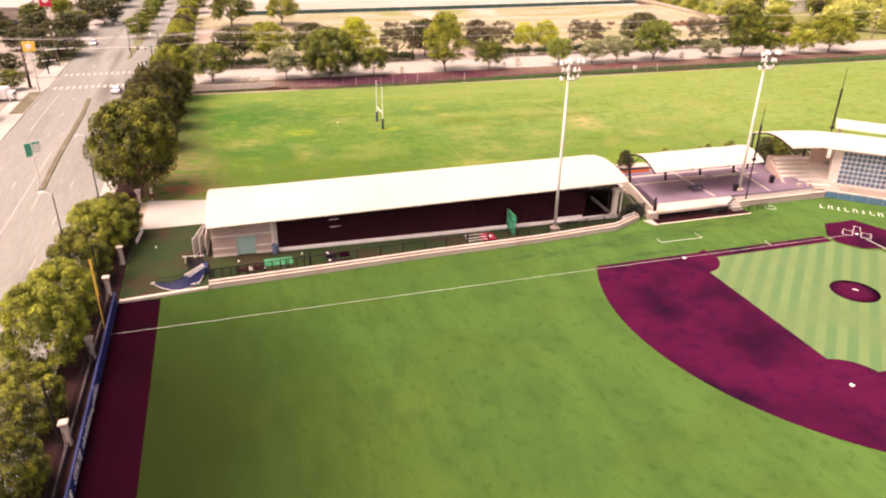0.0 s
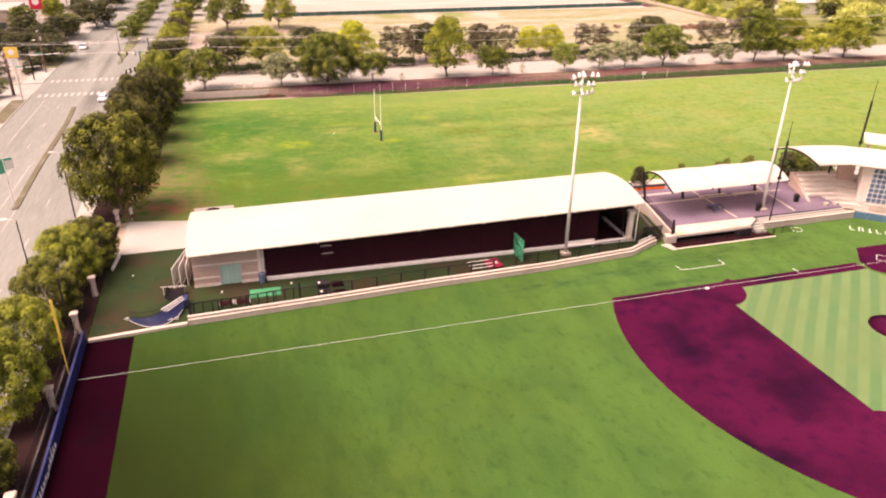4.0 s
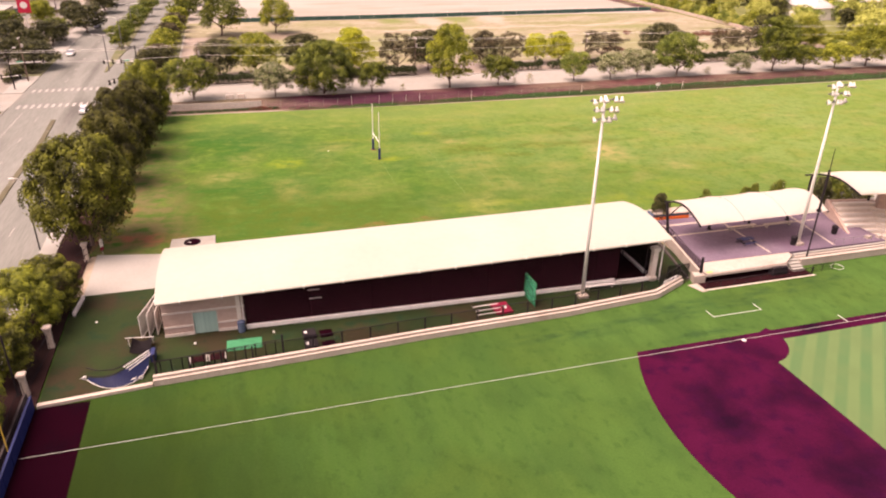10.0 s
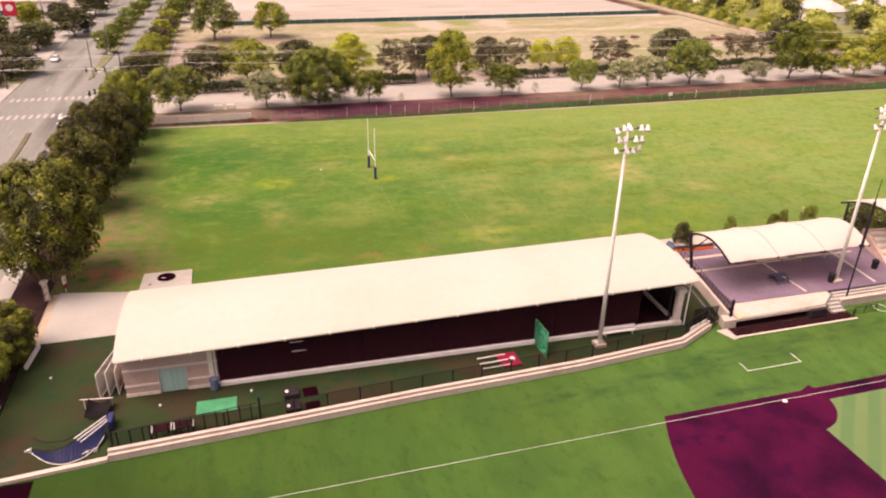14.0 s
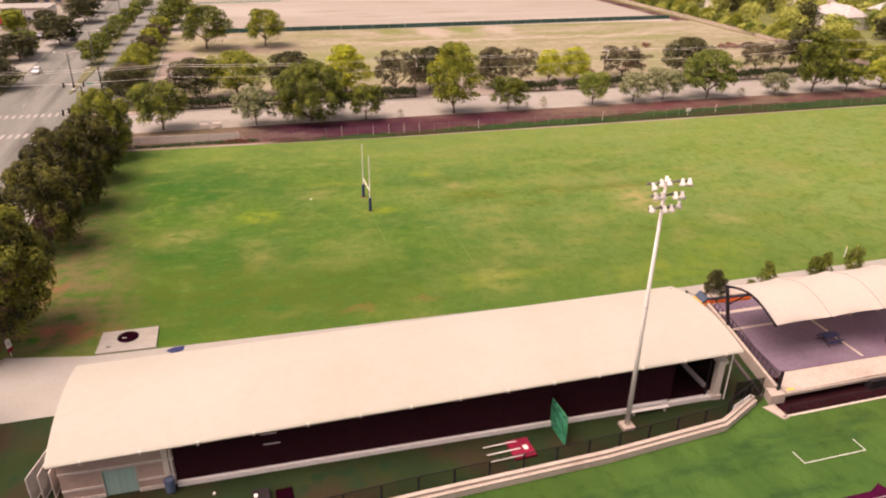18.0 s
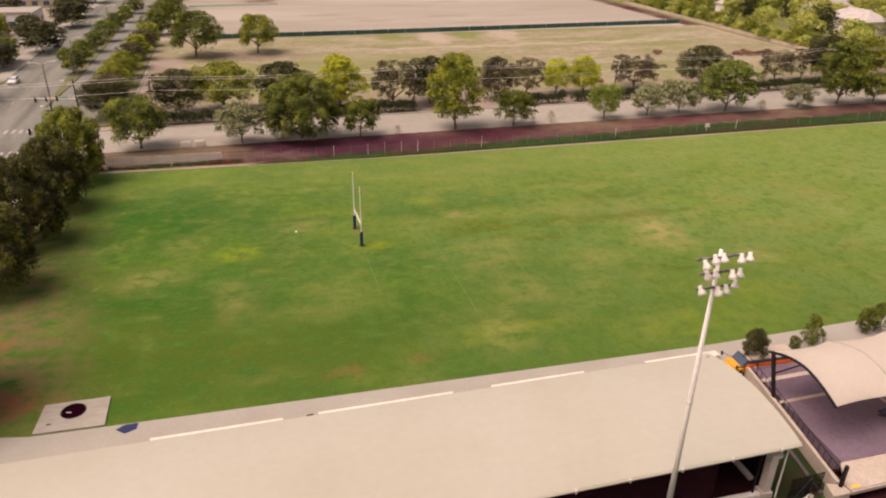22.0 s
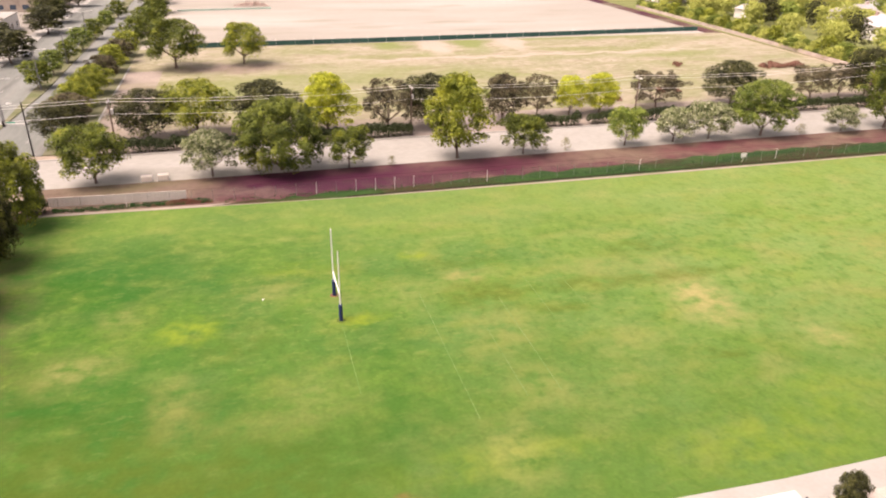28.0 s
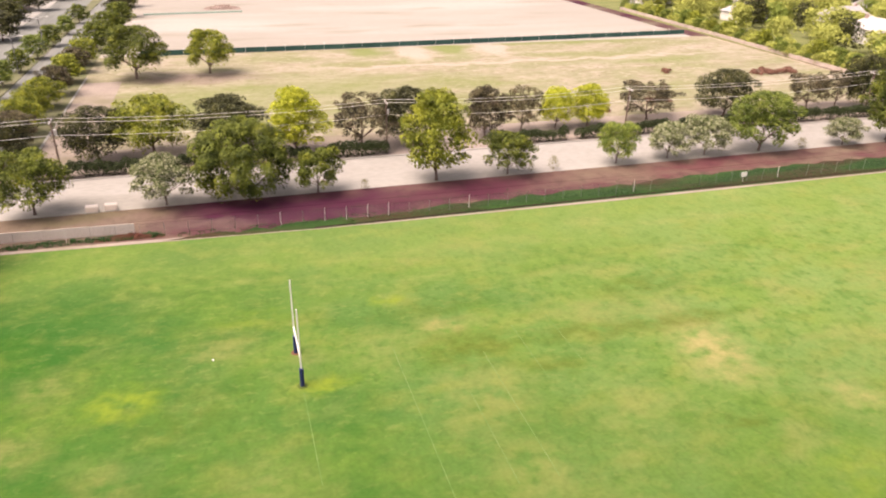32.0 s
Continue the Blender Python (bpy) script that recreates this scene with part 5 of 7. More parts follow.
for x, y, rz in ((-36.4, 13.9, -1.4),):
    t = thing("white_bench", "white metal bench beside the hall", "bench", pose(x, y - 0.3, 0, 0, 0, rz), "white benches")
    w = 1.9 if x < -33 else 1.0
    part("seat", boxed(-w, -0.2, 0.42, w, 0.2, 0.48, bevel=0.01), M_WHITE, t)
    part("backrest", boxed(-w, 0.22, 0.6, w, 0.27, 0.95, bevel=0.01), M_WHITE, t)
    for q in (-w * 0.8, w * 0.8):
        part("leg", boxed(q - 0.03, -0.18, 0, q + 0.03, 0.26, 0.42), M_GALV, t)
for x, y in ((-81.1, 13.3), (-73.4, 13.4), (-91.0, 20)):
    bm = bmesh.new()
    bmesh.ops.create_uvsphere(bm, u_segments=12, v_segments=8, radius=0.12)
    solid("ball", bm, M_WHITE, "small white ball lying on turf", "ball", pose(x, y, 0.13), "balls", smooth=True)

# folded portable backstop: blue sling between white tubes
bc = thing("folded_batting_turtle", "folded portable batting backstop with a navy skirt and white tubes", "batting backstop", pose(-88.2, 10.2, 0.02))


def curve(pts, n):
    """A smooth line through a few points."""
    out = []
    for i in range(n + 1):
        f = i / n * (len(pts) - 1)
        k = min(int(f), len(pts) - 2)
        u = f - k
        a, b, c, d = (Vector(pts[j]) for j in (max(k - 1, 0), k, k + 1, min(k + 2, len(pts) - 1)))
        out.append(0.5 * (2 * b + (c - a) * u + (2 * a - 5 * b + 4 * c - d) * u * u + (3 * b - a - 3 * c + d) * u ** 3))
    return out


low_edge = curve([(-2.3, -0.5, 0.1), (-1.1, -1.8, 0.1), (0.1, -2.45, 0.1), (1.4, -2.3, 0.12), (2.5, -1.4, 0.2), (3.05, -0.2, 0.4)], 24)
high_edge = curve([(-2.1, -0.5, 0.3), (-1.0, -1.35, 0.6), (0.1, -1.6, 0.8), (1.2, -0.9, 0.9), (2.2, 0.2, 0.9), (3.2, 1.6, 0.9)], 24)
bm = bmesh.new()
lo = [bm.verts.new(p) for p in low_edge]
hi = [bm.verts.new(p) for p in high_edge]
for i in range(24):
    bm.faces.new((lo[i], lo[i + 1], hi[i + 1], hi[i]))
bmesh.ops.solidify(bm, geom=bm.faces[:], thickness=0.06)
part("skirt", bm, M_NAVY, bc, "sagging navy vinyl skirt")
part("tube", tube(bmesh.new(), [p + Vector((0, -0.05, -0.02)) for p in low_edge], 0.026, 6), M_WHITE, bc, "white frame tube")
part("tube", tube(bmesh.new(), [p + Vector((0, 0.12, 0.05)) for p in high_edge[:15]], 0.05, 6), M_BLACK, bc, "dark frame tube")
for k in range(3):
    part("tube", tube(bmesh.new(), [(1.0 + 0.28 * k, -0.75 - 0.28 * k, 0.98), (3.05 + 0.1 * k, 1.55 - 0.35 * k, 1.02)], 0.045, 8), M_WHITE, bc, "white frame tube")
part("tube", tube(bmesh.new(), [(-2.5, 1.1, 0.3), (-1.2, -0.3, 0.7), (0.3, -0.8, 0.95), (1.6, 0.1, 1.0)], 0.05, 8), M_BLACK, bc, "dark frame tube")
net = bmesh.new()
rows_n = [[net.verts.new((1.1 + 1.9 * i / 8 + 0.2 * j / 4, 2.6 + 1.8 * j / 4, 0.15 + 0.6 * (i / 8 - 0.5) ** 2 * 4 * (0.4 + 0.6 * j / 4) + 0.25 * j / 4)) for j in range(5)] for i in range(9)]
for i in range(8):
    for j in range(4):
        net.faces.new((rows_n[i][j], rows_n[i + 1][j], rows_n[i + 1][j + 1], rows_n[i][j + 1]))
bmesh.ops.solidify(net, geom=net.faces[:], thickness=0.08)
part("net", net, M_BLACK, bc, "slung black net")
part("bar", bar((0.6, 4.6, 0.85), (3.3, 4.2, 0.85), 0.045), M_GALV, bc)
for x in (0.9, 3.1):
    part("bar_leg", bar((x, 4.4, 0.0), (x, 4.4, 0.85), 0.045), M_GALV, bc)
part("panel", boxed(3.15, 0.7, 0.1, 3.6, 2.1, 0.95, bevel=0.05), M_NAVY, bc, "upright navy end panel")
for x, y in ((-2.5, -0.35), (1.9, -1.75), (2.5, -1.55)):
    part("wheel", tube(bmesh.new(), [(x, y - 0.06, 0.16), (x, y + 0.06, 0.16)], 0.16, 12), M_WHITE, bc, "white-hubbed wheel")
    part("caster", bar((x - 0.25, y - 0.2, 0.3), (x + 0.2, y + 0.12, 0.3), 0.04), M_GALV, bc)

# ---- floodlight masts ----
def bell():
    bm = bmesh.new()
    tube(bm, [(0, 0, 0.46), (0, 0, 0.44), (0, 0, 0.2), (0, 0, 0.12), (0, 0, -0.06), (0, 0, -0.22), (0, 0, -0.26), (0, 0, -0.2)], [0.1, 0.15, 0.16, 0.2, 0.29, 0.35, 0.36, 0.30], 14)
    return bm


BELL = finish("lamp_head", bell(), M_GALV, True)


def floodlight(x, y, h, label, z=0.0):
    t = thing("floodlight_mast", label, "floodlight", pose(x, y, z), "floodlight masts")
    part("footing", boxed(-0.55, -0.55, 0, 0.55, 0.55, 0.35, bevel=0.03), M_STONE, t, "concrete footing")
    part("pole", tube(bmesh.new(), [(0, 0, 0.35), (0, 0, h * 0.5), (0, 0, h)], [0.21, 0.17, 0.11], 12), M_WHITE, t, smooth=True)
    part("collar", tube(bmesh.new(), [(0, 0, h * 0.52), (0, 0, h * 0.52 + 0.22)], 0.2, 10), M_GALV, t)
    for row, (n, w, off) in enumerate(((4, 0.74, 0.0), (4, 0.72, 0.0), (5, 0.76, 0.0))):
        z = h - 2.4 + 0.98 * row
        half = (n - 1) * w / 2
        part("crossarm", boxed(-half - 0.1, -0.12, z - 0.06, half + 0.1, 0.0, z + 0.06), M_LAMPGREY, t)
        for k in range(n):
            q = -half + w * k
            tilt = -28 + 6 * ((k + row) % 2)
            sway = 14 * (q / max(half, 0.1))
            share("lamp_head", BELL, t, pose(q, -0.42 - 0.25 * ((k * 2 + row) % 3), z + 0.05 + 0.12 * ((k + row) % 2), tilt, sway, 0) @ Matrix.Scale(0.78, 4))
            part("bracket", bar((q, -0.05, z), (q, -0.42, z + 0.3), 0.04), M_LAMPGREY, t)
    return t


floodlight(-39.28, 12.35, 22.95, "tall pale steel floodlight mast on a concrete footing, bullpen side")
floodlight(-7.1, 15.95, 20.9, "tall pale steel floodlight mast rising from the patio", 1.15)


def net_mast(x, y, h):
    t = thing("net_mast", "black steel mast with a thick middle and thin top rod", "mast", pose(x, y, 0), "net masts")
    part("shaft", tube(bmesh.new(), [(0, 0, 0), (0, 0, h * 0.47)], 0.09, 10), M_BLACK, t)
    part("sleeve", tube(bmesh.new(), [(0, 0, h * 0.47), (0, 0, h * 0.82)], 0.15, 10), M_BLACK, t, "thick black sleeve")
    part("rod", tube(bmesh.new(), [(0, 0, h * 0.82), (0, 0, h)], [0.06, 0.03], 6), M_BLACK, t)
    part("collar", boxed(-0.24, -0.18, h * 0.46, 0.24, 0.18, h * 0.48), M_BLACK, t)
    part("foot", boxed(-0.2, -0.2, 0, 0.2, 0.2, 0.08), M_BLACK, t)


net_mast(-7.75, 13.4, 14.8)
net_mast(12.0, 20.1, 17.9)

# ---- patio terrace, dugout, grandstand ----
PZ = 1.15
solid("pavement_patio", prism(bmesh.new(), [(-22.0, 14.5), (-10.0, 14.3), (5.2, 14.1), (5.2, 28.2), (-20.6, 28.2)], 0.0, PZ), M_PAVING, "plum-grey paved patio terrace", "pavement", kind="structure")
bands = thing("trim_patio_bands", "pale bands set into the paving", "paving band", kind="structure")
for i, q in enumerate(([(-21.7, 21.95), (1.0, 21.95), (1.0, 22.3), (-21.7, 22.3)], [(-12.38, 14.7), (-12.08, 14.7), (-12.2, 27.5), (-12.5, 27.5)], [(-2.75, 14.6), (-2.45, 14.6), (-0.9, 27.5), (-1.2, 27.5)], [(-21.3, 25.0), (3.0, 25.0), (3.0, 25.5), (-21.3, 25.5)], [(-21.0, 27.2), (5.0, 27.2), (5.0, 27.5), (-21.0, 27.5)])):
    part("band", prism(bmesh.new(), q, PZ, PZ + 0.006 + 0.002 * i), M_STONE, bands)
wl = thing("wall_patio_left", "low pale wall with black iron railing beside the patio", "wall", kind="structure")
EDGE = [(-23.85, 12.6), (-22.1, 21.0), (-20.8, 28.0)]
part("wall", run(bmesh.new(), EDGE, 0.0, PZ + 0.12, 0.2, 0.1), M_STONE, wl)
part("curb", run(bmesh.new(), EDGE, 0.0, 0.2, 0.15, 1.25), M_PLINTH, wl)
for k in range(19):
    x, y, _a = along(EDGE, 0.1 + 0.8 * k)
    part("post", bar((x, y, PZ), (x, y, PZ + 1.05), 0.028), M_BLACK, wl)
for z in (0.2, 1.03):
    part("rail", run(bmesh.new(), EDGE, PZ + z - 0.025, PZ + z + 0.025, 0.025), M_BLACK, wl)
part("end_post", bar((-23.9, 12.45, 0.9), (-23.9, 12.45, 2.95), 0.16, 10), M_BLACK, wl)
mg = thing("mesh_gate", "black mesh gate closing the passage beside the dugout", "gate")
for x in (-28.0, -26.5, -25.1):
    part("gate_post", bar((x, 13.1, 0.012), (x, 13.1, 2.1), 0.04), M_BLACK, mg)
for z in (0.2, 1.1, 2.08):
    part("gate_rail", bar((-28.0, 13.1, z), (-25.1, 13.1, z), 0.03), M_BLACK, mg)
part("mesh_panel", boxed(-28.0, 13.095, 0.2, -25.1, 13.105, 2.08), M_GATEMESH, mg, "dark wire mesh")
dg = thing("dugout", "open team dugout with a pale flat roof and dark interior", "dugout")
part("roof", prism(bmesh.new(), [(-23.5, 11.8), (-12.2, 11.9), (-9.9, 13.6), (-9.9, 14.28), (-22.05, 14.48), (-23.6, 12.4)], 0.88, 1.1), M_STONE, dg, "pale flat concrete roof")
part("fascia", boxed(-23.55, 11.66, 0.74, -12.2, 11.79, 1.04), M_STONE, dg)
part("side_wall", prism(bmesh.new(), [(-25.2, 11.7), (-23.62, 11.7), (-23.62, 12.5), (-24.8, 13.0)], 0, 0.98), M_STONE, dg, "pale stone pier")
part("side_wall", boxed(-11.9, 12.2, -0.1, -11.6, 13.9, 0.87), M_STONE, dg)
for k in range(4):
    part("stair", boxed(-11.1, 11.5 + 0.48 * k, -0.1, -9.45, 11.98 + 0.48 * k, 0.12 + 0.19 * k), M_CONCRETE, dg, "pale concrete stair")
part("ramp", prism(bmesh.new(), [(-25.25, 9.7), (-24.65, 9.75), (-24.7, 11.68), (-26.0, 11.6)], 0.0, 0.06), M_STONE, dg)
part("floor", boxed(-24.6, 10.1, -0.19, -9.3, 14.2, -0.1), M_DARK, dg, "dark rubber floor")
# dark linings carry the shade of the dugout in their colour
part("lining", boxed(-23.6, 14.0, -0.1, -11.9, 14.2, 0.86), M_DARK, dg, "back lining, coloured dark for the shade under the roof")
part("end_lining", boxed(-23.62, 11.9, -0.1, -23.5, 13.9, 0.86), M_DARK, dg, "end lining, coloured dark for the shade under the roof")
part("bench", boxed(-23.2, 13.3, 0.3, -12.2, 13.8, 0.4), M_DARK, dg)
part("bench_leg", boxed(-23.0, 13.4, -0.1, -22.8, 13.7, 0.3), M_DARK, dg)
part("bench_leg", boxed(-12.8, 13.4, -0.1, -12.6, 13.7, 0.3), M_DARK, dg)
part("front_kerb", boxed(-25.1, 9.9, 0.002, -9.3, 10.09, 0.06), M_BAND, dg, "white front kerb")
for k in range(9):
    part("rail_post", bar((-24.4 + 1.85 * k, 10.25, -0.1), (-24.4 + 1.85 * k, 10.25, 0.95), 0.03), M_BLACK, dg)
part("rail", bar((-24.6, 10.25, 0.95), (-9.4, 10.25, 0.95), 0.035), M_BLACK, dg)
part("rail_net", boxed(-24.5, 10.24, -0.05, -9.4, 10.255, 0.9), M_CHAINBLACK, dg, "black mesh infill")
part("screen", boxed(-9.3, 10.6, 0.05, -6.2, 10.63, 1.0), M_CHAINBLACK, dg, "black mesh wing")
for x in (-9.3, -7.8, -6.2):
    part("screen_post", bar((x, 10.61, 0), (x, 10.61, 1.02), 0.04), M_BLACK, dg)
part("screen_rail", bar((-9.3, 10.61, 1.0), (-6.2, 10.61, 1.0), 0.035), M_BLACK, dg)
part("locker", boxed(-14.4, 11.3, -0.1, -12.3, 12.1, 0.86), M_BLACK, dg, "black equipment locker")
part("roof_plate", boxed(-23.3, 11.95, 1.105, -22.5, 12.2, 1.13), M_YELLOW, dg, "yellow step plate")
wf = thing("wall_patio_front", "low pale stone wall between patio and field", "wall", kind="structure")
part("wall", boxed(-9.4, 12.45, 0, 6.0, 12.8, 0.85), M_STONE, wf)
part("coping", boxed(-9.45, 12.38, 0.85, 6.05, 12.87, 0.95), M_STONE, wf)
part("step", boxed(-9.4, 12.9, 0, 5.2, 13.45, 0.62), M_CONCRETE, wf)
part("step", boxed(-9.4, 13.46, 0, 5.2, 13.75, 0.8), M_STONE, wf)
part("step", boxed(-9.4, 13.76, 0, 5.2, 14.08, 0.98), M_CONCRETE, wf)
for k in range(6):
    part("rail_post", bar((-3.0 + 1.5 * k, 14.25, PZ), (-3.0 + 1.5 * k, 14.25, PZ + 0.95), 0.022), M_LAMPGREY, wf)
part("rail", bar((-3.0, 14.25, PZ + 0.95), (4.5, 14.25, PZ + 0.95), 0.025), M_LAMPGREY, wf)

cn = thing("shade_canopy", "white barrel-shaped fabric canopy on black steel frames", "canopy")
CX0, CX1, CY0, CY1 = -22.0, -3.1, 16.35, 24.3


def vault(x, f, lift=0.0):
    bays = abs(math.sin((x - CX0) / (CX1 - CX0) * math.pi * 3))
    return 5.2 + 0.1 * f + 1.15 * math.sin(math.pi * f) - 0.16 * bays * (1 - 0.6 * math.sin(math.pi * f)) + lift


bm = bmesh.new()
nx, ny = 30, 14
grid = []
for lift in (0.0, -0.04):
    grid.append([[bm.verts.new((CX0 + (CX1 - CX0) * i / nx, CY0 + (CY1 - CY0) * j / ny - (0.35 * abs(math.sin(i / nx * math.pi * 3)) * (1 if j == 0 else -1 if j == ny else 0)) * -1, vault(CX0 + (CX1 - CX0) * i / nx, j / ny, lift))) for j in range(ny + 1)] for i in range(nx + 1)])
for i in range(nx):
    for j in range(ny):
        bm.faces.new((grid[0][i][j], grid[0][i + 1][j], grid[0][i + 1][j + 1], grid[0][i][j + 1]))
        bm.faces.new((grid[1][i][j + 1], grid[1][i + 1][j + 1], grid[1][i + 1][j], grid[1][i][j]))
part("fabric", bm, M_FABRIC, cn, "taut white fabric", smooth=True)
for k in range(4):
    x = CX0 + (CX1 - CX0) * k / 3
    part("arch_rib", tube(bmesh.new(), [(x, CY0 + (CY1 - CY0) * j / 14, vault(CX0, j / 14, -0.14)) for j in range(15)], 0.13, 8), M_BLACK, cn, "black steel arch")
    part("column", tube(bmesh.new(), [(x + 0.25, 22.85, PZ), (x, 23.9, 5.45)], 0.19, 10), M_BLACK, cn)
    part("foot_plate", boxed(x, 22.55, PZ, x + 0.5, 23.15, PZ + 0.05), M_BLACK, cn)
    part("brace", bar((x + 0.1, 23.4, 3.4), (x, 20.8, 6.1), 0.07), M_BLACK, cn)
    if 0 < k < 3:
        part("seam", tube(bmesh.new(), [(x, CY0 + (CY1 - CY0) * j / 14, vault(x, j / 14, 0.012)) for j in range(15)], 0.025, 5), M_CONCRETE, cn, "grey fabric seam")
part("front_beam", bar((CX0, 20.8, 6.1), (CX1, 20.8, 6.1), 0.08), M_BLACK, cn)


def bench(x, y, rz, w, material, label):
    t = thing("bench", label, "bench", pose(x, y, PZ, 0, 0, rz), "patio benches")
    part("seat", boxed(-w, -0.22, 0.42, w, 0.22, 0.5, bevel=0.015), material, t)
    for q in (-w * 0.75, w * 0.75):
        part("leg", boxed(q - 0.12, -0.18, 0, q + 0.12, 0.18, 0.42), material, t)


bench(-11.2, 21.9, 0, 2.25, M_STONE, "long pale stone bench on the patio")
bench(-5.6, 21.5, 0, 2.4, M_STONE, "long pale stone bench on the patio")
pt = thing("picnic_table", "navy blue metal picnic table with benches", "picnic table", pose(-13.55, 17.75, PZ, 0, 0, 6))
part("tabletop", boxed(-0.95, -0.36, 0.7, 0.95, 0.36, 0.76, bevel=0.02), M_NAVY, pt)
for y in (-0.8, 0.8):
    part("seat", boxed(-0.95, y - 0.13, 0.42, 0.95, y + 0.13, 0.47, bevel=0.02), M_NAVY, pt)
for x in (-0.85, 0.85):
    part("leg", bar((x, -0.85, 0), (x, 0.3, 0.7), 0.04), M_BLACK, pt)
    part("leg", bar((x, 0.85, 0), (x, -0.3, 0.7), 0.04), M_BLACK, pt)
    part("crossbar", bar((x, -0.8, 0.4), (x, 0.8, 0.4), 0.04), M_BLACK, pt)
for x, y in ((-7.75, 16.0), (0.05, 17.5)):
    t = thing("litter_bin", "round black litter bin on the patio", "bin", pose(x, y, PZ), "litter bins")
    part("body", tube(bmesh.new(), [(0, 0, 0), (0, 0, 0.95)], [0.34, 0.4], 14), M_BLACK, t)
    part("lid", tube(bmesh.new(), [(0, 0, 0.95), (0, 0, 1.05), (0, 0, 1.2)], [0.43, 0.43, 0.2], 14), M_BLACK, t)

st = thing("grandstand", "pale stepped grandstand with pink brick walls and white canopies", "grandstand")


def lerp(a, b, f):
    return (a[0] + (b[0] - a[0]) * f, a[1] + (b[1] - a[1]) * f)


for (pa, qa), (pb, qb) in ((((2.6, 16.8), (7.0, 16.2)), ((4.6, 23.4), (10.0, 22.4))), (((7.03, 16.18), (10.2, 13.9)), ((10.03, 22.38), (15.0, 19.0)))):
    for k in range(7):
        f, g = k / 7, (k + 1) / 7
        z = 0.55 + 0.4 * k
        part("step", prism(bmesh.new(), [lerp(pa, pb, f), lerp(qa, qb, f), lerp(qa, qb, g), lerp(pa, pb, g)], 0, z), M_BAND, st, "pale concrete seating step")
        e, w = lerp(lerp(pa, pb, f), lerp(qa, qb, f), 0.06), lerp(lerp(pa, pb, f), lerp(qa, qb, f), 0.94)
        e2, w2 = lerp(lerp(pa, pb, f + 0.05), lerp(qa, qb, f + 0.05), 0.06), lerp(lerp(pa, pb, f + 0.05), lerp(qa, qb, f + 0.05), 0.94)
        part("seat_plank", prism(bmesh.new(), [e, w, w2, e2], z + 0.06, z + 0.12), M_GALV, st, "grey metal seat plank")
bm = bmesh.new()
prof = ((1.6, 16.2, 0.9), (3.9, 23.6, 3.15), (4.1, 24.0, 3.15))
lo = [bm.verts.new((x, y, 0)) for x, y, z in prof] + [bm.verts.new((x + 0.4, y - 0.05, 0)) for x, y, z in prof]
hi = [bm.verts.new((x, y, z)) for x, y, z in prof] + [bm.verts.new((x + 0.4, y - 0.05, z)) for x, y, z in prof]
for i in range(2):
    bm.faces.new((lo[i], lo[i + 1], hi[i + 1], hi[i]))
    bm.faces.new((lo[i + 3], hi[i + 3], hi[i + 4], lo[i + 4]))
    bm.faces.new((hi[i], hi[i + 1], hi[i + 4], hi[i + 3]))
bm.faces.new((lo[0], hi[0], hi[3], lo[3]))
bm.faces.new((lo[2], lo[5], hi[5], hi[2]))
part("side_wall", bm, M_BRICK, st, "sloping pink brick side wall")
part("rear_wall", prism(bmesh.new(), [(4.5, 23.5), (10.0, 22.5), (15.1, 19.1), (15.4, 19.5), (10.2, 23.0), (4.6, 24.0)], 0, 3.05), M_BRICK, st, "pink brick rear wall")
part("brick_pier", prism(bmesh.new(), [(9.6, 20.4), (11.4, 19.2), (12.4, 20.6), (10.6, 21.8)], 0, 5.9), M_BRICK, st, "pink brick pier")
T0, TD, TN = Vector((9.4, 15.9)), Vector((0.75, -0.66)).normalized(), Vector((0.66, 0.75)).normalized()


def at_tower(s, n):
    q = T0 + TD * s + TN * n
    return (q.x, q.y)


part("tower", prism(bmesh.new(), [at_tower(0, 0), at_tower(12, 0), at_tower(12, 5), at_tower(0, 5)], 0, 6.7), M_BAND, st, "pale stone block")
part("tower_coping", prism(bmesh.new(), [at_tower(-0.15, -0.2), at_tower(12.1, -0.2), at_tower(12.1, 5.1), at_tower(-0.15, 5.1)], 6.7, 6.95), M_BRICK, st)
part("ledge", prism(bmesh.new(), [at_tower(0.6, -0.9), at_tower(12, -0.9), at_tower(12, -0.02), at_tower(0.6, -0.02)], 0, 0.95), M_STONE, st)
gb = finish("glass_block", boxed(0, 0, 0, 0.56, 0.12, 0.6, bevel=0.05), M_BLOCK)
tang = math.degrees(math.atan2(TD.y, TD.x))
part("block_frame", prism(bmesh.new(), [at_tower(1.2, -0.03), at_tower(9.4, -0.03), at_tower(9.4, -0.005), at_tower(1.2, -0.005)], 1.0, 6.3), M_WHITE, st, "pale frame between glass blocks")
for i in range(12):
    for j in range(7):
        q = at_tower(1.3 + 0.67 * i, -0.15)
        share("glass_block", gb, st, pose(q[0], q[1], 1.1 + 0.74 * j, 0, 0, tang))
bm = bmesh.new()
FR = [(2.2, 17.0), (4.5, 16.8), (7.0, 16.2), (10.2, 13.6), (13.6, 10.6), (18, 6.6)]
BK = [(0.4, 25.0), (5.2, 24.7), (10.5, 23.4), (15.0, 20.4), (19.5, 16.4), (24, 12.4)]
rows = []
for lift in (0, -0.15):
    rows.append([[bm.verts.new((*lerp(p, q, j / 12), 6.75 + 0.15 * j / 12 + 1.15 * math.sin(math.pi * j / 12) + lift)) for j in range(13)] for p, q in zip(FR, BK)])
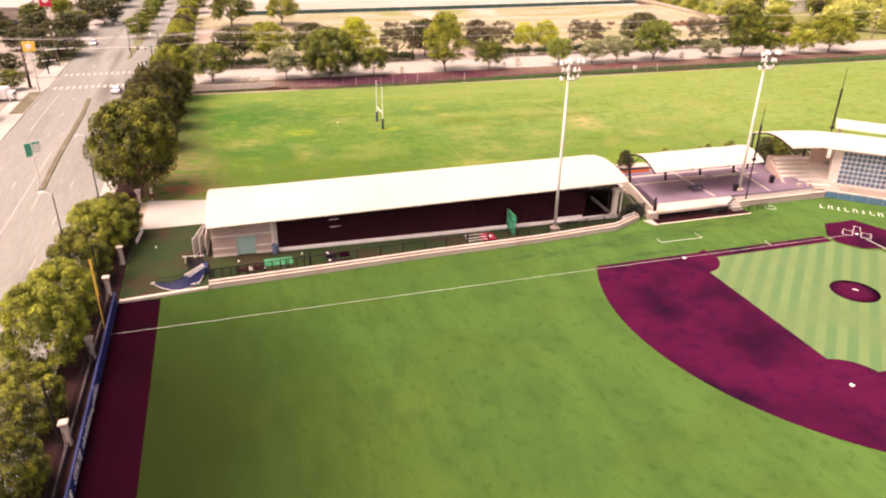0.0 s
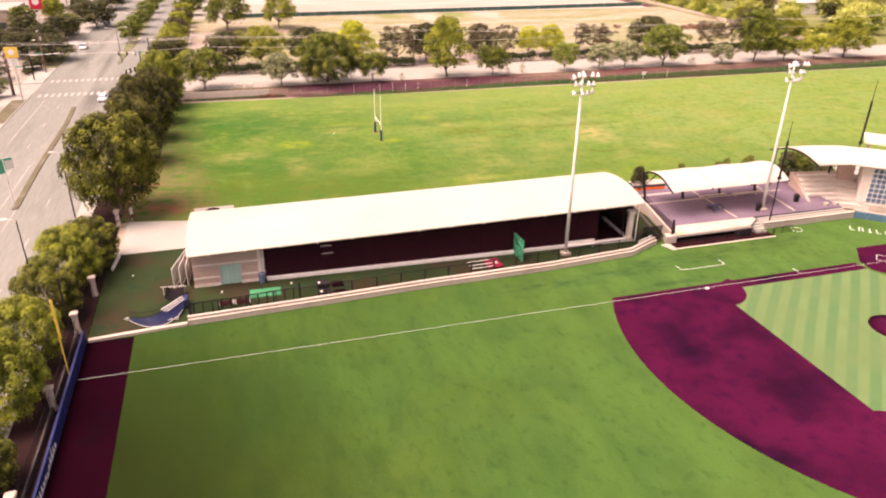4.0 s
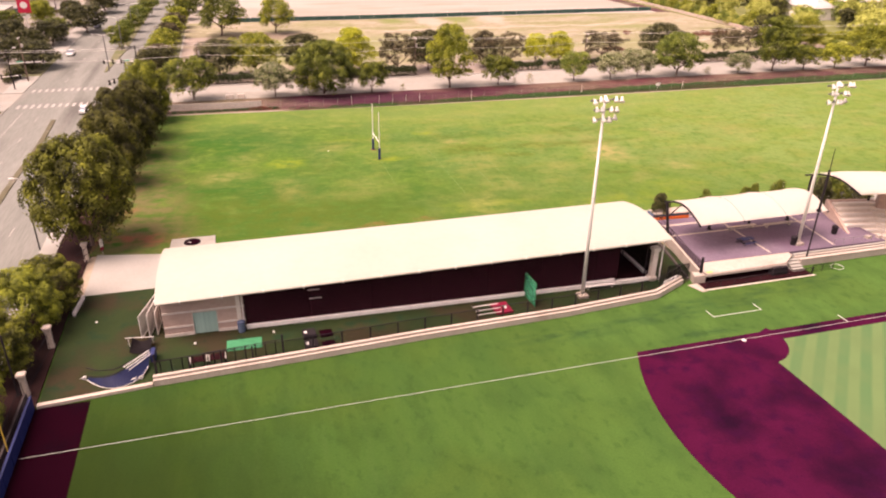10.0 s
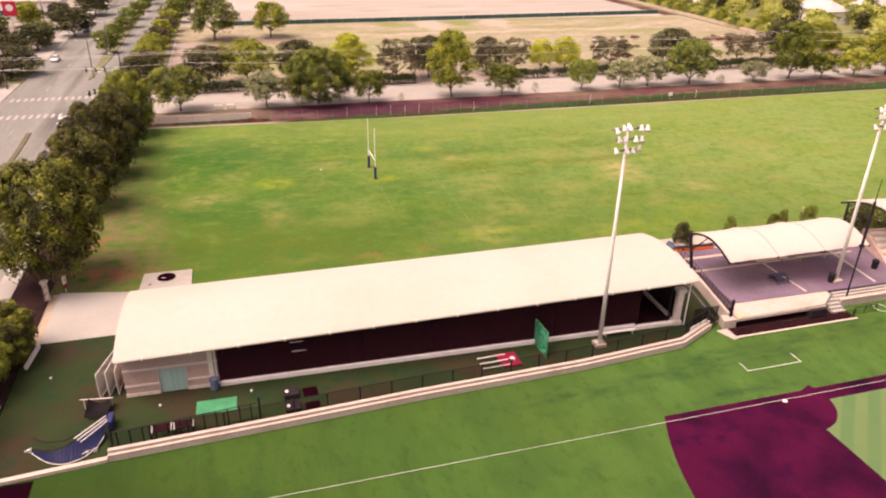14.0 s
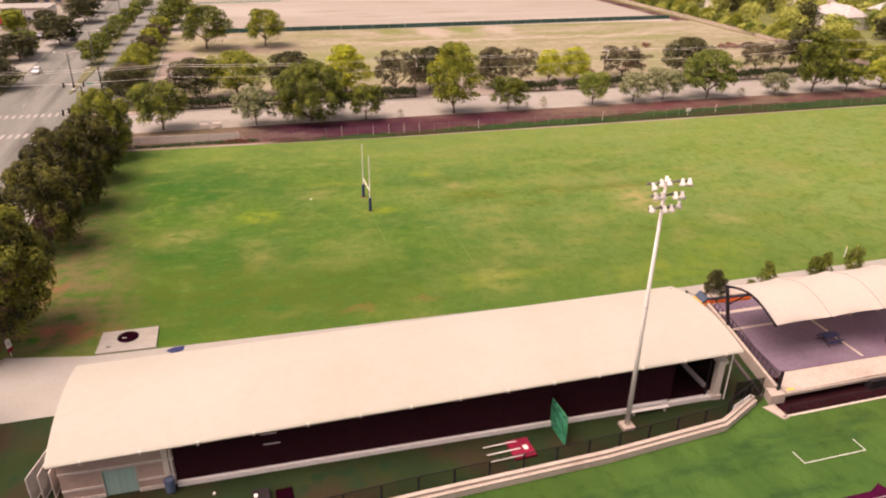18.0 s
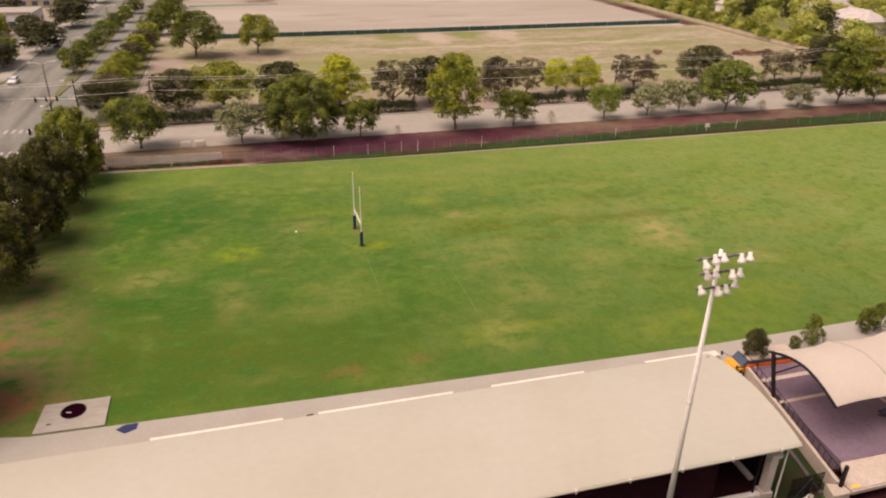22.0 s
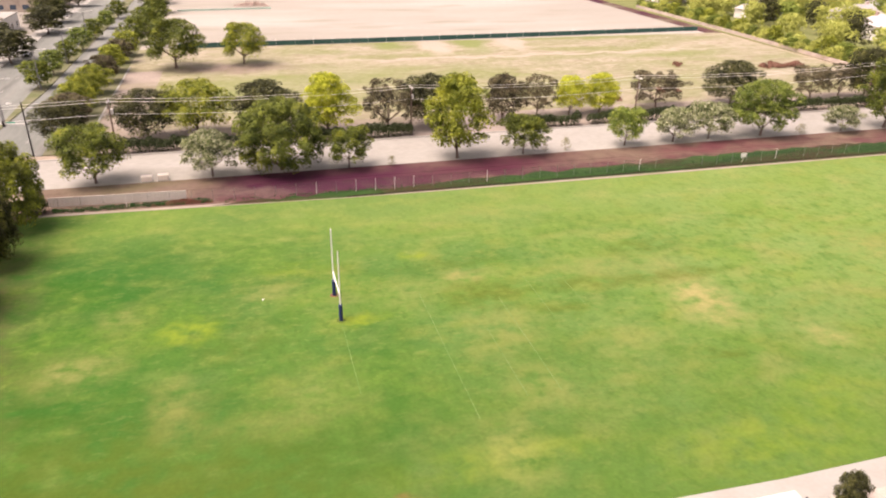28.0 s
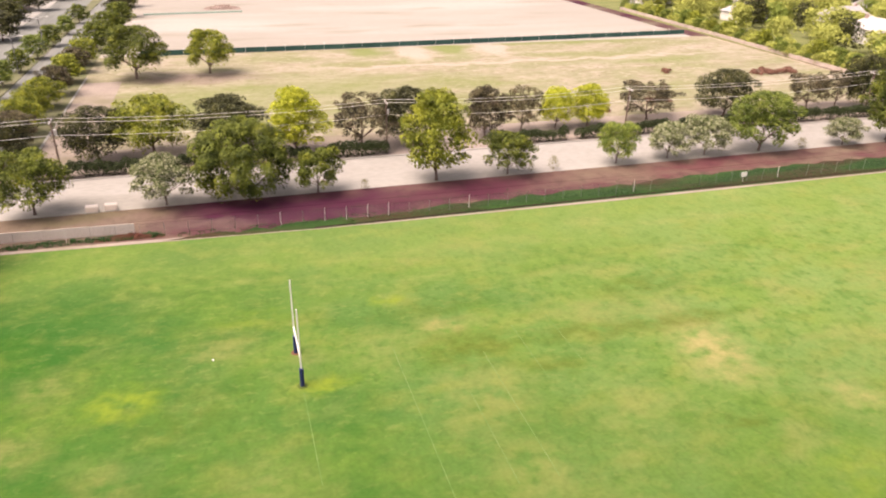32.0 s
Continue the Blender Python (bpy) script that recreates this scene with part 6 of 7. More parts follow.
for i in range(5):
    for j in range(12):
        bm.faces.new((rows[0][i][j], rows[0][i + 1][j], rows[0][i + 1][j + 1], rows[0][i][j + 1]))
        bm.faces.new((rows[1][i][j + 1], rows[1][i + 1][j + 1], rows[1][i + 1][j], rows[1][i][j]))
    bm.faces.new((rows[0][i][0], rows[1][i][0], rows[1][i + 1][0], rows[0][i + 1][0]))
part("canopy", bm, M_FABRIC, st, "white curved fabric canopy", smooth=True)
for i in (0, 2, 4):
    part("canopy_rib", tube(bmesh.new(), [(*lerp(FR[i], BK[i], j / 12), 6.55 + 0.15 * j / 12 + 1.15 * math.sin(math.pi * j / 12)) for j in range(13)], 0.12, 8), M_BLACK, st, "black steel rib")
    q = lerp(FR[i], BK[i], 0.88)
    part("canopy_column", bar((*q, 0), (*q, 7.0), 0.16, 8), M_BLACK, st)
part("upper_roof", prism(bmesh.new(), [(12.6, 19.9), (19.5, 13.3), (23.5, 17.5), (16.6, 24.1)], 8.3, 8.55), M_FABRIC, st, "flat white upper roof")
for q in ((13.6, 20.2), (19.2, 14.6), (22.4, 17.4), (16.8, 22.8)):
    part("roof_column", bar((*q, 0), (*q, 8.3), 0.15, 8), M_STONE, st)
for x, y in ((3.4, 15.2), (5.0, 15.0)):
    part("gate_pier", boxed(x - 0.3, y - 0.3, 0.1, x + 0.3, y + 0.3, 1.5), M_STONE, st)
bs = thing("wall_backstop", "teal padded wall behind home plate", "wall", kind="structure")
m0 = Vector((6.0, 12.7, 0))
dr = (Vector((13.5, 6.0, 0)) - m0)
pm = finish("pad", boxed(0, -0.12, 0, 1.95, 0.0, 1.0, bevel=0.04), M_TEALWALL)
ang = math.degrees(math.atan2(dr.y, dr.x))
for k in range(10):
    q = m0 + dr.normalized() * 2.0 * k
    share("pad", pm, bs, pose(q.x, q.y, 0, 0, 0, ang))
cap = part("coping", boxed(0, 0.0, 0, 20, 0.35, 1.15), M_STONE, bs)
cap.matrix_basis = pose(6.0, 12.7, 0, 0, 0, ang)

# ---- goal posts ----
gp = thing("goal_posts", "white goal posts with navy padded feet on grass", "goal posts", pose(-51.85, 67.95, 0))
for y in (-2.82, 2.82):
    part("upright", tube(bmesh.new(), [(0, y, 0), (0, y, 8.3)], [0.08, 0.065], 10), M_WHITE, gp)
    part("pad", tube(bmesh.new(), [(0, y, 0.02), (0, y, 0.1), (0, y, 1.95), (0, y, 2.0)], [0.19, 0.21, 0.21, 0.16], 12), M_NAVY, gp, "navy foam pad")
    part("bare_ring", tube(bmesh.new(), [(0, y, 0.0), (0, y, 0.02)], 0.5, 14), M_SOIL, gp, "worn soil round the foot")
part("crossbar", bar((0, -2.82, 3.05), (0, 2.82, 3.05), 0.07, 10), M_WHITE, gp)
fl = thing("trim_field_lines", "faint worn white field lines on grass", "line marking", kind="structure")
for x, y0, y1 in ((-51.85, 52, 64), (-42.3, 46, 69), (-37.0, 48, 60), (-33.6, 48, 66), (-29.0, 60, 70), (-24.5, 62, 71)):
    part("line", boxed(x - 0.03, y0, 0.0, x + 0.03, y1, 0.006), M_FADED, fl)
for x, y in ((5.0, 35.2), (6.8, 35.2)):
    t = thing("bollard", "short white marker post with a yellow top at the grass edge", "bollard", pose(x, y, 0), "bollards")
    part("post", tube(bmesh.new(), [(0, 0, 0), (0, 0, 1.4)], 0.07, 8), M_WHITE, t)
    part("cap", tube(bmesh.new(), [(0, 0, 1.4), (0, 0, 1.5)], [0.08, 0.04], 8), M_YELLOW, t)
solid("sprinkler_box", boxed(-0.1, -0.1, 0, 0.1, 0.1, 0.06, bevel=0.015), M_WHITE, "small white sprinkler cover in the grass", "sprinkler", pose(-59.8, 71.6, 0))

# ---- far wire fence, street furniture ----
cf = thing("wire_fence", "galvanised chain-link fence along the far side of the field", "fence")
pf = finish("post", tube(bmesh.new(), [(0, 0, 0), (0, 0, 1.9)], 0.026, 6), M_ASPHALT)
white_post = finish("post", tube(bmesh.new(), [(0, 0, 0), (0, 0, 2.0)], 0.04, 6), M_GALV)
far_line = [(-90, 104.6), (-70, 103.4), (-38, 102.2), (4, 101.6), (60, 101.5), (125, 101.0)]
for k in range(70):
    x, y, a = along(far_line, 3.05 * k)
    if k in (33, 34, 41, 47, 48, 49, 58, 59):
        continue
    share("post", white_post if k % 9 == 4 or 14 < k < 19 else pf, cf, pose(x, y, 0))
part("top_rail", run(bmesh.new(), far_line, 1.885, 1.9, 0.006), M_BLACK, cf)
part("wire_mesh", run(bmesh.new(), far_line, 0.05, 1.85, 0.006), M_CHAIN, cf, "fine wire mesh")
ps = thing("slatted_screen", "pale grey slatted screen panels in the fence", "fence")
pan = finish("panel", boxed(-1.895, -0.04, 0.1, 1.895, 0.04, 1.5), M_BAND)
for k in range(5):
    share("panel", pan, ps, pose(-86.6 + 3.8 * k, 105.6 - 0.2 * k, 0, 0, 0, -3.4))
sb = thing("fence_sign", "small white notice on the far fence", "sign", pose(24.9, 101.35, 0))
part("panel", boxed(-0.55, -0.03, 0.9, 0.55, 0.0, 1.7), M_WHITE, sb)
part("clip", boxed(-0.05, 0.0, 1.2, 0.05, 0.05, 1.3), M_GALV, sb)
part("stake", bar((0, 0.05, 0), (0, 0.05, 1.7), 0.04), M_GALV, sb)
for x, y in ((-76.0, 114.0), (-73.5, 114.2)):
    t = thing("utility_cabinet", "pale grey utility cabinet beside the street", "utility box", pose(x, y, 0), "utility cabinets")
    part("body", boxed(-0.8, -0.5, 0.1, 0.8, 0.5, 0.95, bevel=0.03), M_FABRIC, t)
    part("plinth", boxed(-0.9, -0.6, 0, 0.9, 0.6, 0.1), M_CONCRETE, t)


def utility_pole(x, y, h):
    t = thing("utility_pole", "weathered wooden utility pole with crossarm and insulators", "utility pole", pose(x, y, 0), "utility poles")
    part("pole", tube(bmesh.new(), [(0, 0, 0), (0, 0, h)], [0.19, 0.12], 8), M_BARK, t)
    part("crossarm", boxed(-0.06, -1.2, h - 0.5, 0.06, 1.2, h - 0.36), M_GALV, t)
    for y2 in (-1.1, -0.4, 0.4, 1.1):
        part("insulator", bar((0, y2, h - 0.36), (0, y2, h - 0.18), 0.06), M_WHITE, t)
    part("transformer", tube(bmesh.new(), [(0.3, 0.3, h - 2.6), (0.3, 0.3, h - 1.8)], 0.24, 10), M_GALV, t)


for q in ((-122.5, 142.7, 10.5), (-127.9, 216.7, 11), (-124.8, 118.4, 9.5)):
    utility_pole(*q)
POLES = [(-140, 131.0, 10.0), (-82.4, 130.2, 9.6), (-29, 130.6, 9.5), (19.7, 131.0, 9.2), (80, 131.2, 9.6), (135, 131.4, 9.6)]
for p in POLES:
    utility_pole(*p)
for (xa, ya, ha), (xb, yb, hb) in zip(POLES, POLES[1:]):
    for dy, dz in ((-1.1, -0.15), (1.1, -0.15), (0.0, -2.6)):
        pts = [(xa + (xb - xa) * f, ya + dy + (yb - ya) * f, ha + dz + (hb - ha) * f - 3.2 * f * (1 - f)) for f in (i / 10 for i in range(11))]
        solid("power_line", tube(bmesh.new(), pts, 0.026, 4), M_GALV, "sagging grey power line between poles", "cable", group="power lines")


def street_lamp(x, y, h, arm, rz, label="grey street lamp with a single arm", paint=M_LAMPGREY):
    t = thing("street_lamp", label, "street lamp", pose(x, y, 0, 0, 0, rz), "street lamps")
    part("pole", tube(bmesh.new(), [(0, 0, 0), (0, 0, h)], [0.10, 0.055], 8), paint, t)
    part("arm", tube(bmesh.new(), [(0, 0, h - 0.2), (-arm * 0.5, 0, h + 0.2), (-arm, 0, h + 0.25)], 0.05, 6), M_GALV, t)
    part("lamp_head", boxed(-arm - 0.5, -0.15, h + 0.15, -arm + 0.1, 0.15, h + 0.32, bevel=0.04), M_WHITE, t)


for y, h in ((-18, 6.6), (16.2, 9.8), (40.5, 9.3)):
    street_lamp(-100.3, y, h, 0.9, 0, "dark street lamp with a short pale arm", M_BLACK)
for y in (151, 182, 213, 246):
    street_lamp(-105.4, y, 9.0, 2.2, 0)
    street_lamp(-105.4, y + 0.8, 9.0, 2.2, 180)


def signal_mast(x, y, rz, arm):
    t = thing("traffic_signal", "grey traffic signal mast with a long arm", "traffic light", pose(x, y, 0, 0, 0, rz), "traffic signals")
    part("pole", tube(bmesh.new(), [(0, 0, 0), (0, 0, 9.5)], [0.16, 0.1], 8), M_BLACK, t)
    part("arm", tube(bmesh.new(), [(0, 0, 5.8), (-arm, 0, 6.2)], [0.11, 0.06], 8), M_GALV, t)
    for q in (0.45, 0.7, 0.95):
        part("signal_head", boxed(-arm * q - 0.16, -0.2, 5.5, -arm * q + 0.16, 0.1, 6.5, bevel=0.03), M_BLACK, t)
    part("street_sign", boxed(-arm * 0.3 - 0.7, -0.03, 5.9, -arm * 0.3 + 0.7, 0.0, 6.3), M_SIGNGREEN, t, "green street name plate, unlettered")
    part("luminaire", boxed(-2.2, -0.15, 9.3, -1.5, 0.15, 9.45), M_WHITE, t)


signal_mast(-96.0, 131.2, 0, 7.5)
signal_mast(-96.4, 113.2, 60, 6.0)
signal_mast(-124.5, 118.5, 180, 7.0)
signal_mast(-123.5, 134.0, 180, 7.5)
gsn = thing("road_guide_sign", "green road guide sign with a white panel on a post", "road sign", pose(-109.1, 46.6, 0, 0, 0, 35))
part("post", bar((0, 0, 0), (0, 0, 5.2), 0.08), M_GALV, gsn)
part("panel", boxed(-0.95, -0.1, 5.2, -0.05, 0.0, 7.2), M_SIGNGREEN, gsn, "green sign panel")
part("panel", boxed(0.1, -0.1, 5.6, 1.2, 0.0, 7.2), M_SIGNGREEN, gsn, "green sign panel")
part("bars", boxed(0.15, -0.12, 5.65, 1.15, -0.101, 6.9), M_WHITE, gsn, "white plate")


# ---- vehicles ----
def wheel(t, x, y, r=0.33):
    w = part("wheel", tube(bmesh.new(), [(x, y - 0.11, r), (x, y + 0.11, r)], r, 16), M_TYRE, t)
    part("rim", tube(bmesh.new(), [(x, y - 0.125, r), (x, y + 0.125, r)], r * 0.6, 12), M_GALV, w)


def car(x, y, rz, paint, label, long=4.5, high=1.45):
    t = thing("car", label, "car", pose(x, y, -0.13, 0, 0, rz), "cars")
    L = long / 2
    prof = [(-L, 0.3), (-L, 0.75), (-L + 0.3, 0.9), (L - 1.0, 0.95), (L - 0.05, 0.75), (L, 0.3)]
    bm = bmesh.new()
    a = [bm.verts.new((p, -0.88, q)) for p, q in prof]
    b = [bm.verts.new((p, 0.88, q)) for p, q in prof]
    bm.faces.new(a)
    bm.faces.new(b[::-1])
    for i in range(6):
        bm.faces.new((a[i], b[i], b[(i + 1) % 6], a[(i + 1) % 6]))
    bmesh.ops.bevel(bm, geom=bm.edges[:], offset=0.06, segments=2, affect="EDGES")
    part("body", bm, paint, t, smooth=False)
    bm = bmesh.new()
    q0 = [(-L + 0.35, -0.8, 0.9), (L - 1.0, -0.8, 0.93), (L - 1.0, 0.8, 0.93), (-L + 0.35, 0.8, 0.9)]
    q1 = [(-L + 0.95, -0.65, high), (L - 1.9, -0.65, high), (L - 1.9, 0.65, high), (-L + 0.95, 0.65, high)]
    v = [bm.verts.new(p) for p in q0 + q1]
    for f in ((0, 1, 5, 4), (1, 2, 6, 5), (2, 3, 7, 6), (3, 0, 4, 7), (0, 3, 2, 1), (4, 5, 6, 7)):
        bm.faces.new([v[i] for i in f])
    part("cabin_glass", bm, M_GLASS, t, "dark tinted windows")
    part("roof_panel", boxed(-L + 0.95, -0.66, high - 0.02, L - 1.9, 0.66, high + 0.03, bevel=0.02), paint, t)
    for sx in (-L + 0.8, L - 0.85):
        for sy in (-0.82, 0.82):
            wheel(t, sx, sy)
    for sy in (-0.6, 0.6):
        part("headlight", boxed(L - 0.04, sy - 0.18, 0.58, L + 0.02, sy + 0.18, 0.7), M_WHITE, t)
        part("tail_light", boxed(-L - 0.02, sy - 0.18, 0.65, -L + 0.03, sy + 0.18, 0.78), M_RED, t)
    return t


car(-105.0, 109.6, 90, M_CARPAINT, "white saloon car in the avenue's near lane")
car(-118.4, 176, -90, M_CARPAINT, "white saloon car on the avenue")
car(-117.9, 226, -90, M_DARKCAR, "dark car on the far part of the avenue")
for i, (x, y, m) in enumerate(((-139, 92, M_CARPAINT), (-142.2, 92, M_DARKCAR), (-145.4, 92.5, M_CARPAINT), (-138, 108, M_DARKCAR), (-141.5, 108, M_CARPAINT), (-134, 176, M_CARPAINT), (-137, 199, M_DARKCAR), (-128.5, 232, M_DARKCAR), (-129, 246, M_CARPAINT))):
    c = car(x, y, 90 + 7 * (i % 3 - 1), m, ("white" if m is M_CARPAINT else "dark") + " car parked on the paved lot")
    c.location.z = -0.02
van = thing("box_van", "white box van parked near trees", "van", pose(-127.9, 106.6, 0.0, 0, 0, -12))
part("cargo_box", boxed(-2.6, -1.1, 0.6, 1.6, 1.1, 2.9, bevel=0.05), M_CARPAINT, van)
part("cab", boxed(1.62, -1.0, 0.5, 3.0, 1.0, 2.1, bevel=0.12), M_CARPAINT, van)
part("windscreen", boxed(2.95, -0.85, 1.35, 3.02, 0.85, 1.95), M_GLASS, van, "dark windscreen")
for sx in (-1.8, 2.2):
    for sy in (-0.95, 0.95):
        wheel(van, sx, sy, 0.4)
bus = thing("minibus", "orange and yellow minibus with a cream roof behind the patio", "bus", pose(-18.9, 28.2, 0.03, 0, 0, -3))
part("body", boxed(-2.3, -1.0, 0.4, 3.2, 1.0, 1.5, bevel=0.1), M_ORANGE, bus)
part("hood", boxed(-3.6, -0.92, 0.4, -2.25, 0.92, 1.25, bevel=0.2), M_ORANGE2, bus, "yellow bonnet")
bm = bmesh.new()
v = [bm.verts.new(p) for p in ((-2.75, -0.85, 1.28), (-2.75, 0.85, 1.28), (-2.2, 0.82, 1.85), (-2.2, -0.82, 1.85), (-2.1, -0.85, 1.28), (-2.1, 0.85, 1.28), (-2.05, 0.82, 1.85), (-2.05, -0.82, 1.85))]
for f in ((0, 1, 2, 3), (7, 6, 5, 4), (0, 3, 7, 4), (1, 5, 6, 2), (3, 2, 6, 7), (0, 4, 5, 1)):
    bm.faces.new([v[i] for i in f])
part("windscreen", bm, M_GLASS, bus, "blue-grey windscreen")
part("roof", boxed(-2.1, -0.95, 1.85, 3.15, 0.95, 2.0, bevel=0.07), M_STONE, bus, "cream roof")
part("pillar_frame", boxed(-2.04, -0.9, 1.502, 3.1, 0.9, 1.85), M_GLASS, bus, "dark side windows")
for sx in (-2.8, 2.6):
    for sy in (-0.9, 0.9):
        wheel(bus, sx, sy, 0.42)
for sy in (-1.25, 1.25):
    part("mirror", bar((-2.6, sy * 0.75, 1.2), (-3.5, sy, 1.6), 0.03), M_BLACK, bus)
    part("mirror_glass", boxed(-3.6, sy - 0.12, 1.4, -3.5, sy + 0.12, 1.75), M_BLACK, bus)
part("bumper", boxed(-4.0, -0.95, 0.3, -3.8, 0.95, 0.55), M_BLACK, bus)


# ---- roadside signs and buildings across the avenue ----
def pylon(x, y, h, w, ph, mat_panel, label, rz=0):
    t = thing("roadside_sign", label, "sign", pose(x, y, 0, 0, 0, rz), "roadside signs")
    part("post", tube(bmesh.new(), [(0, 0, 0), (0, 0, h)], 0.2, 8), M_GALV, t)
    part("panel", boxed(-w / 2, -0.2, h, w / 2, 0.2, h + ph, bevel=0.05), mat_panel, t)
    part("emblem", tube(bmesh.new(), [(0, -0.205, h + ph * 0.55), (0, -0.24, h + ph * 0.55)], min(w, ph) * 0.28, 16), M_WHITE, t, "plain white round emblem")
    part("plate", boxed(-w * 0.3, -0.1, h - 1.6, w * 0.3, 0.1, h - 0.3), M_WHITE, t)


pylon(-140.5, 231, 4.8, 4.0, 4.6, M_SIGNRED, "tall red square sign on a steel post")
pylon(-121.9, 113.7, 9.0, 2.6, 2.2, M_YELLOW, "yellow box sign on a post")


def block(x0, y0, x1, y1, h, mat_wall, label):
    t = thing("commercial_building", label, "building")
    part("wall", boxed(x0, y0, 0, x1, y1, h), mat_wall, t)
    part("roof", boxed(x0 - 0.2, y0 - 0.2, h, x1 + 0.2, y1 + 0.2, h + 0.25), M_CONCRETE, t)
    part("parapet", boxed(x0 - 0.25, y0 - 0.25, h + 0.25, x1 + 0.25, y0 + 0.1, h + 0.8), M_STONE, t)
    n = max(2, int((x1 - x0) / 4))
    for i in range(n):
        x = x0 + (x1 - x0) * (i + 0.5) / n
        w = part("window", boxed(x - 1.1, y0 - 0.06, 0.9, x + 1.1, y0 - 0.02, 2.7), M_GLASS, t)
        part("frame", boxed(x - 1.2, y0 - 0.05, 0.8, x + 1.2, y0 - 0.03, 0.9), M_WHITE, w)
    m = max(2, int((y1 - y0) / 5))
    for i in range(m):
        y = y0 + (y1 - y0) * (i + 0.5) / m
        part("window", boxed(x1 + 0.02, y - 1.2, 0.9, x1 + 0.06, y + 1.2, 2.7), M_GLASS, t)


block(-185, 215, -146, 240, 6.0, M_PALEWALL, "long low pale shop building with dark windows")
block(-170, 262, -132, 280, 5.0, M_WHITE, "white low commercial building")
block(-178, 140, -150, 160, 5.5, M_STONE, "pale low restaurant building")
block(-150, 320, -128, 345, 5.0, M_PALEWALL, "pale low building along the avenue")


def house(x, y, rz, w, d, h, label):
    t = thing("house", label, "house", pose(x, y, 0, 0, 0, rz), "houses among trees")
    part("wall", boxed(-w / 2, -d / 2, 0, w / 2, d / 2, h), M_WHITE, t)
    bm = bmesh.new()
    o = 0.6
    r = [bm.verts.new(p) for p in ((-w / 2 - o, -d / 2 - o, h), (w / 2 + o, -d / 2 - o, h), (w / 2 + o, d / 2 + o, h), (-w / 2 - o, d / 2 + o, h), (-w / 4, 0, h + d * 0.32), (w / 4, 0, h + d * 0.32))]
    for f in ((0, 1, 5, 4), (1, 2, 5), (2, 3, 4, 5), (3, 0, 4), (3, 2, 1, 0)):
        bm.faces.new([r[i] for i in f])
    part("roof", bm, M_SHINGLE, t, "grey shingled hip roof")
    part("chimney", boxed(w / 4, 0.5, h + 0.5, w / 4 + 0.8, 1.3, h + d * 0.32 + 0.7), M_BRICK, t)
    for i in (-1, 1):
        q = part("window", boxed(i * w / 4 - 0.7, -d / 2 - 0.05, 1.0, i * w / 4 + 0.7, -d / 2 - 0.01, 2.3), M_GLASS, t)
        part("frame", boxed(i * w / 4 - 0.8, -d / 2 - 0.04, 0.88, i * w / 4 + 0.8, -d / 2 - 0.02, 0.99), M_STONE, q)


for i, (x, y, rz) in enumerate(((150, 262, 10), (176, 238, -5), (196, 215, 20), (214, 262, 0), (172, 296, 8), (228, 226, -12), (140, 318, 5), (246, 292, 15), (160, 206, 90), (190, 330, 3))):
    house(x, y, rz, 16 + 2 * (i % 3), 11 + (i % 2), 3.6 + 0.6 * (i % 3), "pale house with a grey hip roof among trees")

# ---- far fences ----
gw = thing("windscreen_fence", "long green windscreen fence across the vacant land", "fence")
gl = [(-78, 230.6), (-20, 231.4), (40, 233.5), (104, 236.0)]
for a, b in zip(gl, gl[1:]):
    n = 10
    for k in range(n):
        p = (a[0] + (b[0] - a[0]) * k / n, a[1] + (b[1] - a[1]) * k / n)
        q = (a[0] + (b[0] - a[0]) * (k + 1) / n, a[1] + (b[1] - a[1]) * (k + 1) / n)
        part("screen_panel", run(bmesh.new(), [p, q], 0.05, 1.5, 0.03), M_GREENFENCE, gw)
        part("post", bar((*p, 0), (*p, 2.0), 0.05), M_GALV, gw)
sw = thing("boundary_wall", "long sandy boundary wall below the wooded quarter", "wall")
wl2 = [(109.6, 134), (110.6, 170), (112, 205), (113.2, 236), (114.5, 300)]
for a, b in zip(wl2, wl2[1:]):
    for k in range(6):
        p = (a[0] + (b[0] - a[0]) * k / 6, a[1] + (b[1] - a[1]) * k / 6)
        q = (a[0] + (b[0] - a[0]) * (k + 1) / 6, a[1] + (b[1] - a[1]) * (k + 1) / 6)
        part("wall_panel", run(bmesh.new(), [p, q], 0.0, 1.15, 0.15), M_PALEWALL, sw)
        part("pier", boxed(p[0] - 0.22, p[1] - 0.22, 0, p[0] + 0.22, p[1] + 0.22, 1.22), M_PALEWALL, sw)

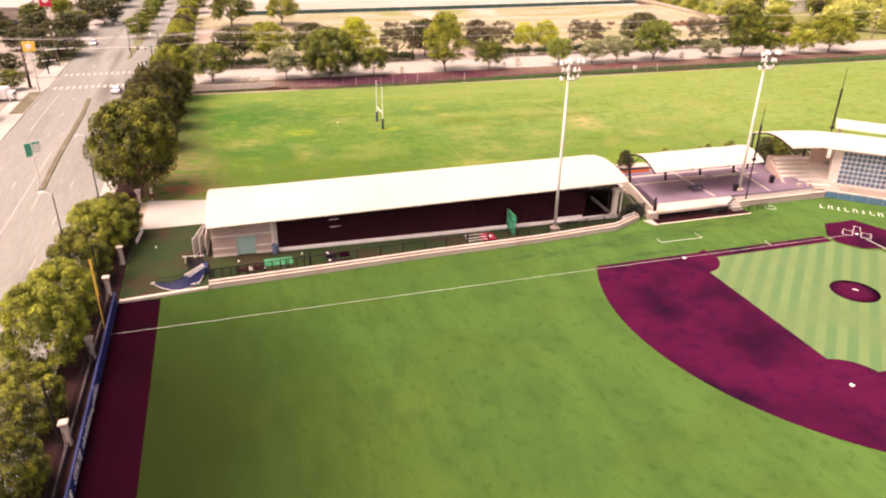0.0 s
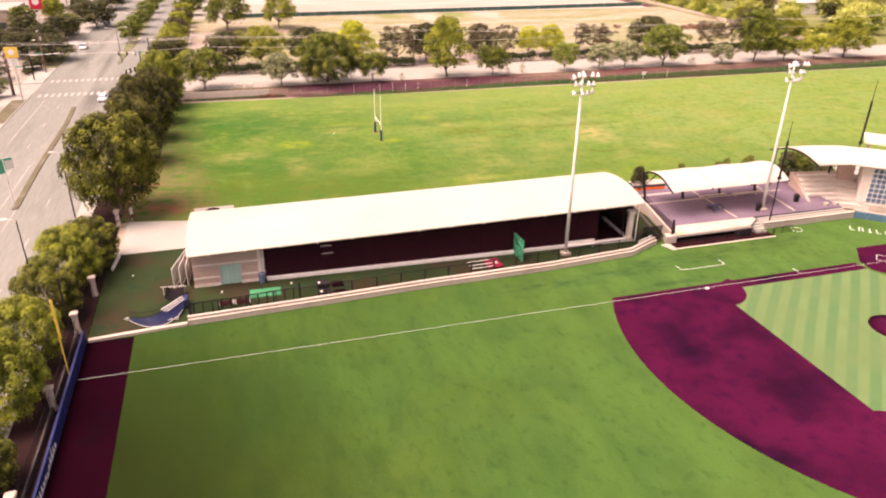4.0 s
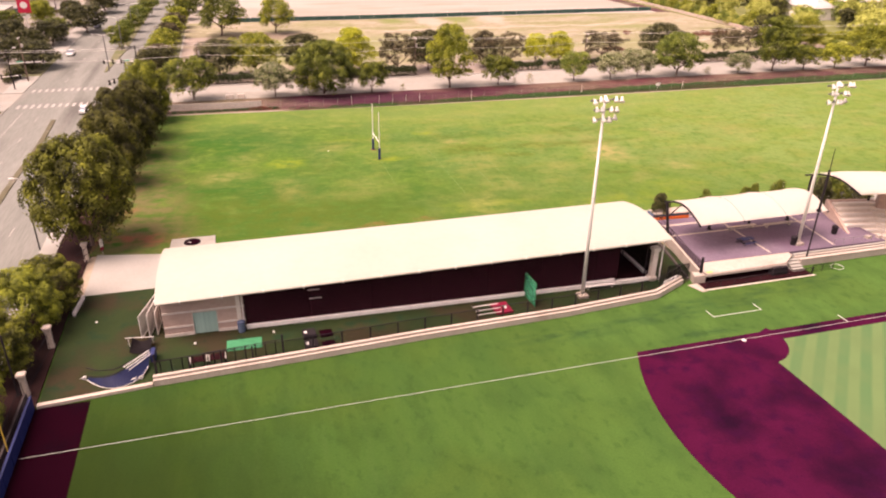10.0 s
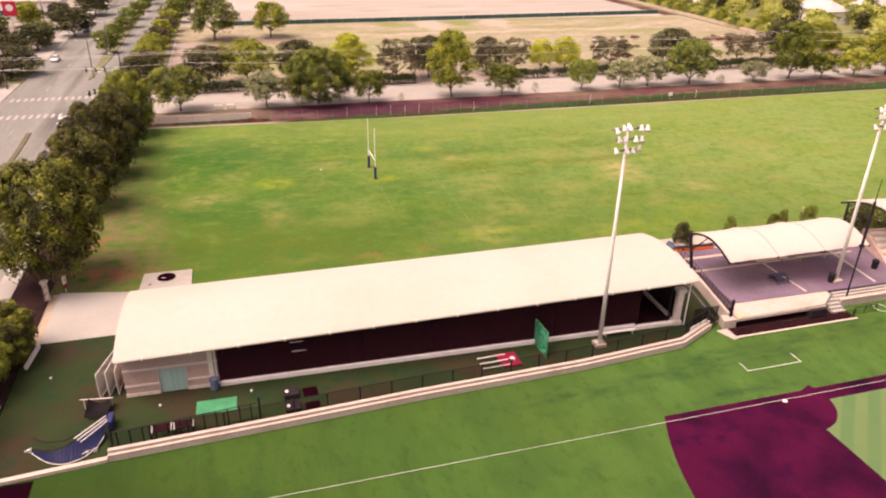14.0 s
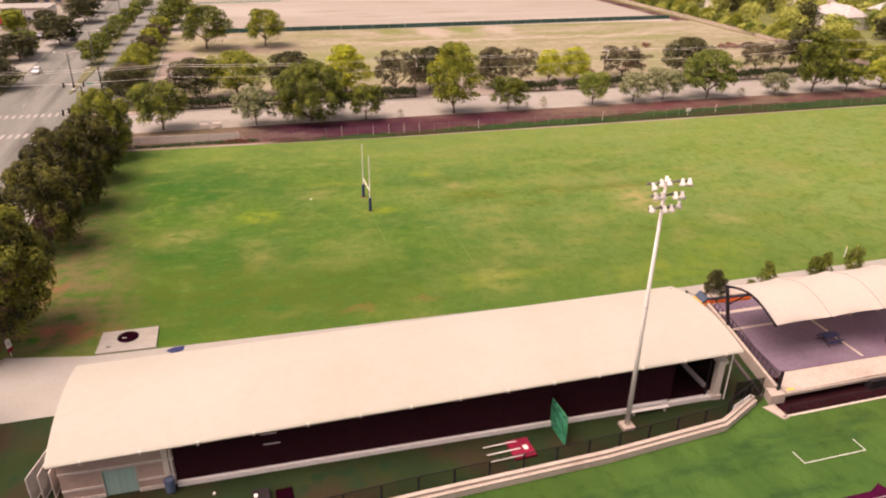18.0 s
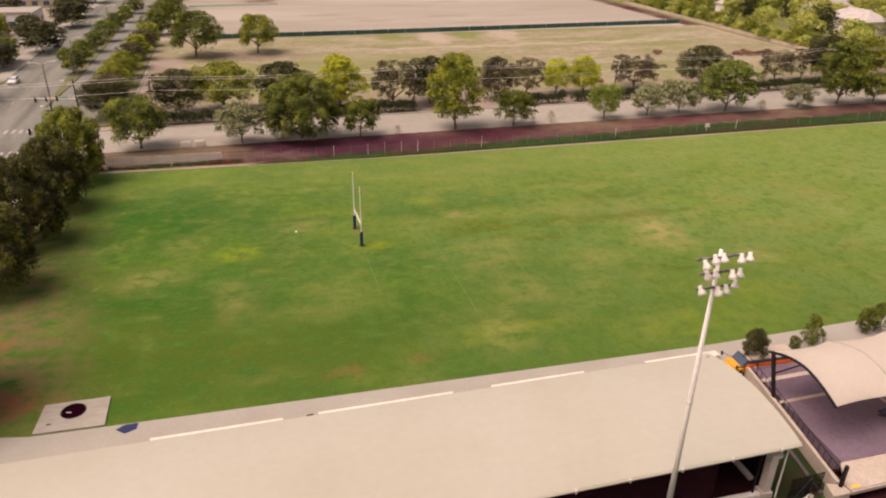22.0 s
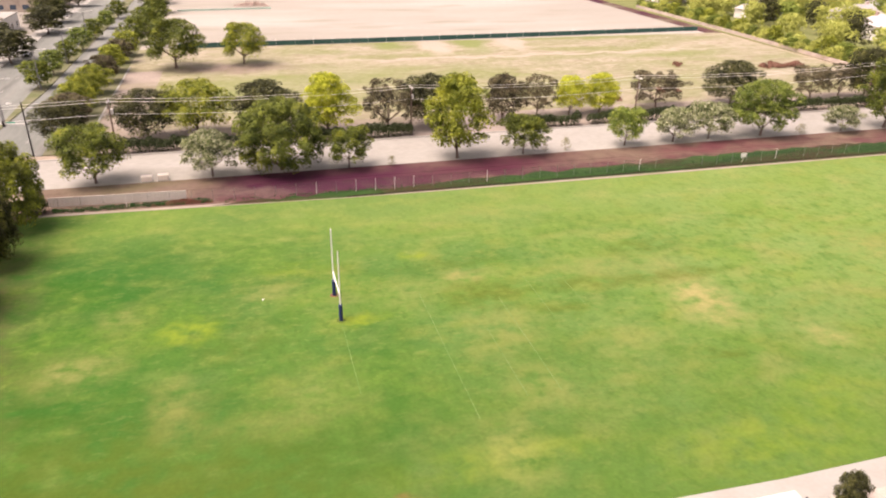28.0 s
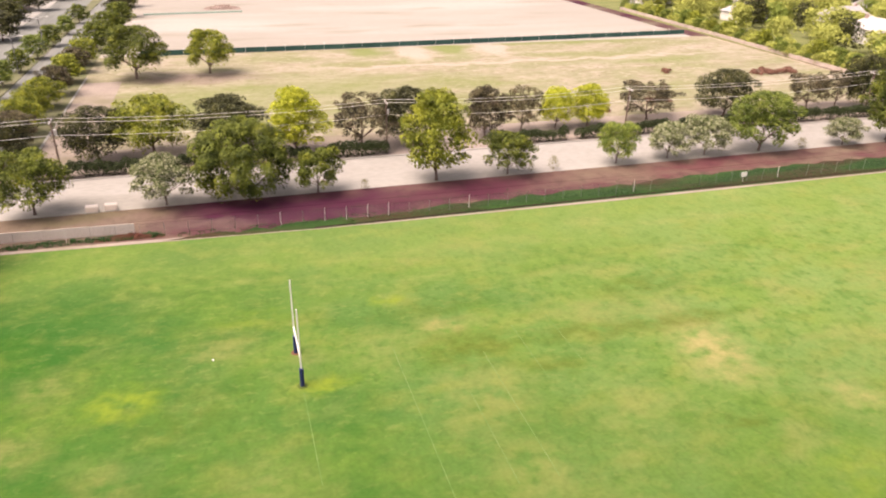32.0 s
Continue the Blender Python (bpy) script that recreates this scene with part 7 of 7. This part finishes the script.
# ---- trees ----
def leaf_points(rng, lobes, count, size, stray=0.5, shell=(0.84, 1.12)):
    """Small bent leaf clumps over a set of round lobes: vertices and faces."""
    c = np.array([q[:3] for q in lobes])
    r = np.array([q[3:6] for q in lobes])
    vol = r.prod(1) ** (2 / 3)
    pick = rng.choice(len(lobes), count, p=vol / vol.sum())
    d = rng.normal(size=(count, 3))
    d /= np.linalg.norm(d, axis=1)[:, None]
    d[:, 2] = np.where((d[:, 2] < -0.1) & (rng.random(count) < 0.75), -d[:, 2], d[:, 2])
    depth = np.where(rng.random(count) < 0.85, rng.uniform(*shell, count), rng.uniform(0.35, 0.9, count))
    pos = c[pick] + d * r[pick] * depth[:, None]
    nrm = d + rng.normal(scale=stray, size=(count, 3)) + np.array((0.0, 0.0, 0.3))
    nrm /= np.linalg.norm(nrm, axis=1)[:, None]
    a = np.cross(nrm, rng.normal(size=(count, 3)))
    a /= np.linalg.norm(a, axis=1)[:, None]
    b = np.cross(nrm, a)
    s = size * rng.uniform(0.55, 1.25, count)[:, None]
    w = rng.uniform(0.5, 0.95, count)[:, None]
    bend = nrm * s * rng.uniform(-0.35, 0.1, count)[:, None]
    quads = np.stack([pos - a * s * 0.55, pos - b * s * w * 0.5 + bend, pos + a * s * 0.6, pos + b * s * w * 0.5 + bend], 1)
    return quads.reshape(-1, 3)


def leaf_mesh(name, verts, material):
    n = len(verts) // 4
    me = bpy.data.meshes.new(name)
    me.vertices.add(len(verts))
    me.vertices.foreach_set("co", verts.astype(np.float32).ravel())
    me.loops.add(n * 4)
    me.loops.foreach_set("vertex_index", np.arange(n * 4, dtype=np.int32))
    me.polygons.add(n)
    me.polygons.foreach_set("loop_start", np.arange(0, n * 4, 4, dtype=np.int32))
    me.update(calc_edges=True)
    me.materials.append(material)
    return me


def crown_lobes(rng, base, wide, count, lobe, top, full=False):
    """Lobes filling a crown of unit height and half-width wide/2; top: how pointed it is."""
    out = []
    p1, p2 = rng.uniform(0, 6.28), rng.uniform(0, 6.28)
    for i in range(count):
        f = (i + 0.5) / count
        z = base + 0.06 + (0.93 - base) * f
        g = (z - base) / (1 - base)
        reach = wide * 0.5 * (math.sin(math.pi * min(1, max(0.0, 0.18 + 0.72 * g))) ** (0.7 + top))
        a = i * 2.399 + rng.uniform(-0.5, 0.5)
        if not full:
            reach *= 1 + 0.12 * math.sin(2 * a + p1 + 4 * z) + 0.09 * math.sin(3 * a + p2 - 6 * z)
        rad = max(0.0, reach - lobe * 0.75) * math.sqrt(rng.uniform(0.78 if full else 0.3, 1.0))
        s = lobe * rng.choice((0.6, 0.8, 1.0, 1.3))
        out.append((rad * math.cos(a), rad * math.sin(a), min(z, 1 - s * (1.2 if full else 0.7)), s, s, s * (rng.uniform(1.0, 1.5) if full else rng.uniform(0.65, 0.95))))
    if full:
        out.append((0, 0, base + 0.44 * (1 - base), wide * 0.355, wide * 0.355, 0.39 * (1 - base)))
    else:
        out.append((0, 0, base + 0.5 * (1 - base), wide * 0.27, wide * 0.27, 0.30 * (1 - base)))
    return out


def trunk_mesh(rng, base, wide, thick, forks):
    bm = bmesh.new()
    top = base + 0.28
    lean = rng.uniform(-0.02, 0.02, 2)
    tube(bm, [(0, 0, -0.01), (0, 0, 0.03), (lean[0], lean[1], base), (lean[0] * 1.5, lean[1] * 1.5, top)], [thick * 1.5, thick, thick * 0.75, thick * 0.35], 7)
    for k in range(forks):
        a = 2 * math.pi * k / forks + rng.uniform(-0.4, 0.4)
        z0 = base * rng.uniform(0.7, 1.0)
        rr = wide * 0.33
        tube(bm, [(lean[0], lean[1], z0), (rr * 0.45 * math.cos(a), rr * 0.45 * math.sin(a), z0 + 0.14), (rr * math.cos(a), rr * math.sin(a), z0 + 0.33)], [thick * 0.55, thick * 0.38, thick * 0.15], 5)
    return finish("trunk", bm, M_BARK, True)


# shape: crown base, width, lobes, lobe size, pointedness, leaves, leaf size, trunk, forks
SHAPES = {
    "round": (0.18, 1.08, 74, 0.115, 0.0, 11000, 0.031, 0.020, 5),
    "round2": (0.15, 1.08, 82, 0.105, 0.1, 11000, 0.031, 0.020, 4),
    "tall": (0.14, 0.88, 84, 0.095, 0.4, 13000, 0.027, 0.018, 5),
    "spread": (0.22, 1.32, 70, 0.12, 0.0, 11000, 0.034, 0.026, 6),
    "airy": (0.20, 1.32, 52, 0.105, 0.0, 6500, 0.034, 0.022, 8),
    "small": (0.22, 1.32, 56, 0.13, 0.0, 8500, 0.040, 0.02, 6),
    "bush": (0.04, 1.3, 20, 0.24, 0.0, 1500, 0.10, 0.02, 4),
    "sprout": (0.08, 0.95, 36, 0.13, 0.5, 2600, 0.055, 0.02, 4),
    "sprig": (0.10, 0.9, 16, 0.14, 0.3, 300, 0.075, 0.016, 5),
    "far_round": (0.16, 1.08, 46, 0.13, 0.0, 3600, 0.055, 0.020, 4),
    "far_low": (0.05, 1.15, 34, 0.17, 0.0, 2200, 0.075, 0.020, 3),
    "dense": (0.04, 1.08, 96, 0.088, 0.3, 28000, 0.024, 0.018, 5),
    "stemmed": (0.12, 1.06, 124, 0.086, 0.15, 32000, 0.025, 0.022, 5),
    "dense2": (0.05, 1.08, 84, 0.095, 0.35, 25000, 0.026, 0.018, 5),
}
FULL = ("dense", "dense2", "stemmed")
made = {}


def tree(shape, leaves, x, y, h, w, label, rz=0.0, category="tree", name="tree", group="street trees", z=0.0):
    key = (shape, leaves.name)
    if key not in made:
        p = SHAPES[shape]
        rng = np.random.default_rng(sum(map(ord, shape)) * 7)
        lobes = crown_lobes(rng, p[0], p[1], p[2], p[3], p[4], shape in FULL)
        made[key] = (trunk_mesh(rng, p[0], p[1], p[7], p[8]), leaf_mesh("crown", leaf_points(rng, lobes, p[5], p[6], *((0.3, (0.90, 1.05)) if shape in FULL else (0.5, (0.84, 1.12)))), leaves), p[1])
    tm, cm, wide = made[key]
    s = w / h / wide * h
    t = thing(name, label, category, pose(x, y, z, 0, 0, rz) @ Matrix.Diagonal((s, s, h, 1)), group)
    share("trunk", tm, t, Matrix())
    share("crown", cm, t, Matrix())
    return t


AV, AVL = L_AVENUE, L_AVLIME
D, G, LM, Y, O, F, W = L_DARK, L_MID, L_LIME, L_YELLOW, L_OLIVE, L_FLOWER, L_WEED
DARK, MID, LIME, YEL, OLV, FLO = "dark green leafy tree", "mid-green leafy tree", "yellow-green leafy tree", "bright yellow-leaved tree", "olive-brown thin-leaved tree", "low tree with pale blossom"
# row on the near side of the street
for s, m, x, y, h, w, n in (
    ("round", G, -83.6, 115.0, 9.1, 11.0, MID), ("small", F, -65.9, 114.3, 7.3, 10.3, FLO), ("dense", G, -54.8, 115.0, 11.8, 15.6, "broad dense " + MID), ("small", G, -43.7, 113.8, 6.8, 9.0, MID),
    ("tall", LM, -24.3, 114.6, 14.5, 12.6, "tall " + LIME), ("small", G, -11.9, 114.4, 6.9, 9.6, MID), ("round", L_FRESH, 8.9, 115.0, 7.2, 7.8, "fresh green leafy tree"), ("small", F, 19.4, 115.2, 6.3, 9.2, FLO),
    ("small", F, 27.3, 115.3, 7.0, 9.8, FLO), ("round2", L_FRESH, 39.0, 115.0, 11.0, 13.6, "fresh green leafy tree"), ("small", F, 57.7, 114.2, 5.0, 8.6, FLO), ("tall", G, 68.9, 114.5, 14.3, 12.6, "tall " + MID),
    ("small", G, 79.2, 114.3, 6.3, 9.7, MID), ("small", LM, 90.0, 114.4, 6.5, 10.0, LIME), ("round2", LM, 101.0, 114.5, 11.5, 14.0, "broad " + LIME), ("sprig", W, -3.4, 114.6, 2.4, 2.4, "thin young tree"), ("sprig", W, -7.5, 114.6, 1.5, 1.5, "thin young tree"),
    ("sprig", W, 48.0, 114.4, 2.0, 3.0, "thin young tree"), ("sprig", W, -36.5, 113.0, 1.8, 1.7, "thin young tree")):
    tree(s, m, x, y, h, w, n + " beside the street", (x * 37) % 360)
# row on the far side of the street
for s, m, x, y, h, w, n in (
    ("round", D, -77.8, 137.2, 9.0, 12.0, DARK), ("spread", LM, -69.0, 138.8, 10.0, 14.0, LIME), ("round2", D, -56.4, 140.0, 9.4, 12.7, DARK), ("tall", Y, -44.7, 134.0, 11.4, 11.0, YEL), ("airy", O, -32.9, 134.5, 9.6, 11.8, OLV),
    ("round", D, -24.1, 135.6, 10.0, 10.4, DARK), ("round2", O, -8.4, 135.4, 9.6, 9.4, OLV), ("airy", O, -0.1, 137.2, 8.6, 8.6, OLV), ("round", Y, 7.6, 137.5, 8.0, 7.6, YEL), ("tall", Y, 14.7, 137.4, 8.4, 8.6, YEL),
    ("airy", O, 29.7, 139.2, 8.0, 13.2, OLV), ("round2", D, 47.8, 137.5, 10.0, 12.4, DARK), ("airy", O, 70.5, 138.2, 8.0, 10.2, OLV), ("airy", O, 79.7, 139.4, 7.8, 9.0, OLV), ("round", G, 92.0, 138.0, 9.0, 11.0, MID), ("tall", LM, 102.0, 140.0, 10.0, 9.5, LIME), ("round", D, 84.0, 136.0, 11.5, 10.0, DARK)):
    tree(s, m, x, y, h, w * 1.1, n + " beyond the street", (x * 53) % 360)
# rows along the avenue
for s, m, x, y, h, w, n in (
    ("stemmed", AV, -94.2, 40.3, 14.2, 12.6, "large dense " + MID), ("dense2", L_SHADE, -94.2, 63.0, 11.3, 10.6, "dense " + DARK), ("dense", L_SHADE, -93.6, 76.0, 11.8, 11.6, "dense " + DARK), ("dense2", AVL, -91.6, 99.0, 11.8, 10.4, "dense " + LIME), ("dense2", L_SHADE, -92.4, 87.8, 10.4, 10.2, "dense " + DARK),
    ("dense2", AV, -95.9, 24.2, 6.0, 7.6, "dense " + MID), ("dense", AVL, -97.4, 19.6, 7.0, 8.0, "dense " + LIME), ("dense2", AV, -98.2, 12.4, 6.4, 7.2, "dense " + MID), ("dense", AVL, -98.6, 4.0, 6.8, 7.4, "dense " + LIME), ("dense", AVL, -98.9, -4.4, 8.6, 8.2, "dense " + LIME),
    ("dense2", AV, -98.6, -13.6, 6.0, 6.6, "dense " + MID), ("dense", AV, -98.4, -22.5, 6.6, 7.0, "dense " + MID), ("dense2", AV, -98.4, -31, 7.0, 8.0, "dense " + MID)):
    tree(s, m, x, y, h, w, n + " beside the avenue", (y * 29) % 360, group="trees along the avenue")
for i, (x, y, h, w, m) in enumerate(((-92.4, 137.5, 7.6, 10.0, D), (-92.6, 147, 7.0, 9.6, O), (-93.0, 156.0, 7.0, 9.0, LM), (-92.9, 166, 6.8, 8.6, LM), (-92.7, 176, 6.6, 9.0, LM), (-92.4, 188, 6.4, 8.6, O), (-92.0, 200, 6.8, 8.8, LM), (-91.6, 212, 6.2, 8.2, O), (-91.2, 222, 6.8, 9.0, LM), (-90.6, 242, 8.0, 10.5, G), (-89.0, 262, 8.4, 11.0, G), (-88.0, 284, 8.6, 11.5, G), (-90, 310, 9, 12, D), (-91, 340, 9, 12, G))):
    tree(("round", "round2", "spread")[i % 3] if y < 190 else "far_round", m, x, y, h, w, (DARK if m is D else OLV if m is O else LIME if m is LM else MID) + " in the verge of the avenue", i * 71, group="trees along the avenue")
for i in range(7):
    tree("far_round", (G, L_FRESH)[i % 2], -106.4 + 0.55 * i, 184.5 + 13.5 * i + 0.9 * i * i, 6.4 - 0.3 * (i % 3), 7.8 - 0.6 * (i % 3), MID + " on the median", i * 47, group="trees on the median")
for x, y, h, w, s, m in ((-76.8, 202.2, 12.5, 17.4, "spread", G), (-59.2, 204.6, 10.8, 13.6, "spread", LM)):
    tree(s, m, x, y, h, w, "lone broad " + (MID if m is G else LIME) + " on dry ground", 40, group="lone trees")
for i, (x, y, h, w, m) in enumerate(((-119.9, 217, 8.6, 15.0, D), (-137.5, 240, 7.6, 11.5, LM), (-126.2, 193.7, 7.0, 12.8, D), (-124.0, 160, 6.6, 13.5, D), (-131.5, 165, 6.8, 11, D), (-137.5, 170, 6.2, 10, D), (-127.8, 117.0, 4.6, 6.5, G), (-126.5, 203, 6.6, 10, G), (-145, 188, 6.5, 11, D), (-152, 203, 7.0, 12, D), (-125.6, 146.0, 3.4, 5.5, D), (-120.6, 266, 8.4, 14.3, D), (-124, 152, 4.0, 5.0, D), (-129, 178, 7.0, 9.0, D), (-137, 196, 7.2, 11, D), (-141, 212, 8, 10, G), (-127, 236, 8, 11, D), (-124, 290, 9, 14, D), (-128, 310, 9, 13, G), (-123, 335, 9, 13, D), (-140, 250, 7, 9, G), (-129.5, 90, 6.5, 8.5, G), (-131, 80, 6, 8, D), (-137, 122.5, 4, 6, D), (-131, 106, 5, 7, D), (-133, 136, 5, 8, D), (-144, 135, 6, 9, G), (-155, 180, 8, 11, D), (-146, 290, 9, 13, D), (-122.5, 370, 10, 16, D), (-105, 400, 10, 16, D))):
    tree("far_round", m, x, y, h, w, (DARK if m is D else LIME if m is LM else MID) + " beside parking", i * 83, group="trees across the avenue")
# shrubs and young trees behind the patio
for i, (x, y, h, w, m) in enumerate(((-18.9, 28.4, 4.4, 2.9, D), (-16.0, 29.6, 2.6, 2.0, D), (-9.0, 30.6, 3.4, 2.4, G), (-11.2, 30.4, 1.5, 1.4, G), (-1.8, 31.2, 3.0, 2.2, G), (-0.4, 31.0, 3.5, 2.0, G), (4.0, 31.0, 3.6, 2.5, G), (6.0, 26.5, 5.2, 4.6, D), (9.4, 27.5, 5.0, 4.8, G), (12.5, 28.0, 4.6, 5.0, D), (16, 28.6, 4.4, 4.4, G))):
    tree("small" if i == 0 else "sprout", m, x - (0.9 if i == 0 else 1.85 if x < 5 else 0.5), y, h, w, "young " + (DARK if m is D else MID) + " behind the patio", i * 61, "shrub", "shrub", "patio shrubs")


def hedge(x0, y0, x1, y1, h, m, label):
    rng = np.random.default_rng(int(abs(x0) * 10 + abs(y0)))
    lobes = []
    d = math.dist((x0, y0), (x1, y1))
    n = max(3, int(d / 1.3))
    for i in range(n):
        f = (i + 0.5) / n
        s = rng.uniform(0.8, 1.15)
        lobes.append((x0 + (x1 - x0) * f, y0 + (y1 - y0) * f + rng.uniform(-0.2, 0.2), h * 0.48 * s, 1.05, 1.0, h * 0.52 * s))
    ob = new("hedge", leaf_mesh("hedge", leaf_points(rng, lobes, int(260 * d * h / 2) + 300, 0.3), m))
    tagged(ob, label, "hedge", "hedges", "stuff")


HD = L_HEDGE
for x0, x1 in ((-88, -68), (-66, -43), (-41, -29), (-9, 6.5), (8.5, 17), (19, 30), (31.5, 52), (54, 66), (67, 82), (84, 108)):
    hedge(x0, 129.9, x1, 129.9, 2.5, HD, "dark clipped hedge beyond the street")
hedge(-92.5, 103.6, -88.5, 103.9, 2.0, HD, "dark hedge at the corner of the fence")
hedge(-126.5, 140, -126, 158, 1.5, D, "low dark hedge by the lot")
hedge(-146, 104, -132, 104, 1.4, D, "low dark hedge by the lot")


def brush(name, boxes, count, size, m, label, category, seed):
    """Low growth in loose patches that nobody could count."""
    rng = np.random.default_rng(seed)
    lobes = []
    for x0, y0, x1, y1, h, n in boxes:
        for _ in range(n):
            s = rng.uniform(0.6, 1.5)
            lobes.append((rng.uniform(x0, x1), rng.uniform(y0, y1), h * 0.3 * s, s * h * 0.9, s * h * 0.9, h * 0.6 * s))
    ob = new(name, leaf_mesh(name, leaf_points(rng, lobes, count, size), m))
    tagged(ob, label, category, kind="stuff")


brush("reddish_brushwood", [(84, 171, 97, 176, 0.9, 26), (38, 150, 43, 154, 0.8, 6), (22, 146, 26, 149, 0.8, 5), (60, 178, 62, 181, 0.9, 4)], 2600, 0.5, M_BRUSHRED, "heaps of dry reddish brushwood on the vacant field", "brushwood", 5)
brush("weed_tufts", [(-70, 150, 105, 226, 0.08, 160), (-80, 192, -50, 206, 0.10, 30)], 1500, 0.22, L_WEED, "scattered weeds on the vacant field", "weeds", 6)
brush("rough_grass", [(-42, 100.4, 20, 103.8, 0.10, 1700), (0, 100.2, 60, 104.6, 0.10, 1400), (20, 100.2, 125, 105.4, 0.10, 2400), (-42, 103.0, 125, 107.5, 0.10, 500), (-64, 101.6, -42, 103.6, 0.12, 260), (-88, 102.9, -66, 104.4, 0.30, 260)], 26000, 0.14, L_GRASS, "rough uncut grass on the bank behind the fence", "grass", 7)
# bushes and trees along the sandy wall, and the wooded quarter behind
rng0 = random.Random(11)
for i in range(34):
    y = 140 + 4.6 * i
    m = (L_FRESH, L_WOOD, L_WOOD, LM, L_FRESH, L_WOOD)[rng0.randrange(6)]
    h = rng0.uniform(3.2, 5.8)
    tree(("far_round", "far_low", "far_round", "far_low")[i % 4], m, 113.6 + 0.035 * (y - 140) + rng0.uniform(-1.6, 2.4), y, h, h * rng0.uniform(1.0, 1.35), "bushy " + (DARK if m is D else YEL if m is Y else LIME if m in (LM, L_WOOD) else MID) + " behind the sandy wall", i * 77, group="trees behind the wall")


for i in range(44):
    y = 134 + 3.9 * i
    m = (L_WOOD, L_FRESH, L_WOOD)[i % 3]
    h = rng0.uniform(2.2, 4.6)
    tree("far_low", m, 111.2 + 0.035 * (y - 140) + rng0.uniform(-0.6, 1.2), y, h, h * rng0.uniform(1.1, 1.4), "rounded " + ("yellow-green" if m is L_WOOD else "mid-green") + " bush beside the sandy wall", i * 67, "bush", "bush", "bushes beside the wall")


def woods(x0, y0, x1, y1, n, m, seed, label):
    rng = np.random.default_rng(seed)
    out = []
    for _ in range(n):
        x, y = rng.uniform(x0, x1), rng.uniform(y0, y1)
        h, w = rng.uniform(6, 11), rng.uniform(7, 12)
        lobes = [(x + q[0] * w, y + q[1] * w, q[2] * h, q[3] * w, q[4] * w, q[5] * h) for q in crown_lobes(rng, 0.08, 1.0, 13, 0.24, 0.05)]
        out.append(leaf_points(rng, lobes, 1100, 0.75))
    ob = new("woodland", leaf_mesh("woodland", np.concatenate(out), m))
    tagged(ob, label, "woodland", kind="stuff")


woods(124, 140, 260, 340, 30, L_FRESH, 21, "green trees of the wooded quarter")
woods(122, 138, 260, 340, 135, L_WOOD, 22, "yellow-green trees of the wooded quarter")
woods(130, 160, 260, 340, 12, L_DARK, 23, "dark trees of the wooded quarter")
woods(100, 345, 330, 480, 60, L_DARK, 24, "dark distant trees")
woods(-200, 340, -130, 520, 30, L_DARK, 25, "dark distant trees")

heap_rng = random.Random(8)
heap = bmesh.new()
cells = [[heap.verts.new((-74.5 + 0.55 * i, 102.95 + 0.3 * j - 0.02 * i, max(0.0, 0.62 * math.sin(math.pi * i / 16) * math.sin(math.pi * j / 4) * heap_rng.uniform(0.5, 1.3)))) for j in range(5)] for i in range(17)]
for i in range(16):
    for j in range(4):
        heap.faces.new((cells[i][j], cells[i + 1][j], cells[i + 1][j + 1], cells[i][j + 1]))
bmesh.ops.solidify(heap, geom=heap.faces[:], thickness=0.05)
solid("soil_heap", heap, M_SOIL, "low heap of orange-red soil beside the fence", "soil heap")

# building site
teal = thing("silt_fence", "low pale teal fabric silt fence on bare soil", "fence")
for k in range(8):
    xa, xb = -83.0 + 4.6 * k, -83.0 + 4.6 * (k + 1)
    part("fabric", run(bmesh.new(), [(xa, 314.0 + 0.4 * k), (xb, 314.4 + 0.4 * k)], 0.0, 0.6, 0.03), M_TEALFABRIC, teal)
    part("stake", bar((xa, 314.0 + 0.4 * k, 0), (xa, 314.0 + 0.4 * k, 0.7), 0.04), M_BARK, teal)
mound_rng = random.Random(12)
spoil = bmesh.new()
cells = [[spoil.verts.new((-61 + 0.8 * i, 326 + 1.3 * j, max(0.0, 1.8 * math.sin(math.pi * i / 18) * math.sin(math.pi * j / 5) * mound_rng.uniform(0.6, 1.2)))) for j in range(6)] for i in range(19)]
for i in range(18):
    for j in range(5):
        spoil.faces.new((cells[i][j], cells[i + 1][j], cells[i + 1][j + 1], cells[i][j + 1]))
bmesh.ops.solidify(spoil, geom=spoil.faces[:], thickness=0.1)
solid("soil_mound", spoil, M_BRICKDUST, "low mound of dug pinkish soil on the building site", "soil mound")
